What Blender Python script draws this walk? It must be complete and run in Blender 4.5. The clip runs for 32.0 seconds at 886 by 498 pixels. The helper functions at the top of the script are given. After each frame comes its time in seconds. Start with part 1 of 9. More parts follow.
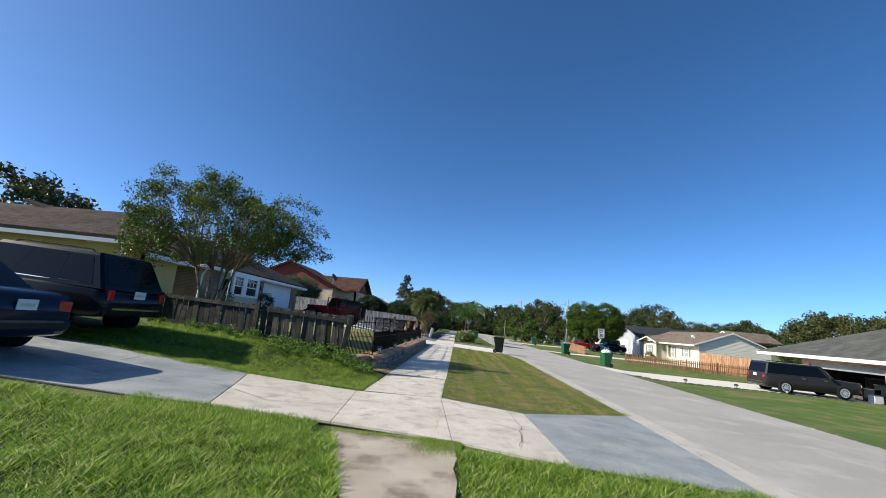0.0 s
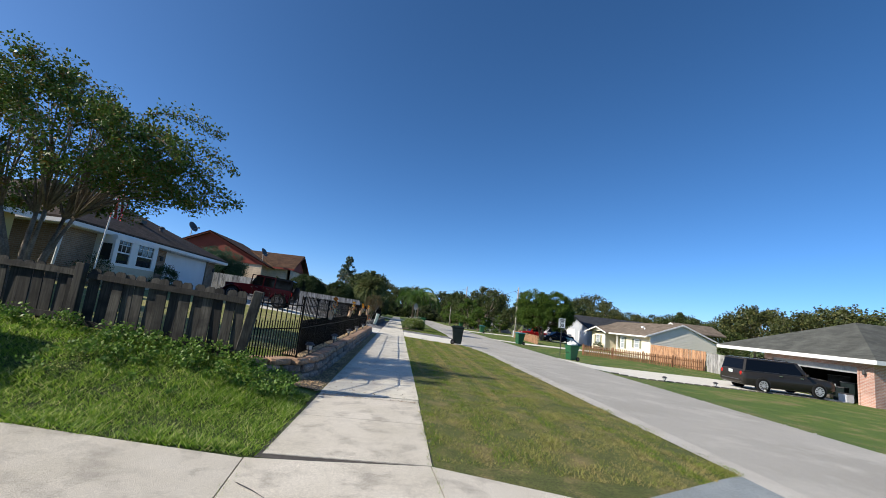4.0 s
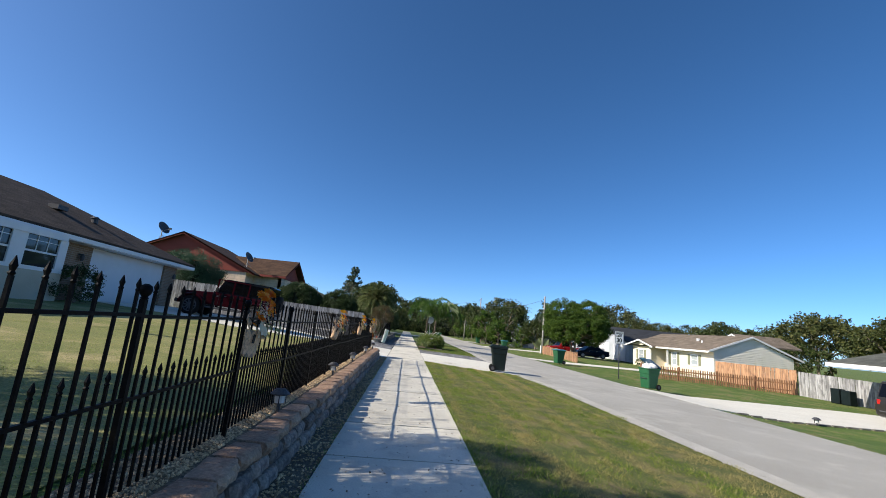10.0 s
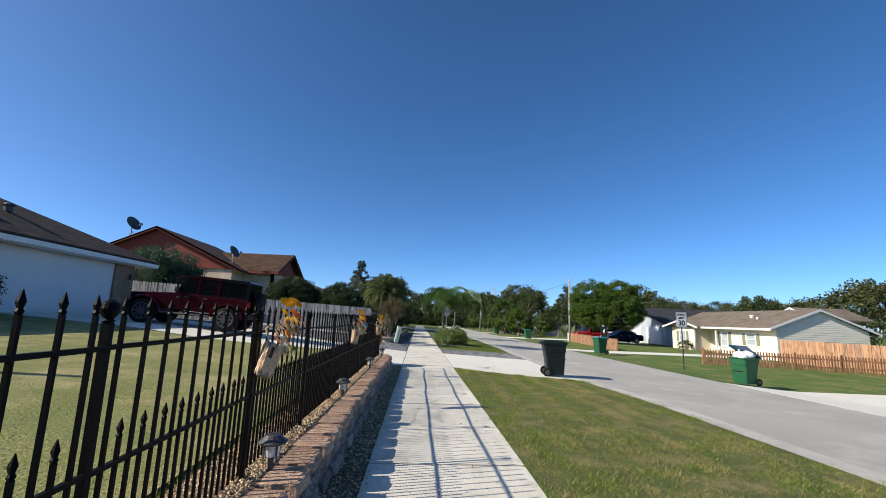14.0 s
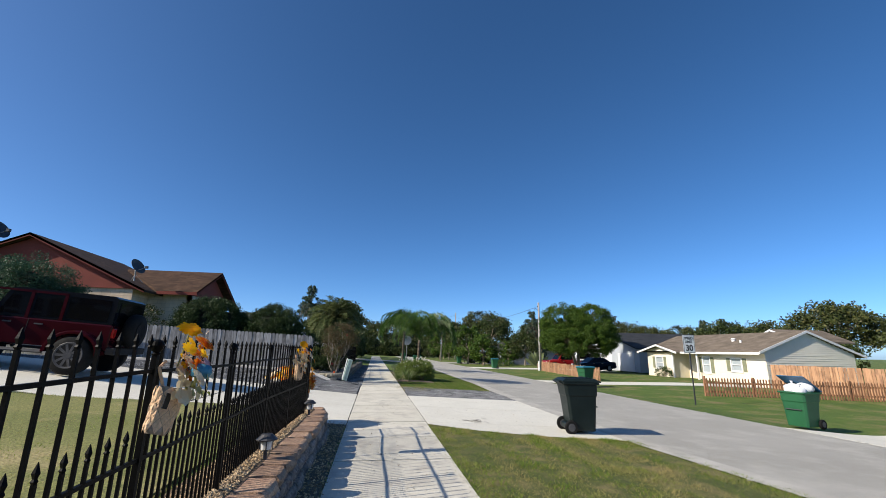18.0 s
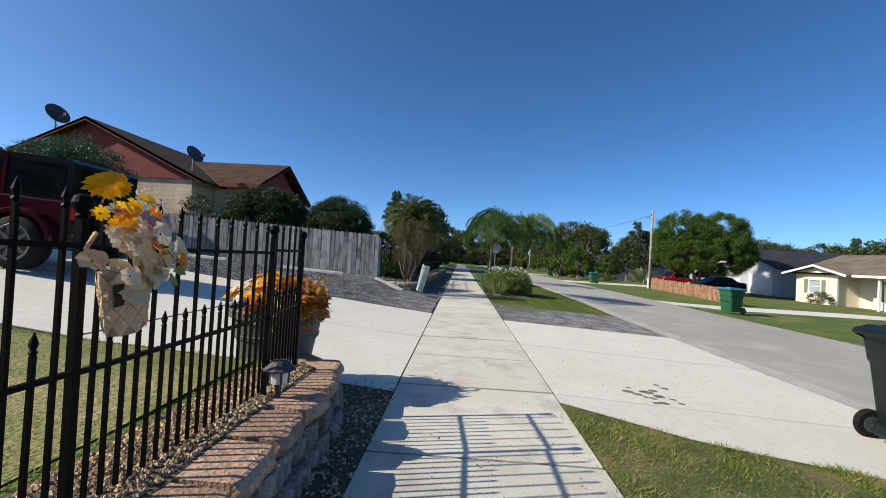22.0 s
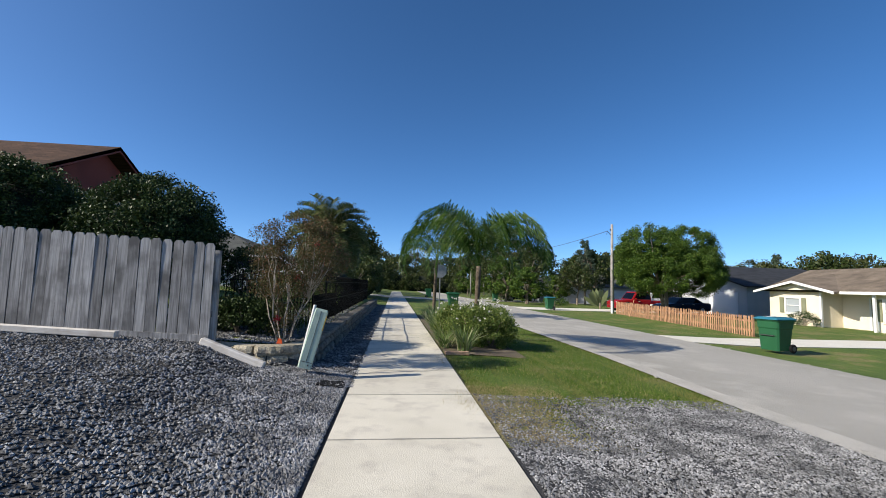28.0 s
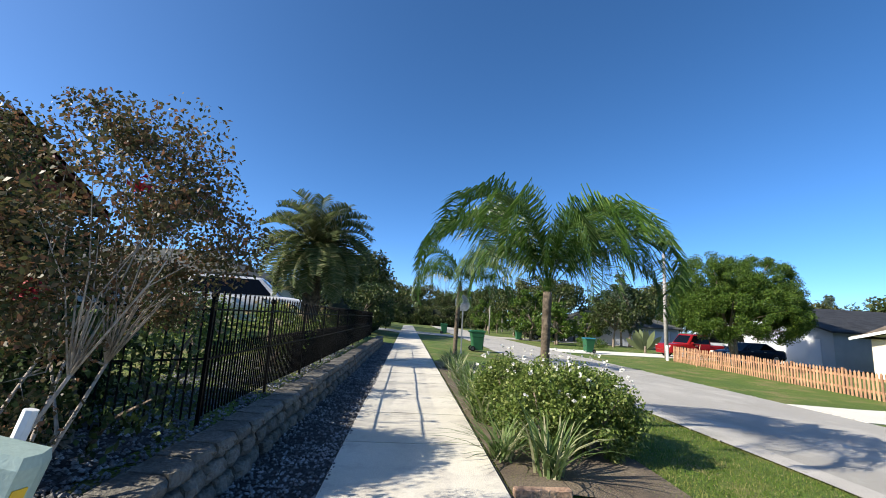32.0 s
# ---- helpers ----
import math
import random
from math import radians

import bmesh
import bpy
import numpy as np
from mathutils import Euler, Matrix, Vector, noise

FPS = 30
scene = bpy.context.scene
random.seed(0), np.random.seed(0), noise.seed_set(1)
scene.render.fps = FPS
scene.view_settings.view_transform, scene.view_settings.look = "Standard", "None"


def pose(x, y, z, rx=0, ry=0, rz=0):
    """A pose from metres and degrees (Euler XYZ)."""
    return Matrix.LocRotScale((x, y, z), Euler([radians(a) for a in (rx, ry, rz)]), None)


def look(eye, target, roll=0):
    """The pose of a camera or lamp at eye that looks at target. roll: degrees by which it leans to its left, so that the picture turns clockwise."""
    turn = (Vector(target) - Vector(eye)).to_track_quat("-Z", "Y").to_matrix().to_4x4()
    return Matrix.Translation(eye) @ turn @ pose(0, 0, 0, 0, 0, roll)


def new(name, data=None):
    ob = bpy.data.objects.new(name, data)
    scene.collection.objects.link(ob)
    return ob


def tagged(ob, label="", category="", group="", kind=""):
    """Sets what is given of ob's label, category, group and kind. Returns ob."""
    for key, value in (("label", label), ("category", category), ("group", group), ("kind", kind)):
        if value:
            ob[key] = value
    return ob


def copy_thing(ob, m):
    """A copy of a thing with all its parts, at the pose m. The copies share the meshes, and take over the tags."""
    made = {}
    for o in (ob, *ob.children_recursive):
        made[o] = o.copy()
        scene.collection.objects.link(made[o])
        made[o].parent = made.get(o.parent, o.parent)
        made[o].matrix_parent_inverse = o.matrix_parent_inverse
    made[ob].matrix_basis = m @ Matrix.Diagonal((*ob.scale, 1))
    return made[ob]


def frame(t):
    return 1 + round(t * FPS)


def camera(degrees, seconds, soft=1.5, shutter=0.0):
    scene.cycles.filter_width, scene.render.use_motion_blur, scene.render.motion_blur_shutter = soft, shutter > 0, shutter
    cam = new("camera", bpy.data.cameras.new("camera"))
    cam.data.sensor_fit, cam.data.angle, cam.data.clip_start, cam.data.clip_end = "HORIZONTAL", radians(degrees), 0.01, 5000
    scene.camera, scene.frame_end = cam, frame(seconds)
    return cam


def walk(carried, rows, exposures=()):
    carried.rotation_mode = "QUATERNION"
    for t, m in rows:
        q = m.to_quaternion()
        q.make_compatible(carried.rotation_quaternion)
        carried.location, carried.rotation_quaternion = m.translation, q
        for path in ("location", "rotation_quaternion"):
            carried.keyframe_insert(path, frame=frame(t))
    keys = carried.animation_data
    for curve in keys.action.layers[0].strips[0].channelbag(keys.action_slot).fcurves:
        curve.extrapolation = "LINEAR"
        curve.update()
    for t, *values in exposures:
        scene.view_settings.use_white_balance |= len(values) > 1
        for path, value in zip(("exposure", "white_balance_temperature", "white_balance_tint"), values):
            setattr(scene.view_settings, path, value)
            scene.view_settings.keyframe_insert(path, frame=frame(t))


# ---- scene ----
cam = camera(93.0, 32.0, 0.9)
METRES, EYE, TILT, LEAN, TURN = 37.5, 1.42, 10.2, -5.0, 2.0
ROWS = [
    (0.0, 0.0, 0.0, 0.0, 0.0, 0.0, -0.0),
    (0.5, -0.0029, 0.0147, -0.0029, -1.74, 1.09, -1.18),
    (1.0, -0.0036, 0.0295, -0.005, -3.51, 0.45, -0.78),
    (1.5, -0.0064, 0.0438, -0.0073, -3.66, 0.84, -0.39),
    (2.0, -0.0067, 0.0584, -0.0099, -7.24, 0.07, -1.83),
    (2.5, -0.0101, 0.0726, -0.0131, -5.16, -0.22, -3.89),
    (3.0, -0.0104, 0.0886, -0.0156, -10.13, -1.16, -3.83),
    (3.5, -0.013, 0.1035, -0.0186, -8.45, -2.43, -3.8),
    (5.5, -0.0146, 0.1626, -0.0282, -7.3, 2.31, -0.13),
    (6.0, -0.0157, 0.1781, -0.0311, -9.66, 1.66, -1.24),
    (6.5, -0.0161, 0.193, -0.0335, -6.59, 2.05, 0.96),
    (7.0, -0.019, 0.2083, -0.0369, -3.83, 4.32, 0.02),
    (7.5, -0.0194, 0.224, -0.0394, -4.8, 1.87, 0.37),
    (8.0, -0.0221, 0.2387, -0.0428, -5.42, 0.58, -1.16),
    (8.5, -0.0194, 0.2542, -0.0452, -13.27, -3.02, -0.62),
    (9.0, -0.0194, 0.2688, -0.0477, -11.59, -1.99, -0.56),
    (9.5, -0.0174, 0.2844, -0.0504, -12.69, -1.19, -0.93),
    (10.0, -0.0179, 0.2991, -0.0535, -6.66, 0.06, -1.54),
    (10.5, -0.0165, 0.3152, -0.0563, -8.19, 0.26, -2.2),
    (11.0, -0.0168, 0.3297, -0.0591, -2.29, 0.77, 0.13),
    (11.5, -0.0175, 0.3462, -0.0613, -5.52, 1.45, 0.4),
    (12.0, -0.0181, 0.3615, -0.0635, -4.72, 1.13, 0.16),
    (12.5, -0.02, 0.3778, -0.0664, -5.83, 1.65, -1.65),
    (13.0, -0.0194, 0.3932, -0.0688, -5.54, 0.71, -0.16),
    (13.5, -0.0213, 0.4088, -0.072, -4.12, 1.03, 0.23),
    (14.0, -0.0203, 0.4238, -0.0742, -5.78, -1.04, 1.99),
    (14.5, -0.0221, 0.4375, -0.0765, -5.69, 2.24, 2.49),
    (15.0, -0.0205, 0.4535, -0.0791, -11.44, 1.14, 0.99),
    (15.5, -0.0213, 0.4679, -0.0824, -9.51, 3.02, -0.41),
    (17.5, -0.0166, 0.5241, -0.0926, -7.42, 3.23, 2.4),
    (18.0, -0.0156, 0.5402, -0.0956, -11.57, 2.59, 1.96),
    (18.5, -0.0149, 0.5545, -0.0984, -7.67, 4.28, 2.45),
    (19.0, -0.0147, 0.5703, -0.101, -7.33, 3.88, 2.7),
    (19.5, -0.0123, 0.5869, -0.1039, -8.36, -2.38, 4.79),
    (20.0, -0.0124, 0.6028, -0.1083, -9.64, -6.82, 3.52),
    (20.5, -0.0098, 0.6183, -0.1114, -10.32, -6.5, 2.39),
    (21.0, -0.01, 0.6338, -0.1144, -7.27, -7.09, 1.26),
    (21.5, -0.0072, 0.6497, -0.1175, -5.41, -9.53, 3.5),
    (22.0, -0.0085, 0.6648, -0.1216, 0.06, -9.06, 1.85),
    (22.5, -0.0059, 0.6807, -0.1236, -5.19, -7.45, 1.74),
    (23.0, -0.006, 0.6953, -0.1262, -3.0, -4.2, 0.29),
    (23.5, -0.004, 0.712, -0.1294, -7.36, -6.08, 0.16),
    (24.0, -0.0044, 0.7271, -0.1318, -3.3, -6.55, 2.6),
    (24.5, -0.0048, 0.7432, -0.1341, -3.53, -6.85, 4.26),
    (25.0, -0.0049, 0.7573, -0.1361, -4.61, -5.89, 4.71),
    (25.5, -0.0051, 0.7737, -0.1391, -10.05, -4.45, 2.76),
    (27.5, -0.003, 0.835, -0.1515, -7.57, -6.62, 2.03),
    (28.0, -0.0021, 0.8514, -0.1537, -8.96, -5.91, 1.85),
    (28.5, -0.0031, 0.8666, -0.1571, -6.83, -5.55, 0.72),
    (29.0, -0.0008, 0.8828, -0.1599, -11.16, -6.45, 0.46),
    (29.5, 0.0004, 0.898, -0.163, -10.27, -6.61, 2.37),
    (30.0, 0.0022, 0.9141, -0.1653, -12.9, -4.98, 2.88),
    (30.5, 0.002, 0.9287, -0.1682, -4.86, -4.36, 1.9),
    (31.0, 0.0029, 0.9454, -0.1706, -6.24, -3.53, 1.44),
    (31.5, 0.0043, 0.9621, -0.1737, -6.6, -3.13, 0.75),
    (32.0, 0.0045, 0.9794, -0.1764, -6.95, -1.28, 0.69),
]
walk(cam, [(t, pose(0, 0, EYE, TILT, LEAN, TURN) @ pose(METRES * x, METRES * y, METRES * z, 90 + pitch, roll, yaw)) for t, x, y, z, yaw, pitch, roll in ROWS],
     [(0.0, 0.52, 6300.0, 10.0), (2.5, 0.38, 6300.0, 10.0), (4.5, 0.46, 6300.0, 10.0), (7.0, 0.54, 6300.0, 10.0), (15.0, 0.42, 6300.0, 10.0), (20.0, 0.32, 6300.0, 10.0), (26.0, 0.26, 6300.0, 10.0), (29.0, 0.45, 6300.0, 10.0), (31.0, 0.62, 6300.0, 10.0), (32.0, 0.85, 6300.0, 10.0)])

# ---- light ----
SUN_WAY = Vector((1.0, 0.24, -0.69)).normalized()
SUN_ELEV = math.asin(-SUN_WAY.z)
SUN_AZ = math.atan2(-SUN_WAY.x, -SUN_WAY.y)
world = bpy.data.worlds.new("sky")
scene.world = world
world.use_nodes = True
wn = world.node_tree.nodes
sky = wn.new("ShaderNodeTexSky")
sky.sky_type, sky.sun_disc = "NISHITA", False
sky.sun_elevation, sky.sun_rotation = SUN_ELEV, SUN_AZ
sky.altitude, sky.air_density, sky.dust_density, sky.ozone_density = 2300, 0.66, 4.8, 4.2
wn["Background"].inputs[1].default_value = 0.141
deep = wn.new("ShaderNodeHueSaturation")
deep.inputs["Saturation"].default_value = 1.15
deep.inputs["Hue"].default_value = 0.4965
world.node_tree.links.new(sky.outputs[0], deep.inputs["Color"])
world.node_tree.links.new(deep.outputs[0], wn["Background"].inputs[0])
sun_data = bpy.data.lights.new("sun", "SUN")
sun_data.energy, sun_data.angle, sun_data.color = 4.8, radians(0.5), (1.0, 0.90, 0.75)
sun = new("sun", sun_data)
sun.matrix_basis = look((-60, -20, 50), Vector((-60, -20, 50)) + SUN_WAY)


# ---- materials ----
def mat(name, c1, c2=None, scale=4.0, rough=0.7, bump=0.15, metal=0.0, fine=60.0, c3=None, spots=3.0, amount=0.35,
        island=0.0, spec=0.4, coat=0.0, obrand=0.0):
    """Two-scale mottled surface: c1 to c2 by broad noise, c3 in blotches, grain in the relief."""
    m = bpy.data.materials.new(name)
    m.use_nodes = True
    n, l = m.node_tree.nodes, m.node_tree.links
    b = n["Principled BSDF"]
    c2 = c2 or tuple(v * 0.8 for v in c1)
    co = n.new("ShaderNodeTexCoord")
    broad = n.new("ShaderNodeTexNoise")
    broad.inputs["Scale"].default_value, broad.inputs["Detail"].default_value = scale, 6
    l.new(co.outputs["Object"], broad.inputs["Vector"])
    ramp = n.new("ShaderNodeValToRGB")
    ramp.color_ramp.elements[0].position, ramp.color_ramp.elements[1].position = 0.35, 0.65
    ramp.color_ramp.elements[0].color, ramp.color_ramp.elements[1].color = (*c1, 1), (*c2, 1)
    l.new(broad.outputs["Fac"], ramp.inputs[0])
    out = ramp.outputs[0]
    grain = n.new("ShaderNodeTexNoise")
    grain.inputs["Scale"].default_value, grain.inputs["Detail"].default_value = fine, 4
    l.new(co.outputs["Object"], grain.inputs["Vector"])

    def mixed(a, fac, colour, mode="MIX"):
        x = n.new("ShaderNodeMix")
        x.data_type, x.blend_type = "RGBA", mode
        if isinstance(fac, float):
            x.inputs[0].default_value = fac
        else:
            l.new(fac, x.inputs[0])
        l.new(a, x.inputs[6])
        if isinstance(colour, tuple):
            x.inputs[7].default_value = (*colour, 1)
        else:
            l.new(colour, x.inputs[7])
        return x.outputs[2]

    if c3:
        spot = n.new("ShaderNodeTexNoise")
        spot.inputs["Scale"].default_value, spot.inputs["Detail"].default_value = spots, 8
        spot.inputs["Roughness"].default_value = 0.65
        l.new(co.outputs["Object"], spot.inputs["Vector"])
        r2 = n.new("ShaderNodeMapRange")
        r2.inputs[1].default_value, r2.inputs[2].default_value = 0.5, 0.66
        l.new(spot.outputs["Fac"], r2.inputs[0])
        out = mixed(out, r2.outputs[0], c3)
    gr = n.new("ShaderNodeMapRange")
    gr.inputs[1].default_value, gr.inputs[2].default_value = 0.3, 0.7
    gr.inputs[3].default_value, gr.inputs[4].default_value = 1 - amount, 1 + amount * 0.4
    l.new(grain.outputs["Fac"], gr.inputs[0])
    out = mixed(out, 1.0, gr.outputs[0], "MULTIPLY")
    for amount2, node in ((island, "ShaderNodeNewGeometry"), (obrand, "ShaderNodeObjectInfo")):
        if amount2:
            g = n.new(node)
            src = g.outputs["Random Per Island"] if node == "ShaderNodeNewGeometry" else g.outputs["Random"]
            r3 = n.new("ShaderNodeMapRange")
            r3.inputs[3].default_value, r3.inputs[4].default_value = 1 - amount2, 1 + amount2
            l.new(src, r3.inputs[0])
            out = mixed(out, 1.0, r3.outputs[0], "MULTIPLY")
    l.new(out, b.inputs["Base Color"])
    b.inputs["Roughness"].default_value, b.inputs["Metallic"].default_value = rough, metal
    b.inputs["Specular IOR Level"].default_value = spec
    b.inputs["Coat Weight"].default_value = coat
    b.inputs["Coat Roughness"].default_value = 0.05
    if bump:
        bm_ = n.new("ShaderNodeBump")
        bm_.inputs["Strength"].default_value, bm_.inputs["Distance"].default_value = bump, 0.02
        l.new(grain.outputs["Fac"], bm_.inputs["Height"])
        l.new(bm_.outputs[0], b.inputs["Normal"])
    return m


def leaf_mat(name, c1, c2, c3=None, trans=0.25, rough=0.45, bands=None):
    """Leaf: colour varies leaf by leaf, and light passes through it."""
    m = bpy.data.materials.new(name)
    m.use_nodes = True
    n, l = m.node_tree.nodes, m.node_tree.links
    b = n["Principled BSDF"]
    g = n.new("ShaderNodeNewGeometry")
    ramp = n.new("ShaderNodeValToRGB")
    e = ramp.color_ramp.elements
    e[0].color, e[1].color = (*c1, 1), (*c2, 1)
    if c3:
        x = e.new(0.9)
        e[1].position = 0.8
        e[2].position = 0.9
        e[1].color, e[2].color = (*c2, 1), (*c3, 1)
    l.new(g.outputs["Random Per Island"], ramp.inputs[0])
    out = ramp.outputs[0]
    if bands:
        co = n.new("ShaderNodeTexCoord")
        mp = n.new("ShaderNodeMapping")
        mp.inputs["Scale"].default_value = (2.0, 0.07, 1.0)
        l.new(co.outputs["Object"], mp.inputs[0])
        ns = n.new("ShaderNodeTexNoise")
        ns.inputs["Scale"].default_value, ns.inputs["Detail"].default_value = 1.3, 5
        l.new(mp.outputs[0], ns.inputs[0])
        r = n.new("ShaderNodeMapRange")
        r.inputs[1].default_value, r.inputs[2].default_value, r.inputs[4].default_value = 0.46, 0.62, 0.85
        l.new(ns.outputs["Fac"], r.inputs[0])
        x = n.new("ShaderNodeMix")
        x.data_type = "RGBA"
        l.new(r.outputs[0], x.inputs[0])
        l.new(out, x.inputs[6])
        x.inputs[7].default_value = (*bands, 1)
        out = x.outputs[2]
    l.new(out, b.inputs["Base Color"])
    b.inputs["Roughness"].default_value = rough
    b.inputs["Specular IOR Level"].default_value = 0.2
    tr = n.new("ShaderNodeBsdfTranslucent")
    l.new(out, tr.inputs[0])
    mix = n.new("ShaderNodeMixShader")
    mix.inputs[0].default_value = trans
    l.new(b.outputs[0], mix.inputs[1])
    l.new(tr.outputs[0], mix.inputs[2])
    l.new(mix.outputs[0], n["Material Output"].inputs[0])
    return m


def wood_mat(name, c1, c2, dark, obrand=0.25, axis=2):
    """Weathered boards: long grain along one axis, dark stains, each board its own tone."""
    m = bpy.data.materials.new(name)
    m.use_nodes = True
    n, l = m.node_tree.nodes, m.node_tree.links
    b = n["Principled BSDF"]
    co = n.new("ShaderNodeTexCoord")
    info = n.new("ShaderNodeObjectInfo")
    shift = n.new("ShaderNodeVectorMath")
    shift.operation = "ADD"
    sc = n.new("ShaderNodeVectorMath")
    sc.operation = "SCALE"
    comb = n.new("ShaderNodeCombineXYZ")
    for i in range(3):
        l.new(info.outputs["Random"], comb.inputs[i])
    l.new(comb.outputs[0], sc.inputs[0])
    sc.inputs["Scale"].default_value = 37.0
    l.new(co.outputs["Object"], shift.inputs[0])
    l.new(sc.outputs[0], shift.inputs[1])
    mp = n.new("ShaderNodeMapping")
    mp.inputs["Scale"].default_value = tuple(2.2 if i == axis else 38.0 for i in range(3))
    l.new(shift.outputs[0], mp.inputs[0])
    g = n.new("ShaderNodeTexNoise")
    g.inputs["Scale"].default_value, g.inputs["Detail"].default_value, g.inputs["Distortion"].default_value = 1.0, 7, 0.6
    l.new(mp.outputs[0], g.inputs[0])
    ramp = n.new("ShaderNodeValToRGB")
    e = ramp.color_ramp.elements
    e[0].position, e[1].position = 0.32, 0.68
    e[0].color, e[1].color = (*c1, 1), (*c2, 1)
    l.new(g.outputs["Fac"], ramp.inputs[0])
    st = n.new("ShaderNodeTexNoise")
    st.inputs["Scale"].default_value, st.inputs["Detail"].default_value = 3.0, 6
    l.new(shift.outputs[0], st.inputs[0])
    r = n.new("ShaderNodeMapRange")
    r.inputs[1].default_value, r.inputs[2].default_value = 0.48, 0.7
    l.new(st.outputs["Fac"], r.inputs[0])
    x = n.new("ShaderNodeMix")
    x.data_type = "RGBA"
    l.new(r.outputs[0], x.inputs[0])
    l.new(ramp.outputs[0], x.inputs[6])
    x.inputs[7].default_value = (*dark, 1)
    r3 = n.new("ShaderNodeMapRange")
    r3.inputs[3].default_value, r3.inputs[4].default_value = 1 - obrand, 1 + obrand
    l.new(info.outputs["Random"], r3.inputs[0])
    y = n.new("ShaderNodeMix")
    y.data_type, y.blend_type = "RGBA", "MULTIPLY"
    y.inputs[0].default_value = 1.0
    l.new(x.outputs[2], y.inputs[6])
    l.new(r3.outputs[0], y.inputs[7])
    l.new(y.outputs[2], b.inputs["Base Color"])
    b.inputs["Roughness"].default_value = 0.85
    bu = n.new("ShaderNodeBump")
    bu.inputs["Strength"].default_value, bu.inputs["Distance"].default_value = 0.5, 0.004
    l.new(g.outputs["Fac"], bu.inputs["Height"])
    l.new(bu.outputs[0], b.inputs["Normal"])
    return m


def course_mat(name, c1, c2, joint, w, h, mortar, axis="y", rough=0.85, bump=0.5):
    """Coursed surface (brickwork, shingles, block) at real size: rows along the y (or x) axis and up."""
    m = bpy.data.materials.new(name)
    m.use_nodes = True
    n, l = m.node_tree.nodes, m.node_tree.links
    b = n["Principled BSDF"]
    co = n.new("ShaderNodeTexCoord")
    sep = n.new("ShaderNodeSeparateXYZ")
    l.new(co.outputs["Object"], sep.inputs[0])
    comb = n.new("ShaderNodeCombineXYZ")
    if axis == "xy":
        add = n.new("ShaderNodeMath")
        l.new(sep.outputs[0], add.inputs[0])
        l.new(sep.outputs[1], add.inputs[1])
        l.new(add.outputs[0], comb.inputs[0])
    else:
        l.new(sep.outputs["xyz".index(axis)], comb.inputs[0])
    l.new(sep.outputs[2], comb.inputs[1])
    br = n.new("ShaderNodeTexBrick")
    br.inputs["Scale"].default_value = 1.0
    br.inputs["Brick Width"].default_value, br.inputs["Row Height"].default_value = w, h
    br.inputs["Mortar Size"].default_value, br.inputs["Mortar Smooth"].default_value = mortar, 0.2
    br.inputs["Color1"].default_value, br.inputs["Color2"].default_value = (*c1, 1), (*c2, 1)
    br.inputs["Mortar"].default_value = (*joint, 1)
    l.new(comb.outputs[0], br.inputs[0])
    ns = n.new("ShaderNodeTexNoise")
    ns.inputs["Scale"].default_value, ns.inputs["Detail"].default_value = 1.3, 8
    l.new(co.outputs["Object"], ns.inputs[0])
    r3 = n.new("ShaderNodeMapRange")
    r3.inputs[1].default_value, r3.inputs[2].default_value = 0.3, 0.7
    r3.inputs[3].default_value, r3.inputs[4].default_value = 0.72, 1.2
    l.new(ns.outputs["Fac"], r3.inputs[0])
    y = n.new("ShaderNodeMix")
    y.data_type, y.blend_type = "RGBA", "MULTIPLY"
    y.inputs[0].default_value = 1.0
    l.new(br.outputs[0], y.inputs[6])
    l.new(r3.outputs[0], y.inputs[7])
    l.new(y.outputs[2], b.inputs["Base Color"])
    b.inputs["Roughness"].default_value = rough
    b.inputs["Specular IOR Level"].default_value = 0.15
    inv = n.new("ShaderNodeMath")
    inv.operation = "SUBTRACT"
    inv.inputs[0].default_value = 1.0
    l.new(br.outputs["Fac"], inv.inputs[1])
    bu = n.new("ShaderNodeBump")
    bu.inputs["Strength"].default_value, bu.inputs["Distance"].default_value = bump, 0.01
    l.new(inv.outputs[0], bu.inputs["Height"])
    l.new(bu.outputs[0], b.inputs["Normal"])
    return m


def glass_mat(name, tint=(0.02, 0.025, 0.03), rough=0.04, spec=0.6):
    """Dark reflecting pane."""
    m = bpy.data.materials.new(name)
    m.use_nodes = True
    b = m.node_tree.nodes["Principled BSDF"]
    b.inputs["Base Color"].default_value = (*tint, 1)
    b.inputs["Roughness"].default_value = rough
    b.inputs["Specular IOR Level"].default_value = spec
    return m


M = {}
# turf with the shade between the blades put into its colour
M["lush"] = mat("shade_dark_turf", (0.025, 0.04, 0.008), (0.06, 0.09, 0.015), 6, 0.95, 0.8, fine=60, amount=0.6)
M["grass"] = mat("grass", (0.095, 0.16, 0.018), (0.15, 0.215, 0.026), 0.9, 0.9, 0.8, fine=45, c3=(0.26, 0.22, 0.085), spots=0.9, amount=0.8)
M["verge_turf"] = mat("verge_turf", (0.085, 0.105, 0.022), (0.14, 0.145, 0.035), 3.0, 0.95, 0.8, fine=50, c3=(0.24, 0.19, 0.08), spots=1.5, amount=0.6)
M["dry_lawn"] = mat("dry_lawn", (0.19, 0.21, 0.055), (0.27, 0.265, 0.085), 0.8, 0.9, 0.8, fine=45, c3=(0.42, 0.35, 0.16), spots=0.9, amount=0.5)
M["blade"] = leaf_mat("grass_blade", (0.07, 0.18, 0.012), (0.32, 0.46, 0.06), (0.56, 0.58, 0.24), 0.5, 0.5)
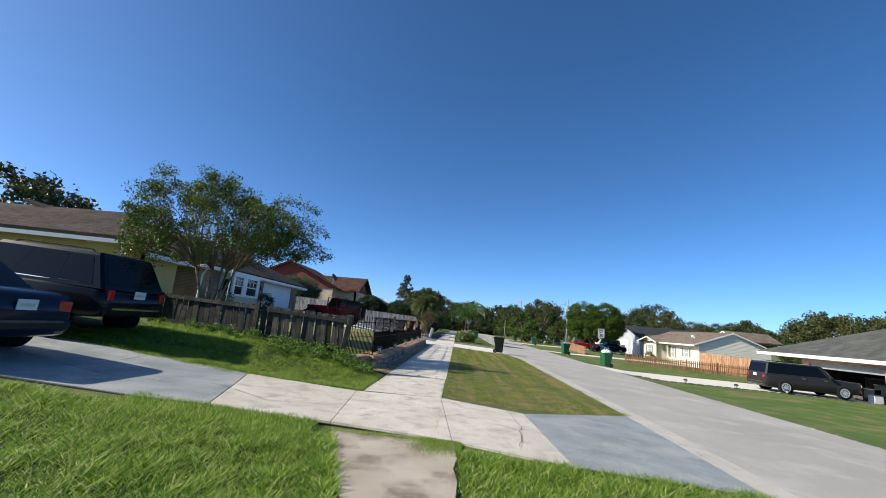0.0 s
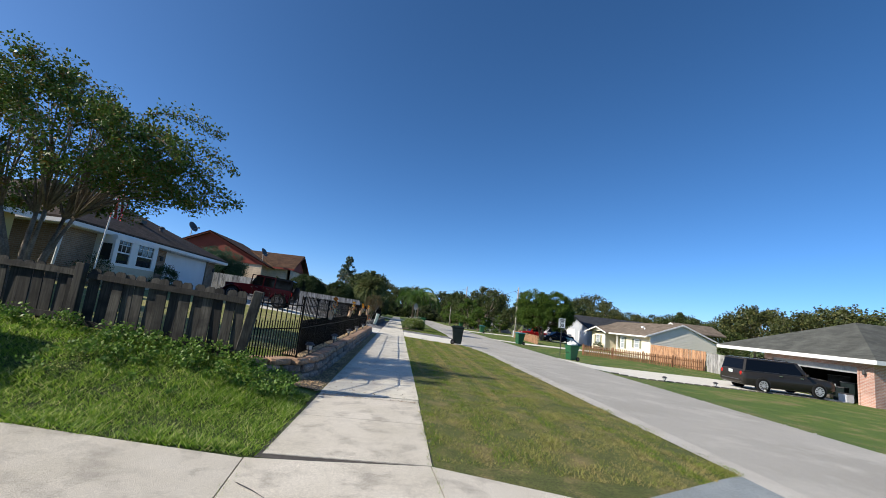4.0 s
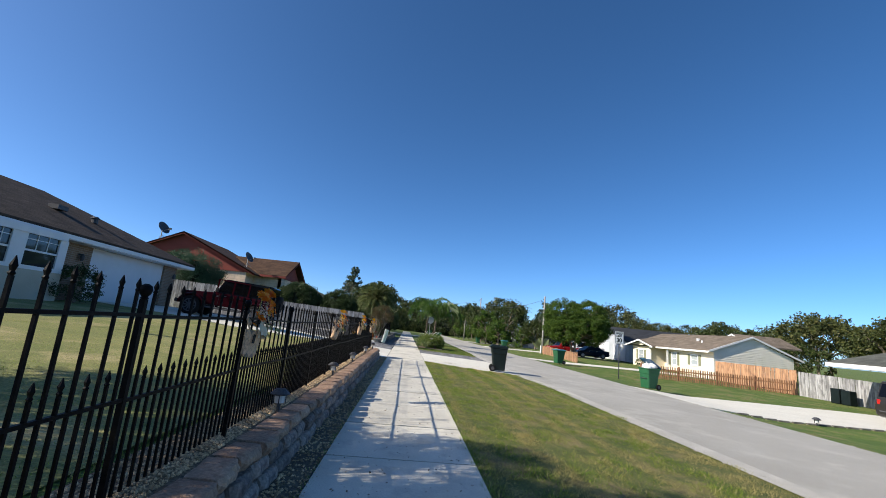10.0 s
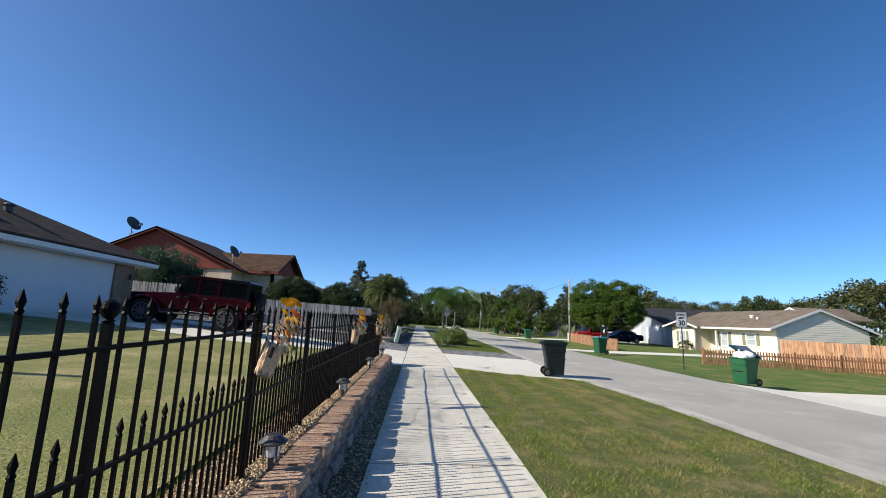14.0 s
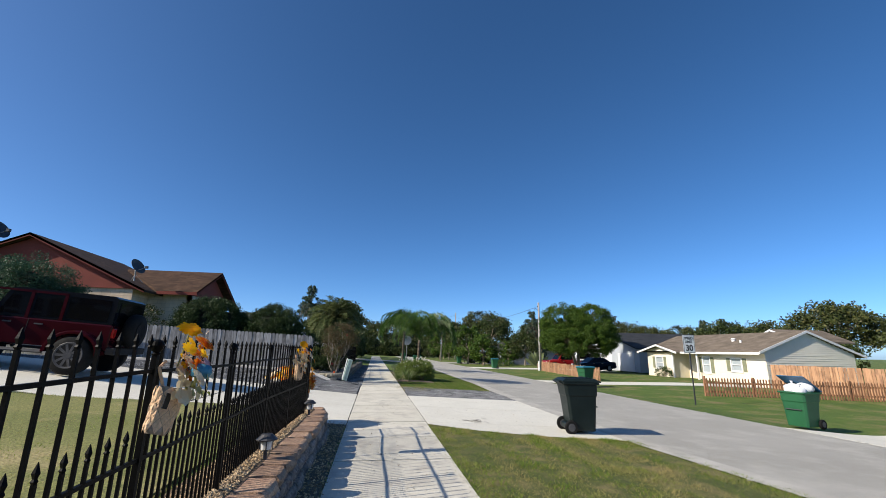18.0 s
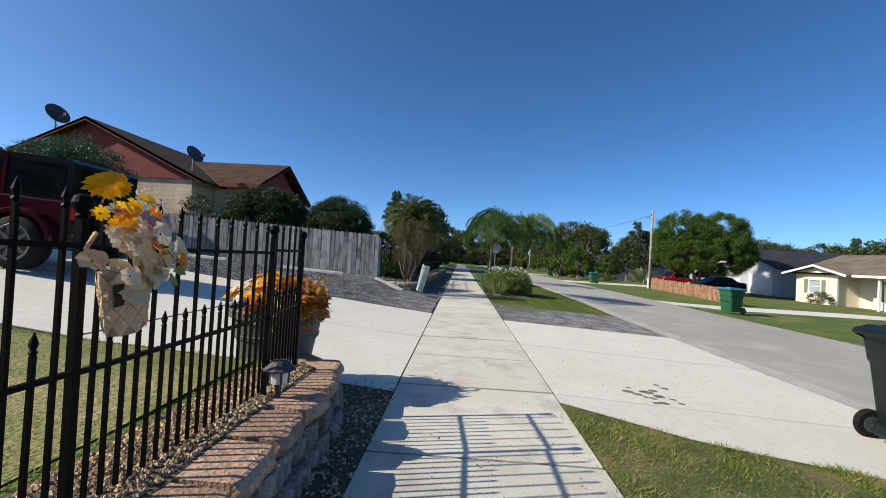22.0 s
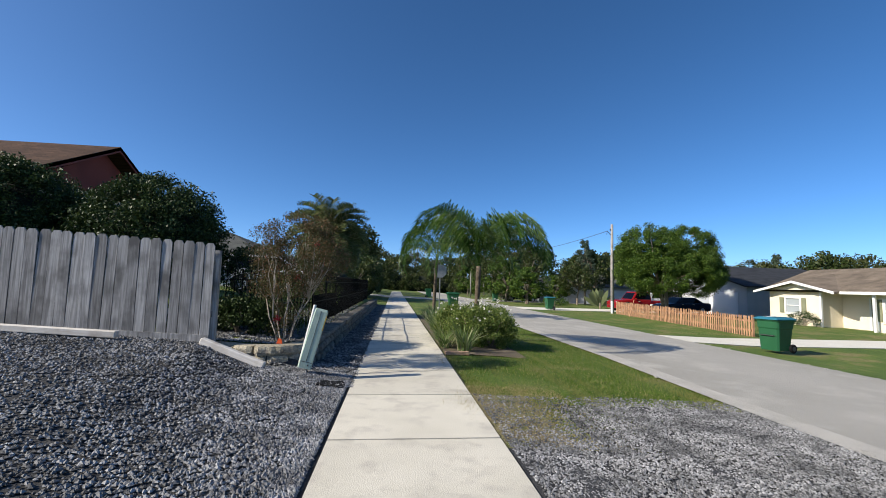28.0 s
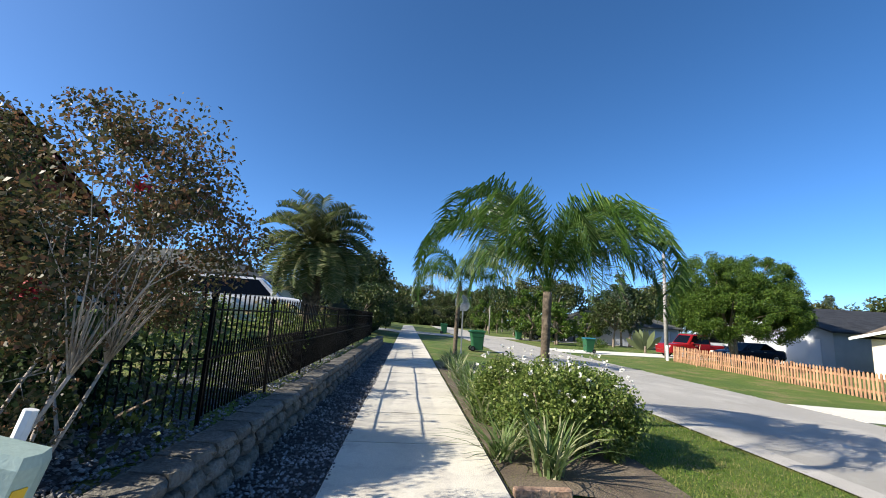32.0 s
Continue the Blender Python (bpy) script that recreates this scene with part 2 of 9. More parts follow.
M["blade_dry"] = leaf_mat("dry_grass_blade", (0.10, 0.20, 0.018), (0.27, 0.33, 0.05), (0.48, 0.40, 0.18), 0.45, 0.6, (0.46, 0.37, 0.15))
M["blade_short"] = leaf_mat("short_turf_blade", (0.06, 0.125, 0.014), (0.15, 0.22, 0.03), (0.34, 0.31, 0.13), 0.35, 0.6, (0.24, 0.24, 0.075))
M["blade_straw"] = leaf_mat("straw_blade", (0.30, 0.24, 0.10), (0.50, 0.42, 0.22), (0.16, 0.22, 0.04), 0.3, 0.7)
M["road"] = mat("asphalt_pale", (0.41, 0.388, 0.335), (0.47, 0.446, 0.39), 0.35, 0.9, 0.5, fine=130, c3=(0.54, 0.515, 0.45), spots=0.8, amount=0.4)
M["walk"] = mat("concrete_walk", (0.60, 0.565, 0.465), (0.68, 0.64, 0.535), 1.3, 0.88, 0.25, fine=100, c3=(0.49, 0.455, 0.385), spots=2.4, amount=0.2, obrand=0.06)
M["walk_old"] = mat("concrete_old", (0.56, 0.515, 0.42), (0.66, 0.61, 0.515), 1.2, 0.9, 0.25, fine=140, c3=(0.42, 0.385, 0.32), spots=3.0, amount=0.45, obrand=0.07)
M["drive"] = mat("concrete_drive", (0.68, 0.65, 0.55), (0.73, 0.70, 0.60), 1.3, 0.85, 0.2, fine=150, c3=(0.62, 0.59, 0.51), spots=14, amount=0.14, obrand=0.05)
M["blue_paint"] = mat("painted_concrete", (0.235, 0.265, 0.26), (0.33, 0.355, 0.35), 1.6, 0.7, 0.25, fine=60, c3=(0.40, 0.40, 0.37), spots=1.1, amount=0.3)
M["dirt"] = mat("dirt", (0.13, 0.10, 0.07), (0.20, 0.16, 0.11), 2.0, 0.95, 0.8, fine=50, amount=0.5)
M["mulch"] = mat("bark_mulch", (0.15, 0.10, 0.06), (0.28, 0.195, 0.115), 5.0, 0.95, 1.0, fine=45, c3=(0.09, 0.06, 0.04), spots=9, amount=0.5)
M["shoulder"] = mat("sandy_shoulder", (0.50, 0.47, 0.41), (0.60, 0.57, 0.50), 1.5, 0.95, 0.5, fine=120, c3=(0.44, 0.42, 0.36), spots=1.2, amount=0.35)
M["walk_dirty"] = mat("dirty_concrete", (0.40, 0.335, 0.255), (0.53, 0.46, 0.365), 1.6, 0.92, 0.25, fine=140, c3=(0.22, 0.185, 0.14), spots=1.8, amount=0.6)
M["dry_patch"] = mat("dry_soil", (0.20, 0.16, 0.09), (0.30, 0.25, 0.14), 3.0, 0.95, 0.9, fine=50, c3=(0.14, 0.17, 0.04), spots=2.5, amount=0.55)
M["joint"] = mat("joint_filler", (0.06, 0.055, 0.05), (0.09, 0.08, 0.07), 4, 0.95, 0.4)
M["gravel_bed"] = mat("gravel_bed", (0.035, 0.036, 0.037), (0.065, 0.066, 0.067), 9, 0.9, 1.0, fine=40, amount=0.6)
M["stone_grey"] = mat("gravel_stone", (0.11, 0.112, 0.114), (0.29, 0.292, 0.294), 3, 0.75, 0.3, island=0.65, spec=0.4)
M["stone_tan"] = mat("pebble", (0.40, 0.27, 0.14), (0.58, 0.42, 0.24), 3, 0.75, 0.3, island=0.6)
M["block"] = mat("wall_block", (0.25, 0.20, 0.165), (0.38, 0.31, 0.255), 5, 0.92, 1.0, fine=35, c3=(0.16, 0.13, 0.12), spots=6, amount=0.4, obrand=0.3)
M["cap"] = mat("wall_cap", (0.35, 0.215, 0.14), (0.46, 0.31, 0.205), 5, 0.92, 0.8, fine=40, amount=0.35, obrand=0.25)
M["rock_pale"] = mat("pale_split_rock", (0.36, 0.32, 0.235), (0.52, 0.47, 0.36), 7, 0.95, 1.0, fine=40, c3=(0.26, 0.23, 0.19), spots=7, amount=0.4, obrand=0.2)
M["block_grey"] = mat("grey_wall_block", (0.12, 0.11, 0.09), (0.22, 0.205, 0.168), 5, 0.92, 1.0, fine=35, c3=(0.22, 0.20, 0.17), spots=6, amount=0.35, obrand=0.2)
M["iron"] = mat("black_iron", (0.0035, 0.0035, 0.0037), (0.006, 0.006, 0.0062), 6, 0.5, 0.1, fine=120, metal=0.0, spec=0.07)
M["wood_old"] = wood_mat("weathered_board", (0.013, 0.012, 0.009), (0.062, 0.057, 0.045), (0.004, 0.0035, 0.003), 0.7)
M["wood_grey"] = wood_mat("grey_fence_board", (0.17, 0.168, 0.165), (0.44, 0.435, 0.425), (0.11, 0.108, 0.105), 0.25)
M["wood_tan"] = wood_mat("tan_fence_board", (0.36, 0.19, 0.10), (0.50, 0.29, 0.16), (0.24, 0.13, 0.075), 0.18)
M["wood_red"] = wood_mat("picket_board", (0.28, 0.13, 0.065), (0.40, 0.20, 0.10), (0.16, 0.08, 0.045), 0.2)
M["wood_pale"] = wood_mat("pale_timber", (0.58, 0.55, 0.50), (0.72, 0.69, 0.64), (0.40, 0.36, 0.31), 0.15, axis=0)
M["bark"] = mat("bark", (0.22, 0.17, 0.12), (0.34, 0.28, 0.21), 6, 0.95, 1.0, fine=30, amount=0.5)
M["bark_crape"] = mat("crape_bark", (0.15, 0.12, 0.09), (0.25, 0.205, 0.16), 5, 0.9, 0.6, fine=30, amount=0.4)
M["bark_pale"] = mat("pale_bark", (0.34, 0.30, 0.25), (0.46, 0.42, 0.36), 5, 0.9, 0.6, fine=30, amount=0.4)
M["palm_bark"] = mat("palm_bark", (0.09, 0.068, 0.045), (0.19, 0.15, 0.105), 8, 0.95, 1.0, fine=20, amount=0.5)
M["white"] = mat("white_paint", (0.78, 0.78, 0.76), (0.74, 0.74, 0.72), 2, 0.55, 0.05, amount=0.05)
M["white_door"] = mat("white_garage_door", (0.70, 0.71, 0.72), (0.66, 0.67, 0.68), 1.5, 0.5, 0.05, amount=0.05)
M["yellow_wall"] = mat("yellow_stucco", (0.52, 0.42, 0.17), (0.58, 0.47, 0.2), 1.5, 0.9, 0.4, fine=80, amount=0.12)
M["cream_wall"] = mat("cream_siding", (0.80, 0.71, 0.55), (0.84, 0.75, 0.59), 1.2, 0.7, 0.1, amount=0.07)
M["cream_gable"] = mat("grey_cream_siding", (0.82, 0.77, 0.64), (0.86, 0.81, 0.68), 1.2, 0.7, 0.1, amount=0.07)
M["red_siding"] = mat("red_siding", (0.22, 0.045, 0.03), (0.28, 0.06, 0.04), 1.0, 0.8, 0.2, amount=0.15)
M["grey_wall"] = mat("grey_blue_stucco", (0.38, 0.41, 0.44), (0.44, 0.47, 0.50), 1.2, 0.85, 0.3, amount=0.1)
M["block_cream"] = course_mat("cream_block", (0.68, 0.53, 0.39), (0.72, 0.57, 0.42), (0.57, 0.45, 0.33), 0.4, 0.2, 0.012, "xy", bump=0.3)
M["brick_tan"] = course_mat("tan_brick", (0.21, 0.14, 0.09), (0.28, 0.185, 0.12), (0.30, 0.26, 0.21), 0.21, 0.075, 0.01, "xy")
M["brick_pink"] = course_mat("pink_brick", (0.42, 0.215, 0.165), (0.50, 0.285, 0.22), (0.54, 0.47, 0.42), 0.21, 0.075, 0.01, "xy")
M["shingle_brown"] = course_mat("brown_shingle", (0.062, 0.036, 0.022), (0.10, 0.058, 0.036), (0.035, 0.02, 0.013), 0.3, 0.075, 0.006, "xy")
M["shingle_dark"] = course_mat("dark_shingle", (0.045, 0.034, 0.026), (0.075, 0.058, 0.045), (0.028, 0.022, 0.017), 0.3, 0.07, 0.006, "xy")
M["shingle_tan"] = course_mat("tan_shingle", (0.165, 0.135, 0.10), (0.21, 0.17, 0.13), (0.12, 0.095, 0.075), 0.3, 0.07, 0.006, "xy")
M["shingle_grey"] = course_mat("grey_shingle", (0.085, 0.088, 0.078), (0.11, 0.114, 0.10), (0.066, 0.068, 0.06), 0.3, 0.07, 0.006, "xy")
M["shingle_black"] = course_mat("charcoal_shingle", (0.035, 0.038, 0.042), (0.055, 0.058, 0.062), (0.025, 0.025, 0.028), 0.3, 0.07, 0.006, "xy")
M["glass"] = glass_mat("window_glass")
M["glass_blind"] = glass_mat("window_glass_with_blind", (0.36, 0.40, 0.42), 0.08, 0.5)
M["car_glass"] = glass_mat("car_glass", (0.004, 0.004, 0.005), 0.05, 0.2)
M["dark"] = mat("dark_interior", (0.018, 0.017, 0.016), (0.03, 0.028, 0.026), 3, 0.9, 0.1)
M["rubber"] = mat("tyre_rubber", (0.009, 0.009, 0.009), (0.014, 0.014, 0.014), 8, 0.8, 0.3, spec=0.15)
M["alloy"] = mat("wheel_alloy", (0.62, 0.62, 0.63), (0.55, 0.55, 0.56), 6, 0.35, 0.02, metal=0.3, amount=0.05)
M["chrome"] = mat("chrome", (0.7, 0.7, 0.7), (0.65, 0.65, 0.65), 6, 0.15, 0.0, metal=1.0, amount=0.02)
M["dark_metal"] = mat("dark_metal", (0.05, 0.05, 0.055), (0.075, 0.075, 0.08), 6, 0.5, 0.1)
M["grey_metal"] = mat("grey_metal", (0.33, 0.34, 0.34), (0.42, 0.43, 0.43), 5, 0.5, 0.1, metal=0.3)
M["lamp_red"] = mat("tail_lamp_red", (0.45, 0.015, 0.012), (0.38, 0.012, 0.01), 8, 0.15, 0.0, coat=0.6, amount=0.05)
M["lamp_clear"] = mat("lamp_clear", (0.7, 0.7, 0.68), (0.6, 0.6, 0.58), 8, 0.12, 0.0, coat=0.6, amount=0.05)
M["plate"] = mat("licence_plate", (0.66, 0.68, 0.68), (0.58, 0.62, 0.62), 14, 0.45, 0.05, amount=0.1)


def paint(name, c, flake=0.0):
    return mat(name, c, tuple(v * 0.92 for v in c), 1.5, 0.14, 0.0, metal=flake, amount=0.03, coat=0.0, spec=0.2)


M["paint_black"] = paint("black_car_paint", (0.008, 0.009, 0.012))
M["paint_navy"] = paint("navy_car_paint", (0.010, 0.018, 0.035))
M["paint_graphite"] = paint("graphite_car_paint", (0.036, 0.033, 0.03), 0.2)
M["paint_maroon"] = paint("maroon_car_paint", (0.036, 0.004, 0.007))
M["paint_red"] = paint("red_car_paint", (0.22, 0.01, 0.012))
M["paint_white"] = paint("white_car_paint", (0.72, 0.73, 0.74))
M["bin_green"] = mat("green_bin_plastic", (0.015, 0.09, 0.036), (0.019, 0.105, 0.042), 3, 0.5, 0.08, amount=0.1)
M["bin_black"] = mat("charcoal_bin_plastic", (0.007, 0.013, 0.013), (0.011, 0.018, 0.018), 3, 0.45, 0.1, amount=0.15, spec=0.2)
M["bin_lid_blue"] = mat("teal_bin_lid", (0.03, 0.17, 0.24), (0.035, 0.19, 0.26), 3, 0.45, 0.05, amount=0.1)
M["bag_white"] = mat("white_plastic_bag", (0.72, 0.73, 0.75), (0.62, 0.64, 0.68), 6, 0.35, 0.6, fine=14, amount=0.1)
M["sign_white"] = mat("sign_sheet", (0.78, 0.79, 0.78), (0.74, 0.75, 0.74), 3, 0.4, 0.0, amount=0.03)
M["sign_ink"] = mat("sign_ink", (0.012, 0.012, 0.013), (0.015, 0.015, 0.015), 3, 0.5, 0.0, amount=0.03)
M["utility_green"] = mat("pale_green_cabinet", (0.36, 0.47, 0.40), (0.42, 0.53, 0.45), 2.5, 0.55, 0.1, c3=(0.30, 0.40, 0.34), spots=4, amount=0.1)
M["pole_wood"] = wood_mat("utility_pole_wood", (0.26, 0.245, 0.225), (0.38, 0.365, 0.34), (0.18, 0.165, 0.15), 0.1)
M["leaf_crape"] = leaf_mat("crape_leaf", (0.045, 0.09, 0.014), (0.12, 0.18, 0.034), (0.18, 0.12, 0.035), 0.2)
M["leaf_litter"] = leaf_mat("dry_leaf_litter", (0.10, 0.075, 0.045), (0.26, 0.19, 0.115), (0.36, 0.27, 0.16), 0.15)
M["leaf_autumn"] = leaf_mat("autumn_leaf", (0.05, 0.07, 0.024), (0.13, 0.095, 0.045), (0.21, 0.11, 0.06), 0.3)
M["leaf_hedge"] = leaf_mat("hedge_leaf", (0.014, 0.03, 0.008), (0.042, 0.07, 0.018), (0.085, 0.12, 0.038), 0.12, 0.5)
M["leaf_round"] = leaf_mat("round_tree_leaf", (0.026, 0.06, 0.009), (0.08, 0.14, 0.018), (0.15, 0.21, 0.032), 0.2)
M["leaf_wood"] = leaf_mat("woodland_leaf", (0.026, 0.045, 0.011), (0.06, 0.082, 0.022), (0.10, 0.10, 0.036), 0.12)
M["leaf_olive"] = leaf_mat("olive_leaf", (0.034, 0.048, 0.015), (0.08, 0.092, 0.027), (0.12, 0.115, 0.04), 0.12)
M["leaf_blue"] = leaf_mat("conifer_leaf", (0.045, 0.075, 0.045), (0.085, 0.12, 0.075), (0.14, 0.17, 0.11), 0.2)
M["leaf_juniper"] = leaf_mat("juniper_leaf", (0.03, 0.07, 0.035), (0.07, 0.135, 0.07), None, 0.2)
M["frond"] = leaf_mat("palm_frond", (0.035, 0.085, 0.014), (0.09, 0.17, 0.032), (0.20, 0.28, 0.075), 0.4, 0.3)
M["frond_pindo"] = leaf_mat("pindo_green_frond", (0.055, 0.085, 0.025), (0.16, 0.19, 0.075), (0.30, 0.27, 0.14), 0.4, 0.4)
M["frond_grey"] = leaf_mat("pindo_frond", (0.09, 0.125, 0.05), (0.24, 0.275, 0.13), (0.36, 0.33, 0.20), 0.35, 0.45)
M["lily"] = leaf_mat("lily_blade", (0.07, 0.13, 0.03), (0.20, 0.27, 0.10), (0.45, 0.44, 0.26), 0.35, 0.4)
M["leaf_bed"] = leaf_mat("bed_shrub_leaf", (0.07, 0.12, 0.025), (0.19, 0.25, 0.055), (0.34, 0.38, 0.13), 0.35, 0.4)
M["bay_base"] = mat("beige_stucco", (0.47, 0.43, 0.33), (0.53, 0.48, 0.37), 1.5, 0.9, 0.3, fine=80, amount=0.15)
M["weed"] = leaf_mat("weed_leaf", (0.07, 0.15, 0.022), (0.14, 0.24, 0.04), (0.22, 0.29, 0.08), 0.3)
M["petal_white"] = leaf_mat("white_petal", (0.72, 0.71, 0.62), (0.82, 0.80, 0.74), None, 0.2)
M["petal_warm"] = leaf_mat("autumn_petal", (0.82, 0.34, 0.012), (0.75, 0.13, 0.010), (0.82, 0.55, 0.16), 0.5)
M["petal_yellow"] = leaf_mat("yellow_petal", (0.88, 0.56, 0.012), (0.88, 0.45, 0.008), None, 0.5)
M["petal_cream"] = leaf_mat("cream_petal", (0.66, 0.55, 0.36), (0.76, 0.66, 0.47), None, 0.25)
M["burlap"] = mat("cream_burlap", (0.70, 0.45, 0.26), (0.78, 0.53, 0.33), 8, 0.95, 0.6, fine=90, amount=0.2)
M["pot"] = mat("grey_planter", (0.085, 0.085, 0.08), (0.12, 0.12, 0.115), 4, 0.6, 0.2, c3=(0.15, 0.15, 0.14), spots=6, amount=0.2)
M["flag"] = mat("flag_red", (0.5, 0.02, 0.03), (0.45, 0.02, 0.03), 4, 0.8, 0.1, amount=0.05)
M["flag_blue"] = mat("flag_blue", (0.02, 0.03, 0.15), (0.02, 0.03, 0.13), 4, 0.8, 0.1, amount=0.05)
M["orange"] = mat("orange_marker", (0.85, 0.12, 0.02), (0.8, 0.1, 0.02), 4, 0.6, 0.0, amount=0.05)
M["bag_base"] = mat("woven_bag_shade", (0.30, 0.24, 0.18), (0.36, 0.29, 0.22), 8, 0.95, 0.3, amount=0.2)
M["petal_maple"] = leaf_mat("maple_cloth_leaf", (0.55, 0.10, 0.015), (0.62, 0.30, 0.04), (0.60, 0.42, 0.14), 0.25)
# near-black green that stands in for the shade deep inside the bushes
M["core_shade"] = mat("shade_core", (0.010, 0.016, 0.006), (0.02, 0.028, 0.010), 5, 0.95, 0.6, amount=0.5)
M["stain"] = mat("oil_stain", (0.20, 0.17, 0.13), (0.30, 0.26, 0.20), 9, 0.7, 0.1, amount=0.3)


# ---- small tools ----
def part(name, bm, material, parent=None, label="", smooth=False):
    me = bpy.data.meshes.new(name)
    bm.to_mesh(me)
    bm.free()
    me.materials.append(material)
    if smooth:
        me.shade_smooth()
    ob = new(name, me)
    ob.parent = parent
    return tagged(ob, label)


def mesh_of(name, verts, faces, material, smooth=False):
    me = bpy.data.meshes.new(name)
    me.from_pydata([tuple(v) for v in verts], [], [tuple(f) for f in faces])
    me.materials.append(material)
    if smooth:
        me.shade_smooth()
    return me


def piece(name, me, parent, m=None):
    ob = new(name, me)
    ob.parent = parent
    if m is not None:
        ob.matrix_basis = m
    return ob


def thing(name, m, label, category, group="", kind=""):
    ob = new(name)
    ob.matrix_basis = m
    ob.empty_display_size = 0.2
    return tagged(ob, label, category, group, kind)


def structure(name, bm, material, label, category="", smooth=False):
    return tagged(part(name, bm, material, smooth=smooth), label, category or name.split("_")[0], "", "structure")


def box(bm, x0, x1, y0, y1, z0, z1, m=None, bevel=0.0):
    vs = [bm.verts.new((x, y, z)) for x in (x0, x1) for y in (y0, y1) for z in (z0, z1)]
    fs = [bm.faces.new([vs[i] for i in q]) for q in ((0, 1, 3, 2), (4, 6, 7, 5), (0, 4, 5, 1), (2, 3, 7, 6), (0, 2, 6, 4), (1, 5, 7, 3))]
    if bevel:
        es = {e for f in fs for e in f.edges}
        r = bmesh.ops.bevel(bm, geom=list(es), offset=bevel, segments=1, affect="EDGES")
        vs = list({v for f in r["faces"] for v in f.verts} | {v for v in vs if v.is_valid})
    if m is not None:
        for v in vs:
            v.co = m @ v.co
    return vs


def boxed(*a, **k):
    bm = bmesh.new()
    box(bm, *a, **k)
    return bm


def prism(bm, poly, axis, lo, hi):
    """Polygon in the two other axes (in order), pushed along an axis from lo to hi."""
    def put(p, d):
        q = list(p)
        q.insert("xyz".index(axis), d)
        return bm.verts.new(q)
    a, b = [put(p, lo) for p in poly], [put(p, hi) for p in poly]
    n = len(poly)
    bm.faces.new(a)
    bm.faces.new(b[::-1])
    for i in range(n):
        bm.faces.new((a[i], b[i], b[(i + 1) % n], a[(i + 1) % n]))
    bmesh.ops.recalc_face_normals(bm, faces=bm.faces)


def tube(bm, pts, radii, n=8, cap=True):
    """A round limb through points."""
    rings = []
    pts = [Vector(p) for p in pts]
    for i, p in enumerate(pts):
        d = (pts[min(i + 1, len(pts) - 1)] - pts[max(i - 1, 0)]).normalized()
        u = d.orthogonal().normalized() if abs(d.z) < 0.95 else Vector((1, 0, 0)).cross(d).normalized()
        w = d.cross(u)
        r = radii[i] if isinstance(radii, (list, tuple)) else radii
        rings.append([bm.verts.new(p + r * (math.cos(2 * math.pi * k / n) * u + math.sin(2 * math.pi * k / n) * w)) for k in range(n)])
    for a, b in zip(rings, rings[1:]):
        for k in range(n):
            bm.faces.new((a[k], a[(k + 1) % n], b[(k + 1) % n], b[k]))
    if cap:
        bm.faces.new(rings[0][::-1])
        bm.faces.new(rings[-1])


def tubed(pts, radii, n=8):
    bm = bmesh.new()
    tube(bm, pts, radii, n)
    return bm


def lathe(bm, prof, n=16, centre=(0, 0, 0)):
    """Profile of (radius, height) turned round the upright axis."""
    c = Vector(centre)
    rings = [[bm.verts.new(c + Vector((r * math.cos(2 * math.pi * k / n), r * math.sin(2 * math.pi * k / n), z))) for k in range(n)] for r, z in prof]
    for a, b in zip(rings, rings[1:]):
        for k in range(n):
            bm.faces.new((a[k], a[(k + 1) % n], b[(k + 1) % n], b[k]))
    bm.faces.new(rings[0][::-1])
    bm.faces.new(rings[-1])


def lathed(prof, n=16, centre=(0, 0, 0)):
    bm = bmesh.new()
    lathe(bm, prof, n, centre)
    return bm


def loft(bm, rings):
    vs = [[bm.verts.new(p) for p in r] for r in rings]
    n = len(vs[0])
    for a, b in zip(vs, vs[1:]):
        for k in range(n):
            bm.faces.new((a[k], a[(k + 1) % n], b[(k + 1) % n], b[k]))
    bm.faces.new(vs[0][::-1])
    bm.faces.new(vs[-1])
    bmesh.ops.recalc_face_normals(bm, faces=bm.faces)


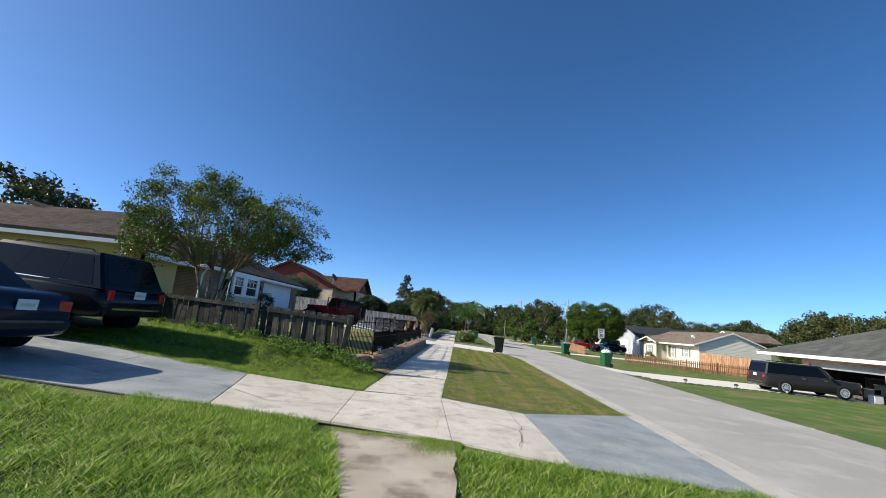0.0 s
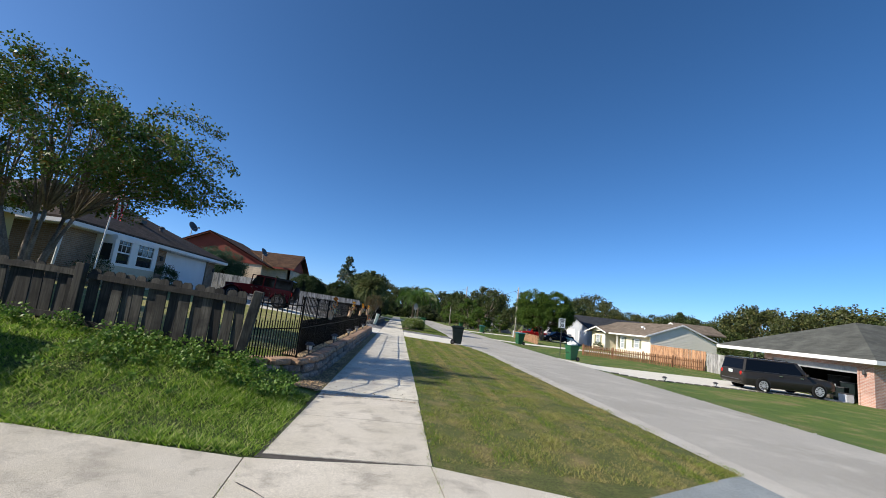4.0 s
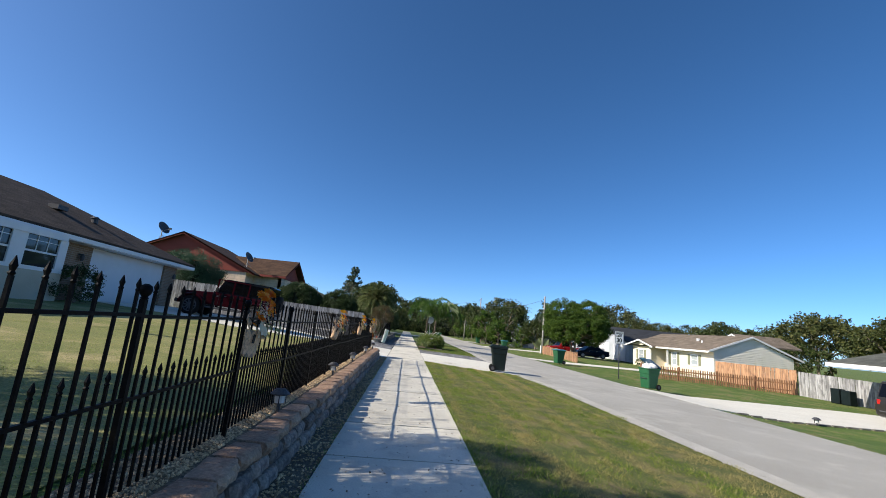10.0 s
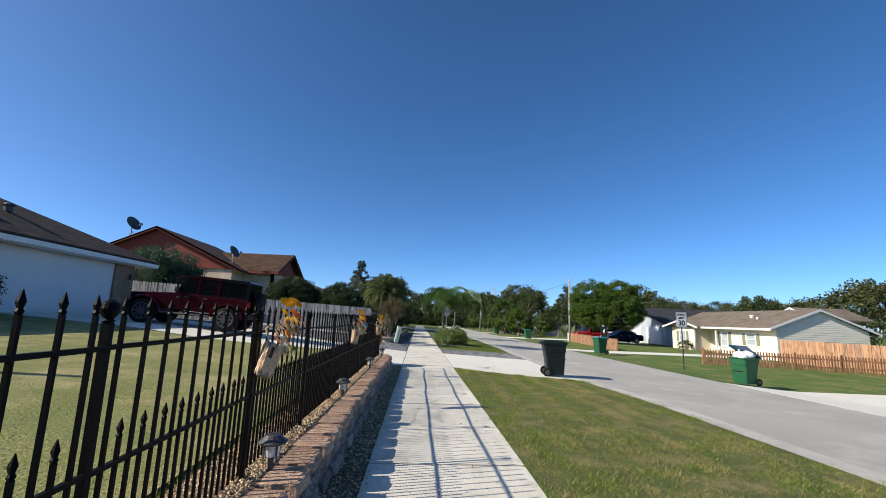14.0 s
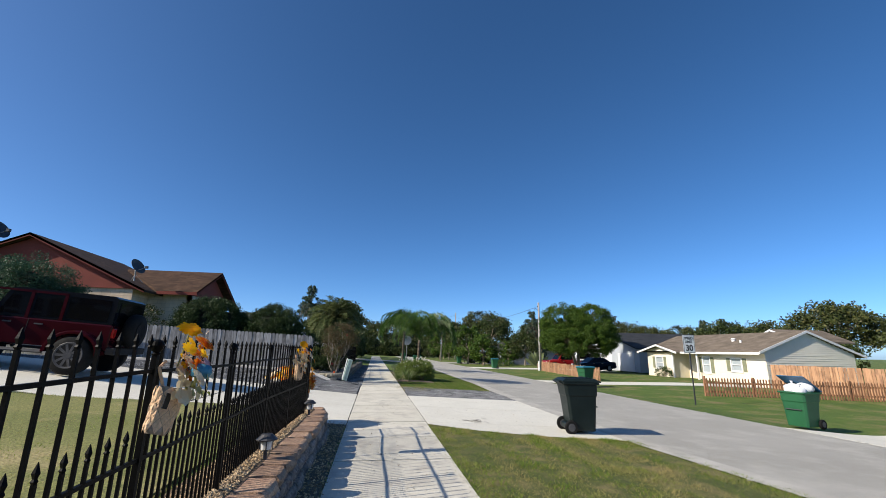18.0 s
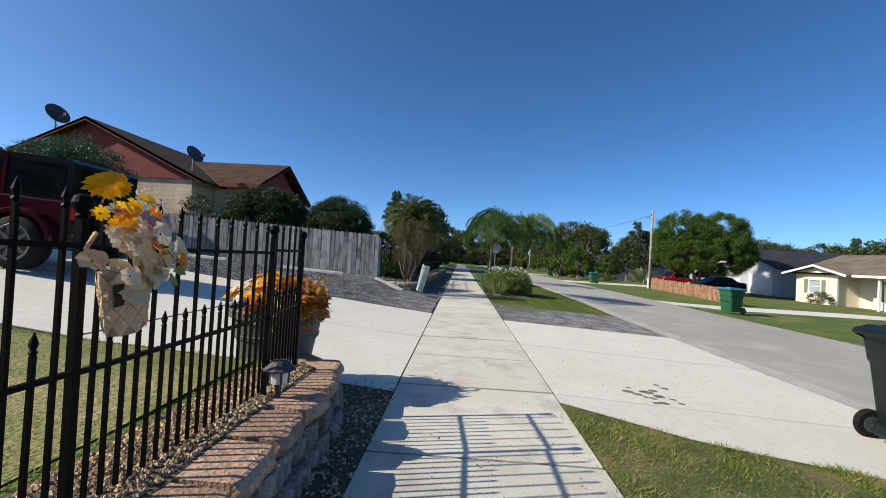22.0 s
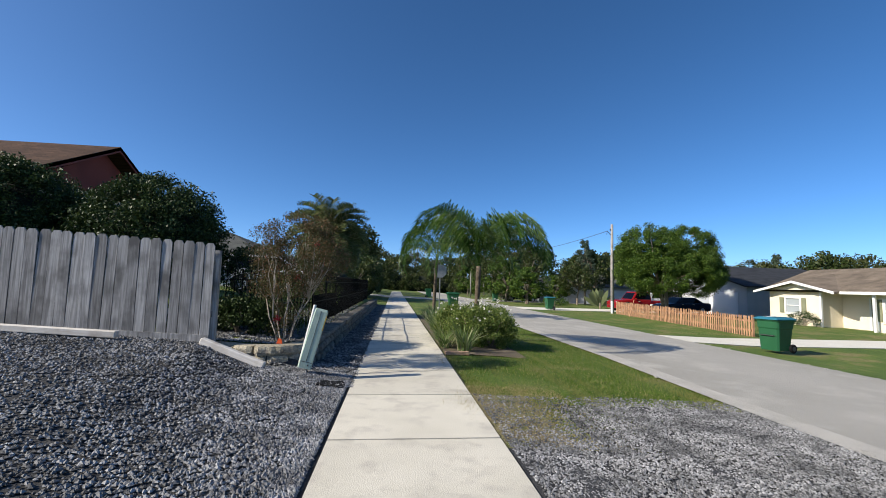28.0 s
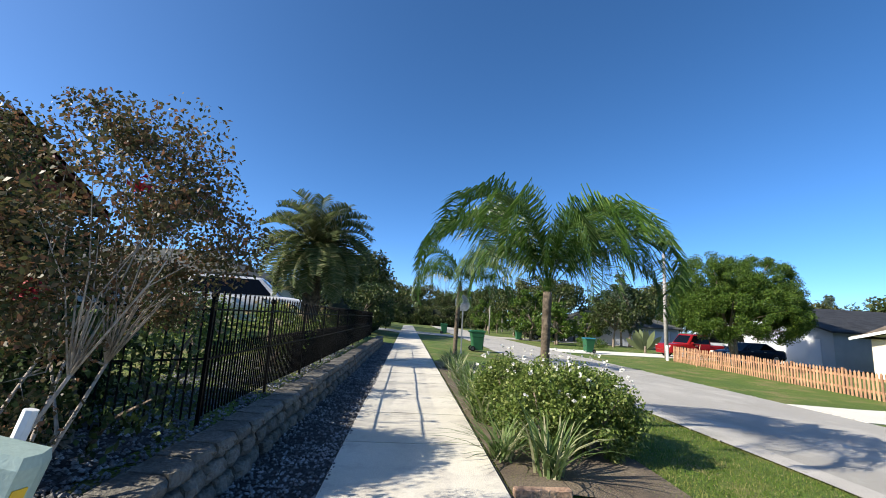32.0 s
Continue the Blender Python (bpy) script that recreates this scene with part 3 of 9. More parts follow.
# ---- the lie of the land: it falls from the left lots to the road and on to the right ----
LEFT = [
    (7.4, (-60, -14, -7, -4, -1.75), (1.2, 0.78, 0.34, 0.09, 0.0)),
    (9.2, (-60, -14, -7, -4, -1.75), (1.7, 1.1, 0.5, 0.12, 0.0)),
    (10.9, (-60, -14, -8, -5.3, -2.85, -2.2, -1.75), (1.7, 1.2, 0.82, 0.68, 0.38, 0.12, 0.0)),
    (11.5, (-60, -14, -6, -3.3, -3.0, -2.3, -1.75), (1.7, 1.15, 0.68, 0.5, 0.26, 0.08, 0.0)),
    (11.75, (-60, -14, -6, -3.2, -3.0, -2.3, -1.75), (1.7, 1.15, 0.62, 0.46, 0.22, 0.06, 0.0)),
    (12.3, (-60, -14, -6, -2.5, -2.35, -1.75), (1.7, 1.15, 0.6, 0.42, 0.08, 0.0)),
    (12.5, (-60, -14, -6, -2.5, -2.3, -1.75), (1.7, 1.15, 0.6, 0.42, 0.05, 0.0)),
    (28.6, (-60, -14, -6, -2.5, -2.3, -1.75), (1.7, 1.15, 0.6, 0.42, 0.05, 0.0)),
    (28.95, (-60, -14, -9.6, -7, -3, -1.75), (1.7, 1.2, 0.88, 0.54, 0.1, 0.0)),
    (35.5, (-60, -14, -9.6, -7, -3, -1.75), (1.7, 1.22, 0.88, 0.56, 0.12, 0.0)),
    (38.4, (-60, -11, -3.77, -3.1, -2.4, -1.75), (1.6, 0.95, 0.44, 0.18, 0.11, 0.0)),
    (38.9, (-60, -11, -3.9, -3.2, -2.4, -1.75), (1.6, 0.95, 0.46, 0.15, 0.1, 0.0)),
    (39.15, (-60, -11, -4.3, -3.85, -3.6, -2.85, -2.62, -1.75), (1.6, 0.95, 0.46, 0.34, 0.38, 0.38, 0.1, 0.0)),
    (39.42, (-60, -10, -3.77, -2.85, -2.62, -1.75), (1.6, 1.0, 0.42, 0.38, 0.1, 0.0)),
    (39.6, (-60, -10, -2.75, -2.6, -1.75), (1.6, 1.0, 0.41, 0.06, 0.0)),
    (58.0, (-60, -10, -2.75, -2.6, -1.75), (1.6, 1.0, 0.42, 0.06, 0.0)),
    (62.0, (-60, -10, -2.75, -2.6, -1.75), (0.9, 0.5, 0.12, 0.06, 0.0)),
]
RIGHT = [
    (38.0, (-0.2, 3.55, 9.45, 12, 20, 26, 60), (0.0, -0.17, -0.42, -0.66, -0.74, -0.9, -1.2)),
    (52.0, (-0.2, 3.55, 9.45, 12, 20, 26, 60), (0.0, -0.17, -0.40, -0.44, -0.46, -0.6, -0.9)),
]


def gz(x, y):
    table = LEFT if x < -1.0 else RIGHT
    lo = table[0]
    if y <= lo[0]:
        return float(np.interp(x, lo[1], lo[2]))
    for hi in table[1:]:
        if y <= hi[0]:
            f = (y - lo[0]) / (hi[0] - lo[0])
            return float((1 - f) * np.interp(x, lo[1], lo[2]) + f * np.interp(x, hi[1], hi[2]))
        lo = hi
    return float(np.interp(x, lo[1], lo[2]))


def steps(a, b, d):
    n = max(1, round((b - a) / d))
    return [a + (b - a) * i / n for i in range(n + 1)]


def sheet(xs, ys, lift=0.0, rough=0.0, below=None):
    """A surface that lies on the land; below closes it into a slab of that depth."""
    bm = bmesh.new()
    rows = [[bm.verts.new((x, y, gz(x, y) + lift + (rough * noise.noise((x * 1.7, y * 1.7, 3.1)) if rough else 0))) for x in xs] for y in ys]
    for a, b in zip(rows, rows[1:]):
        for i in range(len(xs) - 1):
            bm.faces.new((a[i], a[i + 1], b[i + 1], b[i]))
    if below:
        rim = rows[0] + [r[-1] for r in rows[1:]] + rows[-1][-2::-1] + [r[0] for r in rows[-2:0:-1]]
        low = [bm.verts.new((v.co.x, v.co.y, v.co.z - below)) for v in rim]
        for i in range(len(rim)):
            j = (i + 1) % len(rim)
            bm.faces.new((rim[i], low[i], low[j], rim[j]))
        bmesh.ops.recalc_face_normals(bm, faces=bm.faces)
    return bm


gxs = sorted(set([-600, -300, -150, -90] + steps(-60, -16, 4) + steps(-16, -3, 0.5) + [-4.3, -3.77, -3.2, -3.1, -2.75, -2.4, -2.6, -2.45, -2.3, -2.2, -1.95, -1.75, -1.0]
                 + steps(-0.2, 3.55, 0.35) + steps(4.5, 9.45, 1.2) + steps(10, 30, 1) + steps(34, 60, 5) + [90, 150, 300, 600]))
gys = sorted(set([-600, -300, -120, -60, -30, -15] + steps(-8, 10.9, 0.6) + [11.2, 11.5, 11.65, 11.75, 11.9, 12.1, 12.3, 12.5] + steps(12.3, 28.6, 0.6) + steps(28.9, 38.3, 0.6) + [38.4, 38.65, 38.9, 39.05, 39.15, 39.3, 39.42] + steps(39.6, 62, 0.6)
                 + steps(64, 120, 5) + [160, 240, 400, 700, 1200]))
bm = bmesh.new()
grid = [[bm.verts.new((x, y, gz(x, y) - 0.012 + (0.02 * noise.noise((x * 0.9, y * 0.9, 0.4)) if -1.9 > x or x > -0.1 else -0.03))) for x in gxs] for y in gys]
for a, b in zip(grid, grid[1:]):
    for i in range(len(gxs) - 1):
        bm.faces.new((a[i], a[i + 1], b[i + 1], b[i]))
structure("ground", bm, M["grass"], "mown green and straw-patched lawn and verge", "ground", True)

structure("lawn_1", sheet(steps(-13.5, -2.75, 0.7), steps(12.6, 29.2, 0.7), 0.008, 0.012), M["dry_lawn"], "straw-green mown lawn behind the iron fence", "lawn", True)
def road_edge(y):
    """The road's near side: it draws in where the drive meets it."""
    return float(np.interp(y, (4.0, 9.5, 25.0, 28.3, 37.5, 42.0), (3.72, 3.88, 3.88, 3.52, 3.55, 3.8)))


def pull(bm, x_old):
    """Moves the outer column of a sheet to the road's edge."""
    for v in bm.verts:
        if abs(v.co.x - x_old) < 0.01:
            v.co.x = road_edge(v.co.y)
            v.co.z += gz(v.co.x, v.co.y) - gz(x_old, v.co.y)
    return bm


structure("lawn_2", pull(sheet(steps(-0.19, 3.56, 0.4), steps(8.2, 29.55, 0.6), 0.006, 0.012), 3.56), M["verge_turf"], "straw-patched mown verge between walk and road", "lawn", True)

# dark sheets under the blades: shade at the grass roots as base colour
structure("lawn_3", sheet(steps(-8.5, -1.8, 0.6), steps(2.0, 5.05, 0.5), 0.004, 0.012), M["lush"], "turf coloured dark as shade under lush blades by the drive", "lawn", True)
structure("lawn_4", sheet(steps(-11.5, -4.4, 0.6), steps(8.45, 11.0, 0.4), 0.004, 0.012), M["lush"], "turf coloured dark as shade under lush blades on the bank", "lawn", True)
structure("lawn_5", sheet(steps(-4.38, -1.8, 0.4), steps(8.45, 11.0, 0.4), 0.004, 0.012), M["lush"], "turf coloured dark as shade under lush blades on the lower bank", "lawn", True)

# road
structure("road", pull(sheet(steps(3.55, 9.45, 0.6), [-600, -100] + steps(-20, 120, 2) + [300, 700], 0.015), 3.55), M["road"], "pale worn asphalt street with crumbled edges", "road")
bm = sheet([3.42, 3.6, 3.84], steps(2, 62, 1.0), 0.019, 0.004)
for v in bm.verts:
    d = road_edge(v.co.y) - 3.55
    v.co.z += gz(v.co.x + d, v.co.y) - gz(v.co.x, v.co.y)
    v.co.x += d
structure("road_shoulder", bm, M["shoulder"], "pale sandy shoulder along the road edge", "shoulder")
rng = random.Random(4)
bm = bmesh.new()
for k in range(420):
    y = rng.uniform(2, 62)
    x = rng.choice((road_edge(y) - 0.05, 9.48)) + rng.uniform(-0.1, 0.08)
    r = rng.uniform(0.008, 0.03)
    z = gz(x, y) + 0.012
    box(bm, -r, r, -r * rng.uniform(0.6, 1.4), r, 0, rng.uniform(0.005, 0.014), Matrix.Translation((x, y, z)) @ Matrix.Rotation(rng.uniform(0, 3), 4, "Z"))
tagged(part("road_edge_crumbs", bm, M["road"]), "crumbled asphalt lumps along the road edge", "rubble", "", "stuff")

# pavement slabs: each slab its own piece
pavement = thing("pavement", Matrix(), "pale concrete sidewalk of jointed slabs", "pavement", kind="structure")
bm = sheet([-1.785, -1.0, -0.165], steps(8.5, 62, 1.0), 0.004)
part("bed", bm, M["joint"], pavement, "dark joint filler")
ys_walk = steps(11.5, 29.6, 1.47) + steps(29.6, 34.8, 1.3)[1:] + steps(34.8, 62, 1.5)[1:]
for a, b in zip(ys_walk, ys_walk[1:]):
    s = part("slab", sheet([-1.75, -1.2, -0.7, -0.2], [a + 0.014, (a + b) / 2, b - 0.014], 0.02 + 0.004 * rng.uniform(-1, 1), below=0.03), M["walk"], pavement)
for x0, x1, a, b, mt in ((-1.74, -0.21, 8.6, 11.5, "walk_old"),):
    for c, d in zip(steps(a, b, 1.45), steps(a, b, 1.45)[1:]):
        part("slab", sheet(steps(x0, x1, 0.5), [c + 0.006, (c + d) / 2, d - 0.006], 0.012, below=0.03), M[mt], pavement)
bm = bmesh.new()
ys_near = steps(-2.0, 5.58, 0.35)
rows = []
for y in ys_near:
    x0 = -0.83 - (max(y, 2.0) - 3.6) * 0.33 + 0.07 * noise.noise((y * 2.3, 0.7, 1.9))
    x1 = 0.08 + 0.05 * noise.noise((y * 2.1, 4.7, 1.9))
    rows.append([bm.verts.new((x0 + (x1 - x0) * f, y, gz(x0, y) * 0 + 0.014)) for f in (0, 0.33, 0.66, 1)] + [bm.verts.new((x1, y, -0.03)), bm.verts.new((x0, y, -0.03))])
for a, b in zip(rows, rows[1:]):
    for i, j in ((0, 1), (1, 2), (2, 3), (3, 4), (5, 0)):
        bm.faces.new((a[i], a[j], b[j], b[i]))
bm.faces.new(rows[-1])
part("slab", bm, M["walk_dirty"], pavement, "dirt-stained broken slab end")
ys_far = steps(62, 110, 3)
structure("pavement_far", sheet([-1.75, -0.2], ys_far, 0.02), M["walk"], "pale concrete sidewalk running on past the corner", "pavement")


def slabs(name, cells, material, label, lift=0.016):
    top = thing(name, Matrix(), label, "driveway", kind="structure")
    for x0, x1, y0, y1 in cells:
        part("bed", sheet(steps(x0 - 0.012, x1 + 0.012, 0.7), steps(y0 - 0.012, y1 + 0.012, 0.7), lift - 0.008), M["joint"], top)
    for x0, x1, y0, y1 in cells:
        part("slab", sheet(steps(x0, x1, 0.7), steps(y0, y1, 0.7), lift, below=0.03), material, top)
    return top


g = 0.02
def skew_slab(top, corners, material, lift, name="slab", grow=0.0):
    """A slab on the land between four corners: far left, far right, near right, near left."""
    c = [Vector(p) for p in corners]
    m = sum(c, Vector((0, 0))) / 4
    c = [p + (p - m).normalized() * grow for p in c]
    n = max(2, round((c[0] - c[1]).length / 0.6))
    k = max(2, round((c[0] - c[3]).length / 0.6))
    bm = bmesh.new()
    rows = []
    for i in range(k + 1):
        a, b = c[3].lerp(c[0], i / k), c[2].lerp(c[1], i / k)
        rows.append([bm.verts.new((*a.lerp(b, q / n), 0)) for q in range(n + 1)])
    for r in rows:
        for v in r:
            v.co.z = gz(v.co.x, v.co.y) + lift
    for a, b in zip(rows, rows[1:]):
        for q in range(n):
            bm.faces.new((a[q], a[q + 1], b[q + 1], b[q]))
    rim = rows[0] + [r[-1] for r in rows[1:]] + rows[-1][-2::-1] + [r[0] for r in rows[-2:0:-1]]
    low = [bm.verts.new((v.co.x, v.co.y, v.co.z - 0.03)) for v in rim]
    for q in range(len(rim)):
        w = (q + 1) % len(rim)
        bm.faces.new((rim[q], low[q], low[w], rim[w]))
    bmesh.ops.recalc_face_normals(bm, faces=bm.faces)
    return part(name, bm, material, top)


old_drive = thing("driveway_1", Matrix(), "worn concrete driveway crossing with exposed aggregate", "driveway", kind="structure")
crossing = [((-4.07, 8.52), (-1.852, 8.42), (-1.602, 5.9), (-3.31, 5.92)), ((-1.842, 8.43), (-0.228, 8.57), (0.037, 5.6), (-1.592, 5.9)), ((-0.218, 8.57), (1.32, 8.16), (1.47, 5.27), (0.047, 5.59))]
for q in crossing:
    skew_slab(old_drive, q, M["joint"], 0.004, "bed", -0.006)
for q in crossing:
    skew_slab(old_drive, q, M["walk_old"], 0.018)
blue_drive = slabs("driveway_2", [(-9.4 + g, -6.0 - g, 5.35, 8.3), (-13.5, -9.4 - g, 5.2, 8.1)], M["blue_paint"], "concrete driveway painted pale blue, scuffed", 0.018)
for q in (((-6.0, 8.35), (-4.09, 8.52), (-3.33, 5.92), (-6.0, 5.5)), ((1.34, 8.17), (3.86, 9.72), (3.72, 5.2), (1.49, 5.27))):
    skew_slab(blue_drive, q, M["joint"], 0.006, "bed", 0.02)
    skew_slab(blue_drive, q, M["blue_paint"], 0.018)
cells = []
for x0, x1 in ((-4.95, -1.75 - g), (-9.2, -4.95 - 0.05), (-13.6, -9.2 - g)):
    for y0, y1 in ((29.35, 32.1 - g), (32.1, 35.0)):
        cells.append((x0, x1, y0, y1))
for x0, x1 in ((-0.2 + g, 3.5),):
    for y0, y1 in ((29.6, 32.05 - g), (32.05, 34.6)):
        cells.append((x0, x1, y0, y1))
slabs("driveway_3", cells, M["drive"], "bright clean concrete driveway in large slabs")
joints = structure("drive_joint", sheet([-5.02, -4.93], steps(29.4, 35.0, 0.5), 0.01), M["joint"], "dark felt joint across the drive", "joint")


def apron_edge(x):
    return float(np.interp(x, (-0.2, 0.8, 1.9, 3.5), (29.35, 28.75, 28.45, 28.3)))


bm = bmesh.new()
rows = [[bm.verts.new((x, y, gz(x, y) + 0.016)) for y in (apron_edge(x), (apron_edge(x) + 29.59) / 2, 29.59)] for x in steps(-0.19, 3.5, 0.3)]
for a, b in zip(rows, rows[1:]):
    for i in range(2):
        bm.faces.new((a[i], b[i], b[i + 1], a[i + 1]))
structure("driveway_flare", bm, M["drive"], "flared edge of the concrete apron", "driveway")
slabs("driveway_4", [(9.5, 24.2, 25.7, 28.2), (9.5, 24.2, 28.21, 30.9)], M["drive"], "pale concrete driveway to an open garage")
slabs("driveway_5", [(9.5, 25.6, 46.6, 48.7)], M["drive"], "pale concrete driveway beside a cream house")
slabs("driveway_6", [(9.5, 26, 66.5, 70.5)], M["drive"], "pale concrete driveway with parked trucks")
slabs("side_street", [(-60, 3.5, 76, 82), (9.5, 70, 84, 90)], M["road"], "pale asphalt side street")


def scatter_stones(name, label, material, n, area, size, seed, lift=0.0, level=gz):
    """Loose stones on the land."""
    r = random.Random(seed)
    V, F = [], []
    for _ in range(n):
        x, y = area(r)
        s = r.uniform(*size)
        z = level(x, y) + lift + s * 0.25
        a, sx, sy, sz = r.uniform(0, 6.28), r.uniform(0.7, 1.4), r.uniform(0.6, 1.1), r.uniform(0.5, 0.9)
        k = len(V)
        for px, py, pz in ((1, 0, 0), (0, 1, 0), (-1, 0, 0), (0, -1, 0), (0.2, 0.1, 1), (0, 0, -1)):
            px, py, pz = px * s * sx * r.uniform(0.8, 1.2), py * s * sy * r.uniform(0.8, 1.2), pz * s * sz
            V.append((x + px * math.cos(a) - py * math.sin(a), y + px * math.sin(a) + py * math.cos(a), z + pz))
        for i in range(4):
            F.append((k + i, k + (i + 1) % 4, k + 4))
            F.append((k + (i + 1) % 4, k + i, k + 5))
    ob = new(name, mesh_of(name, V, F, material))
    return tagged(ob, label, "gravel", "", "stuff")


# grey gravel beds beside the drive
gravel_bed = structure("gravel_bed", sheet(sorted(steps(-13.5, -1.77, 0.5) + [-3.77, -3.2, -3.1, -2.4]), steps(35.02, 39.1, 0.2), 0.012, 0.012), M["gravel_bed"], "bed of crushed grey gravel", "gravel")
gravel_bed2 = structure("gravel_bed_2", sheet(steps(-0.18, 3.5, 0.4), steps(34.62, 36.1, 0.4), 0.006, 0.02), M["gravel_bed"], "thin bed of crushed grey gravel in the verge", "gravel")


structure("gravel_bed_3", sheet(steps(0.75, 3.5, 0.4), steps(36.12, 37.6, 0.4), 0.006, 0.02), M["gravel_bed"], "thin gravel running out into the grass", "gravel")


def area_right(r):
    while True:
        x, y = r.uniform(-0.15, 3.5), 34.65 + 3.4 * r.random() ** 1.1
        if y < 36.1 + 0.25 * r.random() or (x > 0.3 + 0.35 * (y - 36.1) + 0.6 * r.random() and r.random() < (38.2 - y) / 0.8):
            return x, y


def area_left(r):
    while True:
        x, y = -1.8 - 11.5 * r.random() ** 1.9, r.uniform(35.05, 39.0)
        if y < 38.95 or x < -3.7:
            return x, y


scatter_stones("gravel", "crushed grey gravel stones", M["stone_grey"], 42000, area_left, (0.009, 0.023), 1, 0.018)
scatter_stones("gravel", "crushed grey gravel thinning into the grass", M["stone_grey"], 34000,
               area_right, (0.007, 0.016), 2, 0.008)
# strips between wall and walk
structure("gravel_strip", sheet([-2.2, -1.98, -1.77], steps(11.6, 29.4, 0.5), 0.006), M["dirt"], "strip of soil and small stones by the wall", "soil")
scatter_stones("pebbles", "small tan pebbles by the wall foot", M["stone_tan"], 7000, lambda r: (r.uniform(-2.2, -1.7 - 0.06 * r.random()), r.uniform(11.5, 29.6)), (0.008, 0.018), 3, 0.008)
structure("gravel_bed_4", sheet(steps(-4.9, -2.66, 0.3), steps(39.45, 41.0, 0.3), 0.006, 0.01), M["gravel_bed"], "dark gravel in the corner bed", "gravel")
structure("gravel_strip_2", sheet([-2.6, -2.2, -1.77], steps(38.6, 60, 0.6), 0.01), M["gravel_bed"], "strip of grey gravel by the wall", "gravel")
scatter_stones("gravel", "grey gravel along the wall foot", M["stone_grey"], 9000, lambda r: (r.uniform(-2.58, -1.72), 38.2 + 21 * r.random() ** 1.5), (0.010, 0.024), 5, 0.014)


# ---- houses ----
def wall_run(bm, p0, p1, z0, z1, thick=0.2, holes=()):
    """A wall from p0 to p1 with openings (start, end, sill, head) along it; thickness lies to its left."""
    p0, p1 = Vector(p0), Vector(p1)
    d = (p1 - p0)
    L = d.length
    d.normalize()
    m = Matrix(((d.x, -d.y, 0, p0.x), (d.y, d.x, 0, p0.y), (0, 0, 1, 0), (0, 0, 0, 1)))
    us = sorted({0.0, L, *[h[0] for h in holes], *[h[1] for h in holes]})
    for a, b in zip(us, us[1:]):
        c = (a + b) / 2
        zs = [z0]
        for h in sorted(h for h in holes if h[0] < c < h[1]):
            zs += [h[2], h[3]]
        zs.append(z1)
        for lo, hi in zip(zs[::2], zs[1::2]):
            if hi - lo > 0.01:
                box(bm, a, b, 0, thick, lo, hi, m)
    return m


def window(parent, m, u0, u1, z0, z1, frame_mat, sash=True, mullions=0, name="window", glass="glass"):
    """Window set in an opening: frame, sill, panes and a meeting rail. The wall's outside faces the local -y."""
    w = 0.06
    rails = []
    bm = bmesh.new()
    for a, b, lo, hi in ((u0 - 0.05, u0 + w, z0, z1), (u1 - w, u1 + 0.05, z0, z1), (u0 + w, u1 - w, z1 - w, z1 + 0.05), (u0 + w, u1 - w, z0 - 0.04, z0 + w)):
        box(bm, a, b, -0.03, 0.07, lo, hi, m)
    if sash:
        rails.append(boxed(u0 + w, u1 - w, -0.01, 0.06, (z0 + z1) / 2 - 0.025, (z0 + z1) / 2 + 0.025, m))
    for k in range(mullions):
        u = u0 + (u1 - u0) * (k + 1) / (mullions + 1)
        rails.append(boxed(u - 0.02, u + 0.02, 0.0, 0.05, z0 + w, z1 - w, m))
    win = part(name, bm, frame_mat, parent)
    for r in rails:
        part("glazing_bar", r, frame_mat, win)
    zm = (z0 + z1) / 2
    for lo, hi in ((z0 + w, zm - 0.025), (zm + 0.025, z1 - w)) if sash else ((z0 + w, z1 - w),):
        part("pane", boxed(u0 + w, u1 - w, 0.045, 0.055, lo, hi, m), M[glass], win)
    part("sill", boxed(u0 - 0.08, u1 + 0.08, -0.07, -0.031, z0 - 0.08, z0 - 0.04, m), frame_mat, win)
    return win


def slab_roof(parent, corners, material, thick=0.12, name="roof_slope"):
    """One roof slope from its outline, counter-clockwise from above."""
    bm = bmesh.new()
    a = [bm.verts.new(c) for c in corners]
    b = [bm.verts.new((c[0], c[1], c[2] - thick)) for c in corners]
    bm.faces.new(a)
    bm.faces.new(b[::-1])
    for i in range(len(a)):
        j = (i + 1) % len(a)
        bm.faces.new((a[j], a[i], b[i], b[j]))
    return part(name, bm, material, parent)


def board(parent, p, q, h, t, material, name="fascia"):
    """A straight trim board from p to q, h high and t thick."""
    p, q = Vector(p), Vector(q)
    d = (q - p)
    side = Vector((-d.y, d.x, 0)).normalized() * t / 2
    bm = bmesh.new()
    vs = [bm.verts.new(v + s + u) for v in (p, q) for s in (-side, side) for u in (Vector((0, 0, 0)), Vector((0, 0, h)))]
    for f in ((0, 1, 3, 2), (4, 6, 7, 5), (0, 4, 5, 1), (2, 3, 7, 6), (0, 2, 6, 4), (1, 5, 7, 3)):
        bm.faces.new([vs[i] for i in f])
    return part(name, bm, material, parent)


def house(name, label):
    return thing(name, Matrix(), label, "house")


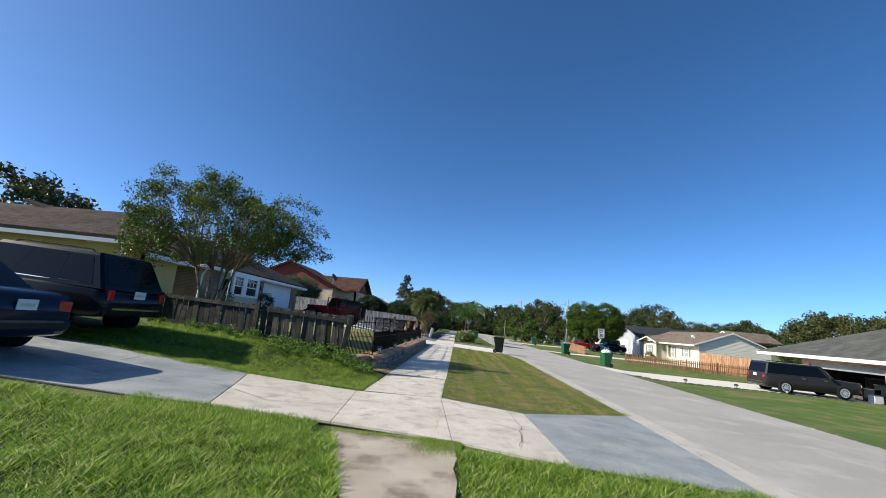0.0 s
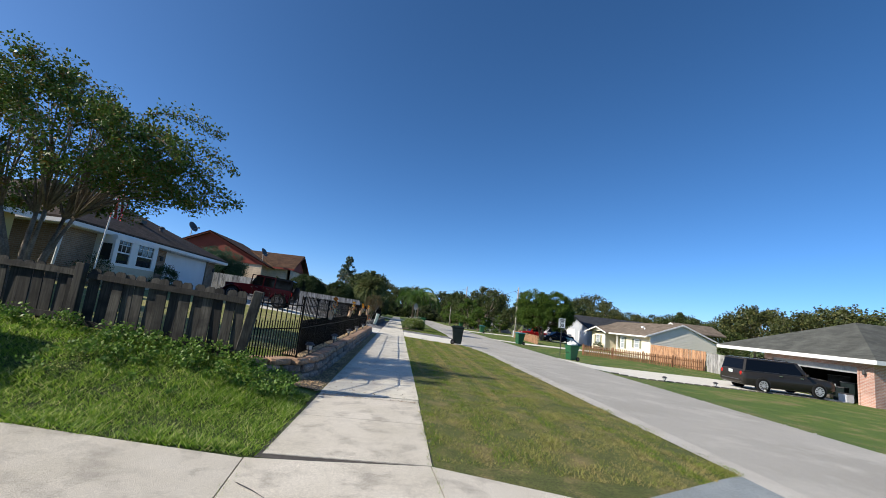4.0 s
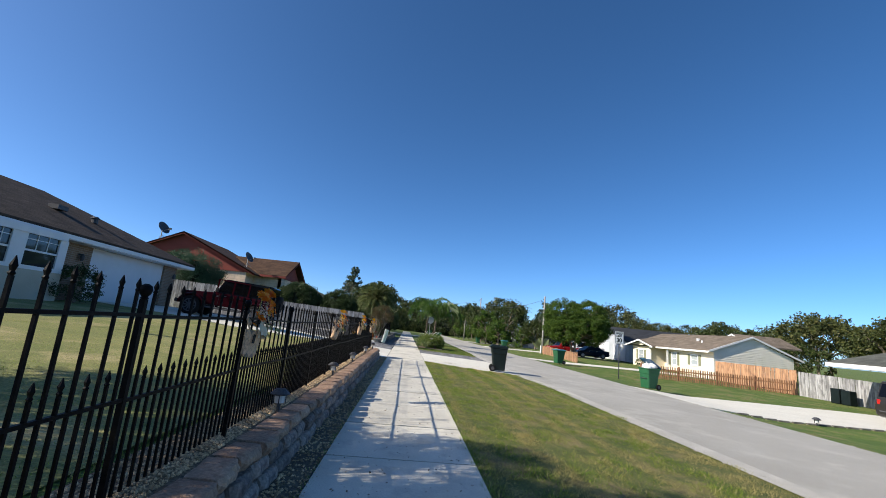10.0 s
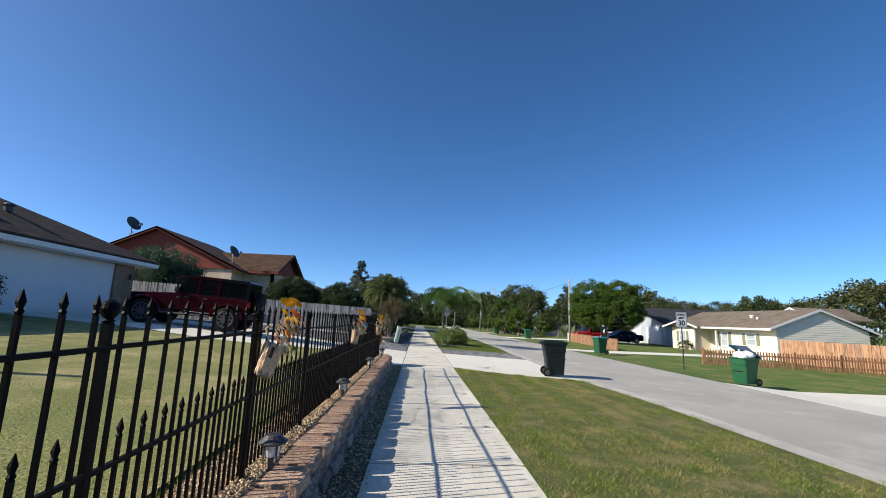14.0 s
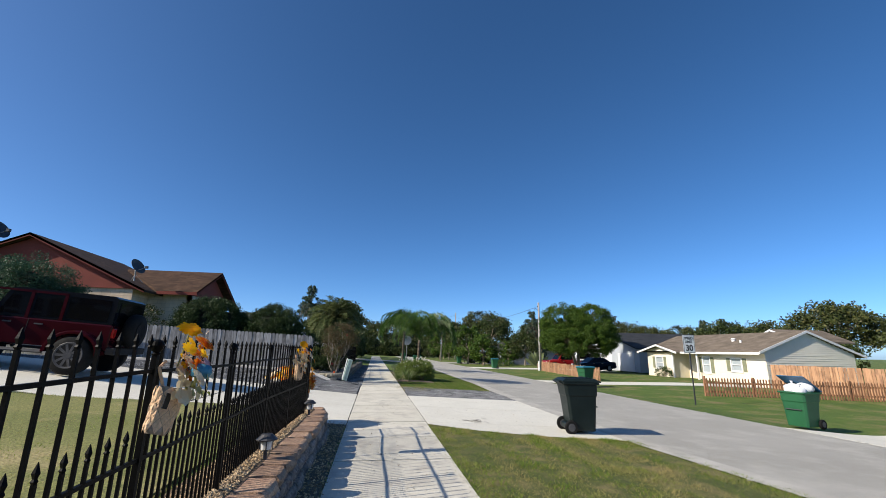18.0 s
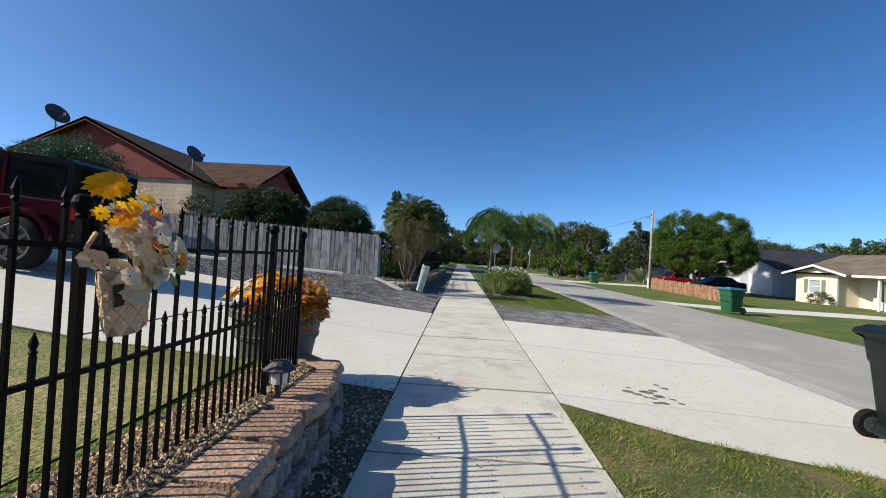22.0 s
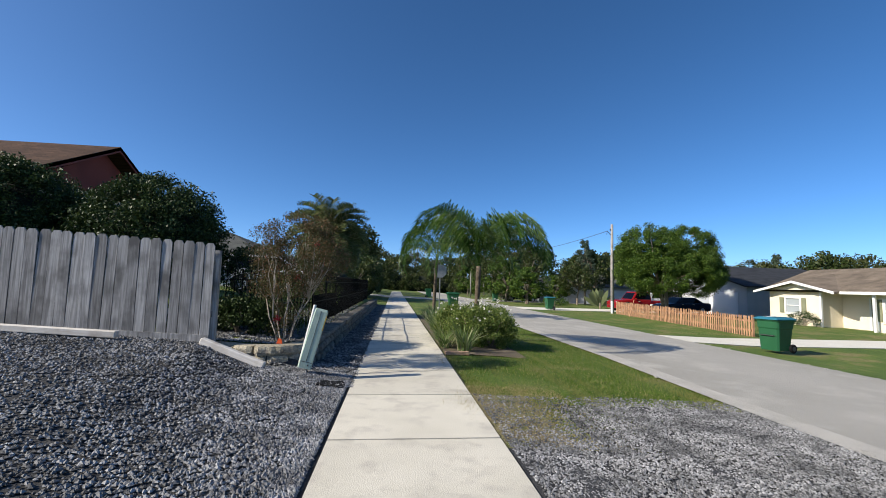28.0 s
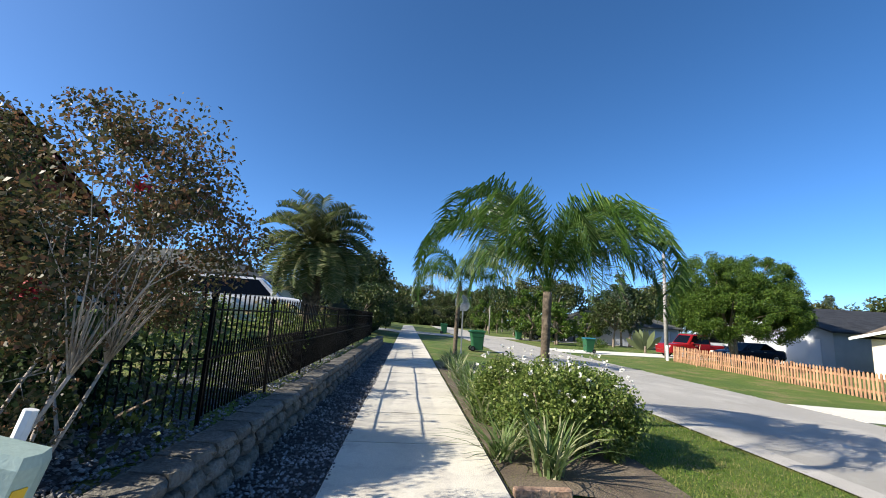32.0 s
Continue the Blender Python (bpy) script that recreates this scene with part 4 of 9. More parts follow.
def hip(parent, x0, x1, y0, y1, z, pitch, over, material, fascia):
    """Hipped roof whose ridge runs along y."""
    x0, x1, y0, y1 = x0 - over, x1 + over, y0 - over, y1 + over
    h = (x1 - x0) / 2
    zr, xm = z + h * pitch, (x0 + x1) / 2
    r0, r1 = (xm, y0 + h, zr), (xm, y1 - h, zr)
    a, b, c, d = (x0, y0, z), (x1, y0, z), (x1, y1, z), (x0, y1, z)
    slab_roof(parent, [b, c, r1, r0], material)
    slab_roof(parent, [d, a, r0, r1], material)
    slab_roof(parent, [a, b, r0], material)
    slab_roof(parent, [c, d, r1], material)
    for p, q in ((a, b), (b, c), (c, d), (d, a)):
        board(parent, (*p[:2], z - 0.24), (*q[:2], z - 0.24), 0.15, 0.03, fascia)
    part("soffit", boxed(x0 + 0.02, x1 - 0.02, y0 + 0.02, y1 - 0.02, z - 0.26, z - 0.245), fascia, parent)


# yellow house, far end of the painted drive
hA = house("house", "yellow stucco house with a brown shingle roof")
bm = bmesh.new()
wall_run(bm, (-24.0, 11.5), (-11.45, 13.6), 0.5, 3.3, 0.2)
wall_run(bm, (-11.45, 13.62), (-11.45, 14.6), 0.5, 3.3, 0.2)
wall_run(bm, (-11.45, 14.62), (-13.4, 14.62), 0.5, 3.3, 0.2)
part("wall", bm, M["yellow_wall"], hA)
bm = bmesh.new()
wall_run(bm, (-13.4, 14.8), (-13.4, 19.2), 0.8, 3.3, 0.2, [(1.2, 2.4, 1.75, 2.75)])
wall_run(bm, (-13.6, 19.2), (-22, 19.2), 0.8, 3.3, 0.2)
part("wall", bm, M["yellow_wall"], hA)
window(hA, Matrix(((0, -1, 0, -13.4), (1, 0, 0, 14.8), (0, 0, 1, 0), (0, 0, 0, 1))) , 1.2, 2.4, 1.75, 2.75, M["white"], mullions=1)
slab_roof(hA, [(-24.3, 10.9, 3.35), (-10.9, 13.15, 3.35), (-13.6, 16.0, 4.75), (-24.6, 16.6, 4.90)], M["shingle_dark"])
slab_roof(hA, [(-10.9, 13.15, 3.35), (-10.9, 15.2, 3.35), (-12.9, 17.2, 4.30), (-13.6, 16.0, 4.75)], M["shingle_dark"])
slab_roof(hA, [(-12.9, 15.0, 3.36), (-12.9, 19.7, 3.36), (-17.0, 19.7, 4.80), (-17.0, 15.0, 4.80)], M["shingle_dark"])
board(hA, (-24.3, 10.9, 3.1), (-10.9, 13.15, 3.1), 0.13, 0.04, M["white"])
board(hA, (-10.89, 13.17, 3.1), (-10.89, 15.2, 3.1), 0.13, 0.04, M["white"])
board(hA, (-12.9, 15.02, 3.08), (-12.9, 19.7, 3.08), 0.2, 0.04, M["white"])
bm = bmesh.new()
box(bm, -24.0, -11.2, 13.4, 13.42, 3.1, 3.2)
part("soffit", bm, M["white"], hA)
tube_bm = tubed([(-11.38, 13.45, 3.1), (-11.38, 13.45, 0.6)], 0.04, 6)
part("downspout", tube_bm, M["white"], hA)

# brick house with the white garage door
hB = house("house", "tan brick house with bay window and white garage door")
ZB = 1.05
bm = bmesh.new()
wall_run(bm, (-13.7, 21.4), (-13.7, 35.0), ZB - 0.3, 3.35, 0.22, [(7.45, 12.5, ZB, 3.24)])
wall_run(bm, (-13.92, 35.0), (-22.0, 35.0), ZB - 0.3, 3.35, 0.2)
wall_run(bm, (-22.0, 21.4), (-13.92, 21.4), ZB - 0.3, 3.35, 0.2)
part("wall", bm, M["brick_tan"], hB)
gd = part("garage_door", boxed(-13.85, -13.79, 28.85, 33.9, ZB, 3.24), M["white_door"], hB, "plain white sectional garage door")
part("bottom_seal", boxed(-13.79, -13.78, 28.9, 33.85, ZB, ZB + 0.05), M["dark_metal"], gd)
bay = part("bay_window", boxed(-13.7, -12.9, 23.4, 26.6, 1.0, 2.0), M["bay_base"], hB, "bay window with white frames on a beige base")
bm = bmesh.new()
box(bm, -13.69, -12.86, 23.4, 26.5, 3.1, 3.3)
for y0, y1 in ((23.4, 23.66), (24.52, 25.04), (26.26, 26.6)):
    box(bm, -13.0, -12.9, y0, y1, 2.001, 3.1)
box(bm, -13.0, -12.9, 23.66, 24.52, 2.001, 2.12)
box(bm, -13.0, -12.9, 25.04, 26.26, 2.001, 2.12)
for y in (23.4, 26.52):
    box(bm, -13.7, -13.5, y, y + 0.08, 2.001, 3.1)
    box(bm, -13.5, -13.001, y, y + 0.08, 2.9, 3.1)
    box(bm, -13.5, -13.001, y, y + 0.08, 2.001, 2.2)
part("bay_frame", bm, M["white"], bay)
mB = Matrix(((0, -1, 0, -12.92), (1, 0, 0, 0), (0, 0, 1, 0), (0, 0, 0, 1)))
for y in (23.43, 26.55):
    part("side_pane", boxed(-13.5, -13.001, y, y + 0.01, 2.2, 2.9), M["glass"], bay)
for a, b in ((23.66, 24.52), (25.04, 26.26)):
    part("pane", boxed(a, b, 0.03, 0.04, 2.12, 3.1, mB), M["glass"], bay)
    part("meeting_rail", boxed(a, b, 0.0, 0.029, 2.56, 2.62, mB), M["white"], bay)
    for u in (a + (b - a) * 0.33, a + (b - a) * 0.67):
        part("glazing_bar", boxed(u - 0.012, u + 0.012, 0.01, 0.029, 2.62, 3.1, mB), M["white"], bay)
    part("glazing_bar", boxed(a, b, 0.006, 0.029, 2.92, 2.945, mB), M["white"], bay)
hip(hB, -22.0, -13.7, 21.4, 35.0, 3.5, 0.48, 0.6, M["shingle_dark"], M["white"])
part("downspout", tubed([(-12.95, 21.0, 3.3), (-13.3, 21.1, 2.9), (-13.5, 21.2, 1.0)], 0.045, 6), M["white"], hB)
sc = part("wall_lantern", lathed([(0.05, -0.12), (0.08, -0.05), (0.08, 0.08), (0.03, 0.15)], 6, (-13.55, 28.2, 2.75)), M["dark_metal"], hB, "dark wall lantern")
part("bracket", boxed(-13.69, -13.56, 28.17, 28.23, 2.86, 2.9), M["dark_metal"], sc)
sc = part("wall_lantern", lathed([(0.05, -0.12), (0.08, -0.05), (0.08, 0.08), (0.03, 0.15)], 6, (-13.55, 34.6, 2.75)), M["dark_metal"], hB, "dark wall lantern")
part("roof_vent", lathed([(0.12, 0), (0.12, 0.2), (0.18, 0.22), (0.1, 0.3)], 10, (-15.2, 30.6, 4.5)), M["dark_metal"], hB)
part("roof_vent", boxed(-15.6, -15.2, 28.6, 29.1, 4.62, 4.8), M["dark_metal"], hB)

# red house behind the grey fence
hR = house("house", "red-gabled house with cream block walls and a brown shingle roof")
bm = bmesh.new()
wall_run(bm, (-23.0, 43.5), (-13.3, 43.5), 0.6, 4.15, 0.2)
wall_run(bm, (-13.3, 43.7), (-13.3, 45.0), 0.6, 4.34, 0.2)
wall_run(bm, (-13.3, 45.0), (-11.2, 45.0), 0.6, 4.38, 0.2)
wall_run(bm, (-11.2, 45.0), (-11.2, 50.4), 0.6, 4.1, 0.2, [(1.6, 2.9, 1.9, 3.2)])
part("wall", bm, M["block_cream"], hR)
window(hR, Matrix(((0, -1, 0, -11.2), (1, 0, 0, 45.0), (0, 0, 1, 0), (0, 0, 0, 1))), 1.6, 2.9, 1.9, 3.2, M["white"])
bm = bmesh.new()
prism(bm, [(-23.4, 4.15), (-13.0, 4.15), (-18.1, 6.5)], "y", 43.42, 43.6)
part("gable", bm, M["red_siding"], hR, "deep red painted gable")
bm = bmesh.new()
prism(bm, [(44.9, 4.1), (50.4, 4.1), (47.6, 5.5)], "x", -11.3, -11.12)
part("gable", bm, M["red_siding"], hR, "deep red painted gable")
slab_roof(hR, [(-12.6, 43.1, 4.1), (-12.6, 51, 4.1), (-18.1, 51, 6.68), (-18.1, 43.1, 6.68)], M["shingle_brown"])
slab_roof(hR, [(-18.1, 43.1, 6.68), (-18.1, 51, 6.68), (-24.0, 51, 4.0), (-24.0, 43.1, 4.0)], M["shingle_brown"])
slab_roof(hR, [(-10.65, 44.3, 4.2), (-10.65, 47.55, 5.78), (-15.9, 47.55, 5.78), (-12.6, 44.3, 4.2)], M["shingle_brown"])
slab_roof(hR, [(-10.65, 47.55, 5.78), (-10.65, 51, 4.1), (-16, 51, 4.1), (-15.9, 47.55, 5.78)], M["shingle_brown"])
board(hR, (-12.6, 43.12, 3.94), (-18.1, 43.12, 6.52), 0.16, 0.04, M["red_siding"], "rake")
board(hR, (-18.1, 43.12, 6.52), (-24.0, 43.12, 3.84), 0.16, 0.04, M["red_siding"], "rake")
board(hR, (-10.67, 44.3, 4.02), (-10.67, 47.55, 5.6), 0.16, 0.04, M["red_siding"], "rake")
board(hR, (-10.67, 47.55, 5.6), (-10.67, 51.0, 3.92), 0.16, 0.04, M["red_siding"], "rake")
board(hR, (-10.65, 44.28, 4.02), (-12.6, 44.28, 4.02), 0.16, 0.04, M["red_siding"])
part("vent_pipe", tubed([(-20.9, 45, 5.2), (-20.9, 45, 6.1)], 0.05, 6), M["grey_metal"], hR)


def dish(m, label):
    d = thing("satellite_dish", m, label, "satellite dish", "satellite dishes")
    bm = lathed([(0.02, 0.0), (0.2, 0.03), (0.36, 0.09), (0.36, 0.1), (0.2, 0.045), (0.02, 0.015)], 20)
    bmesh.ops.transform(bm, matrix=pose(0, 0, 0.62, 62, 0, 75), verts=bm.verts)
    part("reflector", bm, M["dark_metal"], d)
    part("mast", tubed([(0, 0, 0), (0, 0, 0.35), (-0.05, 0.02, 0.6)], 0.025, 6), M["grey_metal"], d)
    part("feed_arm", tubed([(-0.02, 0.0, 0.45), (0.45, -0.12, 0.6)], 0.015, 5), M["grey_metal"], d)
    part("feed_horn", boxed(0.42, 0.52, -0.17, -0.07, 0.56, 0.66), M["dark_metal"], d)
    for s in (-1, 1):
        part("strut", tubed([(0, 0, 0.3), (s * 0.25, 0.2, -0.02)], 0.012, 5), M["grey_metal"], d)
    return d


dish(pose(-19.85, 43.5, 5.95, 0, 0, 0) @ Matrix.Scale(1.35, 4), "dark satellite dish on a tripod on the brown roof")
dish(pose(-13.4, 43.6, 4.55, 0, 0, 0) @ Matrix.Scale(1.15, 4), "dark satellite dish near the roof edge")

# cream house across the road
hC = house("house", "cream sided house with white trim, porch and a tan shingle roof")
ZC = -0.75
bm = bmesh.new()
wall_run(bm, (25.9, 53.4), (25.9, 47.2), ZC, 1.6, 0.2, [(0.3, 1.1, ZC + 0.75, 1.25), (3.2, 4.2, ZC + 1.0, 1.2)])
wall_run(bm, (27.2, 56.4), (27.2, 53.4), ZC, 1.6, 0.2, [(1.6, 2.5, ZC + 0.05, 1.3)])
wall_run(bm, (25.6, 60.0), (25.6, 56.4), ZC, 1.6, 0.2, [(1.2, 2.3, ZC + 0.9, 1.2)])
wall_run(bm, (25.8, 56.4), (27.4, 56.4), ZC, 1.6, 0.2)
wall_run(bm, (33.4, 60.0), (25.8, 60.0), ZC, 1.6, 0.2)
part("wall", bm, M["cream_wall"], hC)
laps = []
for k in range(14):
    laps.append((ZC + 0.05 + k * 0.165, 0.165, 25.92, 33.4))
for k in range(11):
    half = 4.0 * (1 - (k + 0.5) / 11.4)
    laps.append((1.56 + k * 0.14, 0.14, 29.45 - half, 29.45 + half))
for z, h, xa, xb in laps:
    bm = bmesh.new()
    prism(bm, [(47.18, z), (47.155, z), (47.175, z + h), (47.18, z + h)], "x", xa, xb)
    part("siding_board", bm, M["cream_gable"], hC)
bm = bmesh.new()
box(bm, 25.92, 33.4, 47.181, 47.38, ZC, 1.58)
prism(bm, [(25.5, 1.58), (33.4, 1.58), (29.45, 3.1)], "y", 47.181, 47.38)
part("gable_wall", bm, M["cream_gable"], hC, "grey-cream horizontal lap siding")
def win_at(u0, u1, z0, z1, xw, ytop, shutters=True):
    m = Matrix(((0, 1, 0, xw), (-1, 0, 0, ytop), (0, 0, 1, 0), (0, 0, 0, 1)))
    w = window(hC, m, u0, u1, z0, z1, M["white"], glass="glass_blind")
    if shutters:
        for a, b in ((u0 - 0.4, u0 - 0.09), (u1 + 0.09, u1 + 0.4)):
            part("shutter", boxed(a, b, -0.04, -0.004, z0, z1, m), M["shutter"], w, "grey-green shutter")
M["shutter"] = mat("shutter_green", (0.20, 0.21, 0.13), (0.23, 0.24, 0.15), 4, 0.7, 0.1, amount=0.1)
win_at(3.2, 4.2, ZC + 1.0, 1.2, 25.9, 53.4)
win_at(0.3, 1.1, ZC + 0.75, 1.25, 25.9, 53.4)
win_at(1.2, 2.3, ZC + 0.9, 1.2, 25.6, 60.0)
win_at(1.6, 2.5, ZC + 0.05, 1.3, 27.2, 56.4, False)
slab_roof(hC, [(25.3, 46.98, 1.72), (25.3, 60.5, 1.72), (29.45, 60.5, 3.25), (29.45, 46.98, 3.25)][::-1], M["shingle_tan"])
slab_roof(hC, [(29.45, 46.98, 3.25), (29.45, 60.5, 3.25), (34.2, 60.5, 1.5), (34.2, 46.98, 1.5)][::-1], M["shingle_tan"])
slab_roof(hC, [(24.9, 57.6 + 0.0, 2.3), (28.5, 57.9, 2.9), (25.6, 61.0, 1.75), (24.9, 60.6, 1.62)], M["shingle_tan"])
slab_roof(hC, [(24.9, 57.6, 2.3), (24.9, 54.9, 1.62), (25.6, 54.9, 1.75), (28.5, 57.9, 2.9)], M["shingle_tan"])
bm = bmesh.new()
prism(bm, [(55.3, 1.6), (60.2, 1.6), (57.6, 2.2)], "x", 25.3, 25.45)
part("porch_gable", bm, M["cream_wall"], hC)
board(hC, (24.88, 54.9, 1.48), (24.88, 57.6, 2.16), 0.16, 0.04, M["white"], "rake")
board(hC, (24.88, 57.6, 2.16), (24.88, 60.6, 1.48), 0.16, 0.04, M["white"], "rake")
board(hC, (25.28, 46.98, 1.5), (25.28, 55.0, 1.5), 0.16, 0.04, M["white"])
board(hC, (25.3, 46.96, 1.56), (29.45, 46.96, 3.09), 0.16, 0.04, M["white"], "rake")
board(hC, (29.45, 46.96, 3.09), (34.2, 46.96, 1.34), 0.16, 0.04, M["white"], "rake")
for y in (53.3, 56.3):
    part("porch_post", boxed(25.5, 25.62, y - 0.06, y + 0.06, ZC, 1.6), M["white"], hC)
part("roof_vent", lathed([(0.14, 0), (0.14, 0.18), (0.2, 0.2), (0.12, 0.28)], 10, (27.6, 51.5, 2.5)), M["white"], hC)
part("roof_vent", lathed([(0.08, 0), (0.08, 0.25)], 8, (27.2, 50.4, 2.35)), M["white"], hC)
bm = bmesh.new()
prism(bm, [(49.3, 2.6), (53.2, 2.6), (51.26, 3.45)], "x", 31.2, 31.4)
part("rear_gable", bm, M["cream_gable"], hC)
slab_roof(hC, [(30.9, 48.9, 2.55), (36, 48.9, 2.55), (36, 51.26, 3.58), (30.9, 51.26, 3.58)], M["shingle_tan"])
slab_roof(hC, [(30.9, 51.26, 3.58), (36, 51.26, 3.58), (36, 53.6, 2.55), (30.9, 53.6, 2.55)], M["shingle_tan"])

# rear rake boards
board(hC, (30.88, 48.9, 2.4), (30.88, 51.26, 3.43), 0.14, 0.04, M["white"], "rake")
board(hC, (30.88, 51.26, 3.43), (30.88, 53.6, 2.4), 0.14, 0.04, M["white"], "rake")

# pink brick house with the open garage
hD = house("house", "pink brick house with an open garage and grey hip roof")
ZD = -0.92
bm = bmesh.new()
wall_run(bm, (24.3, 31.4), (24.3, 24.7), ZD, 1.45, 0.22, [(0.6, 5.9, ZD + 0.02, 1.1)])
wall_run(bm, (24.52, 24.7), (44, 24.7), ZD, 1.45, 0.22)
wall_run(bm, (44, 31.4), (24.52, 31.4), ZD, 1.45, 0.22)
part("wall", bm, M["brick_pink"], hD)
bm = bmesh.new()
box(bm, 31.0, 31.1, 25.0, 31.2, ZD, 1.45)
box(bm, 24.6, 31.0, 31.1, 31.2, ZD, 1.4)
box(bm, 24.6, 31.0, 24.93, 25.0, ZD, 1.4)
box(bm, 24.6, 31.0, 25.0, 31.1, 1.36, 1.42)
part("garage_lining", bm, M["dark"], hD)
part("rolled_door", boxed(24.4, 24.48, 25.5, 30.8, 0.75, 1.1), M["grey_metal"], hD, "raised grey garage door edge")
bm = bmesh.new()
box(bm, 24.27, 24.299, 25.42, 25.52, ZD, 1.12)
box(bm, 24.27, 24.299, 30.78, 30.88, ZD, 1.12)
box(bm, 24.27, 24.299, 25.52, 30.78, 1.1, 1.2)
part("door_trim", bm, M["brick_pink"], hD)
x0, x1, y0, y1, z = 23.7, 44.6, 24.1, 35.0, 1.6
slab_roof(hD, [(x0, y0, z), (x0, y1, z), (29.1, 29.55, 3.9)][::-1], M["shingle_grey"])
slab_roof(hD, [(x0, y0, z), (x1, y0, z), (39, 29.55, 3.9), (29.1, 29.55, 3.9)], M["shingle_grey"])
slab_roof(hD, [(x1, y1, z), (x0, y1, z), (29.1, 29.55, 3.9), (39, 29.55, 3.9)], M["shingle_grey"])
slab_roof(hD, [(x1, y0, z), (x1, y1, z), (39, 29.55, 3.9)], M["shingle_grey"])
for p, q in (((x0, y0), (x0, y1)), ((x0, y0), (x1, y0)), ((x0, y1), (x1, y1))):
    board(hD, (*p, z - 0.26), (*q, z - 0.26), 0.22, 0.04, M["white"])
part("soffit", boxed(x0 + 0.03, x1, y0 + 0.03, y1 - 0.03, z - 0.28, z - 0.265), M["white"], hD)
part("wall_lantern", lathed([(0.05, -0.12), (0.08, -0.05), (0.08, 0.08), (0.03, 0.15)], 6, (24.17, 25.1, 0.85)), M["dark_metal"], hD, "dark wall lantern")

# grey-blue house behind the round tree
hE = house("house", "pale blue-grey house with a charcoal shingle roof")
bm = bmesh.new()
wall_run(bm, (27.0, 76), (27.0, 63.5), -0.55, 1.9, 0.2, [(2.0, 7.0, -0.5, 1.7)])
wall_run(bm, (27.2, 63.5), (38, 63.5), -0.55, 1.9, 0.2)
part("wall", bm, M["grey_wall"], hE)
part("garage_door", boxed(27.05, 27.12, 69.0, 74.0, -0.5, 1.7), M["white_door"], hE, "white garage door")
part("side_door", boxed(26.95, 26.99, 64.4, 67.6, -0.5, 1.45), M["white_door"], hE, "white painted double shed door")
slab_roof(hE, [(26.4, 63.0, 2.0), (38.5, 63.0, 2.0), (38.5, 69.5, 3.9), (26.4, 69.5, 3.9)], M["shingle_black"])
slab_roof(hE, [(26.4, 69.5, 3.9), (38.5, 69.5, 3.9), (38.5, 76.5, 2.0), (26.4, 76.5, 2.0)], M["shingle_black"])
bm = bmesh.new()
prism(bm, [(63.5, 1.9), (76, 1.9), (69.5, 3.7)], "x", 27.02, 27.2)
part("gable", bm, M["grey_wall"], hE)


def far_house(x, y, w, d, h, rise, wall, roof, label):
    z = gz(x, y) - 0.2
    hh = thing("house", Matrix.Translation((x, y, z)), label, "house", "houses down the street")
    bm = bmesh.new()
    wall_run(bm, (-w / 2, -d / 2), (w / 2, -d / 2), 0, h, 0.2, [(1.0, 2.2, 0.9, 2.1), (w - 3.6, w - 1.0, 0.05, 2.1)])
    wall_run(bm, (-w / 2 , d / 2), (-w / 2, -d / 2 + 0.0), 0, h, -0.2 + 0.4, [(1.5, 2.7, 0.9, 2.1), (d - 3.0, d - 1.8, 0.9, 2.1)])
    wall_run(bm, (w / 2, -d / 2 + 0.2), (w / 2, d / 2), 0, h, 0.2)
    wall_run(bm, (w / 2 - 0.2, d / 2 - 0.2), (-w / 2 + 0.2, d / 2 - 0.2), 0, h, 0.1)
    part("wall", bm, wall, hh)
    part("pane", boxed(-w / 2 + 1.0, -w / 2 + 2.2, -d / 2 + 0.1, -d / 2 + 0.12, 0.9, 2.1), M["glass"], hh)
    part("garage_door", boxed(w / 2 - 3.6, w / 2 - 1.0, -d / 2 + 0.1, -d / 2 + 0.14, 0.05, 2.1), M["white_door"], hh)
    o = 0.5
    slab_roof(hh, [(-w / 2 - o, -d / 2 - o, h), (w / 2 + o, -d / 2 - o, h), (w / 2 - d / 3, 0, h + rise), (-w / 2 + d / 3, 0, h + rise)], roof)
    slab_roof(hh, [(w / 2 + o, d / 2 + o, h), (-w / 2 - o, d / 2 + o, h), (-w / 2 + d / 3, 0, h + rise), (w / 2 - d / 3, 0, h + rise)], roof)
    slab_roof(hh, [(-w / 2 - o, d / 2 + o, h), (-w / 2 - o, -d / 2 - o, h), (-w / 2 + d / 3, 0, h + rise)], roof)
    slab_roof(hh, [(w / 2 + o, -d / 2 - o, h), (w / 2 + o, d / 2 + o, h), (w / 2 - d / 3, 0, h + rise)], roof)
    return hh


far_house(25, 91, 13, 9, 2.5, 1.8, M["grey_wall"], M["shingle_grey"], "grey house with a pale shingle roof beyond the crossing")
far_house(33, 116, 14, 9, 2.5, 2.0, M["block_cream"], M["shingle_grey"], "low cream house far down the street")
far_house(-15, 62, 12, 10, 2.6, 1.6, M["cream_wall"], M["shingle_grey"], "pale house with a grey roof behind the iron fence")


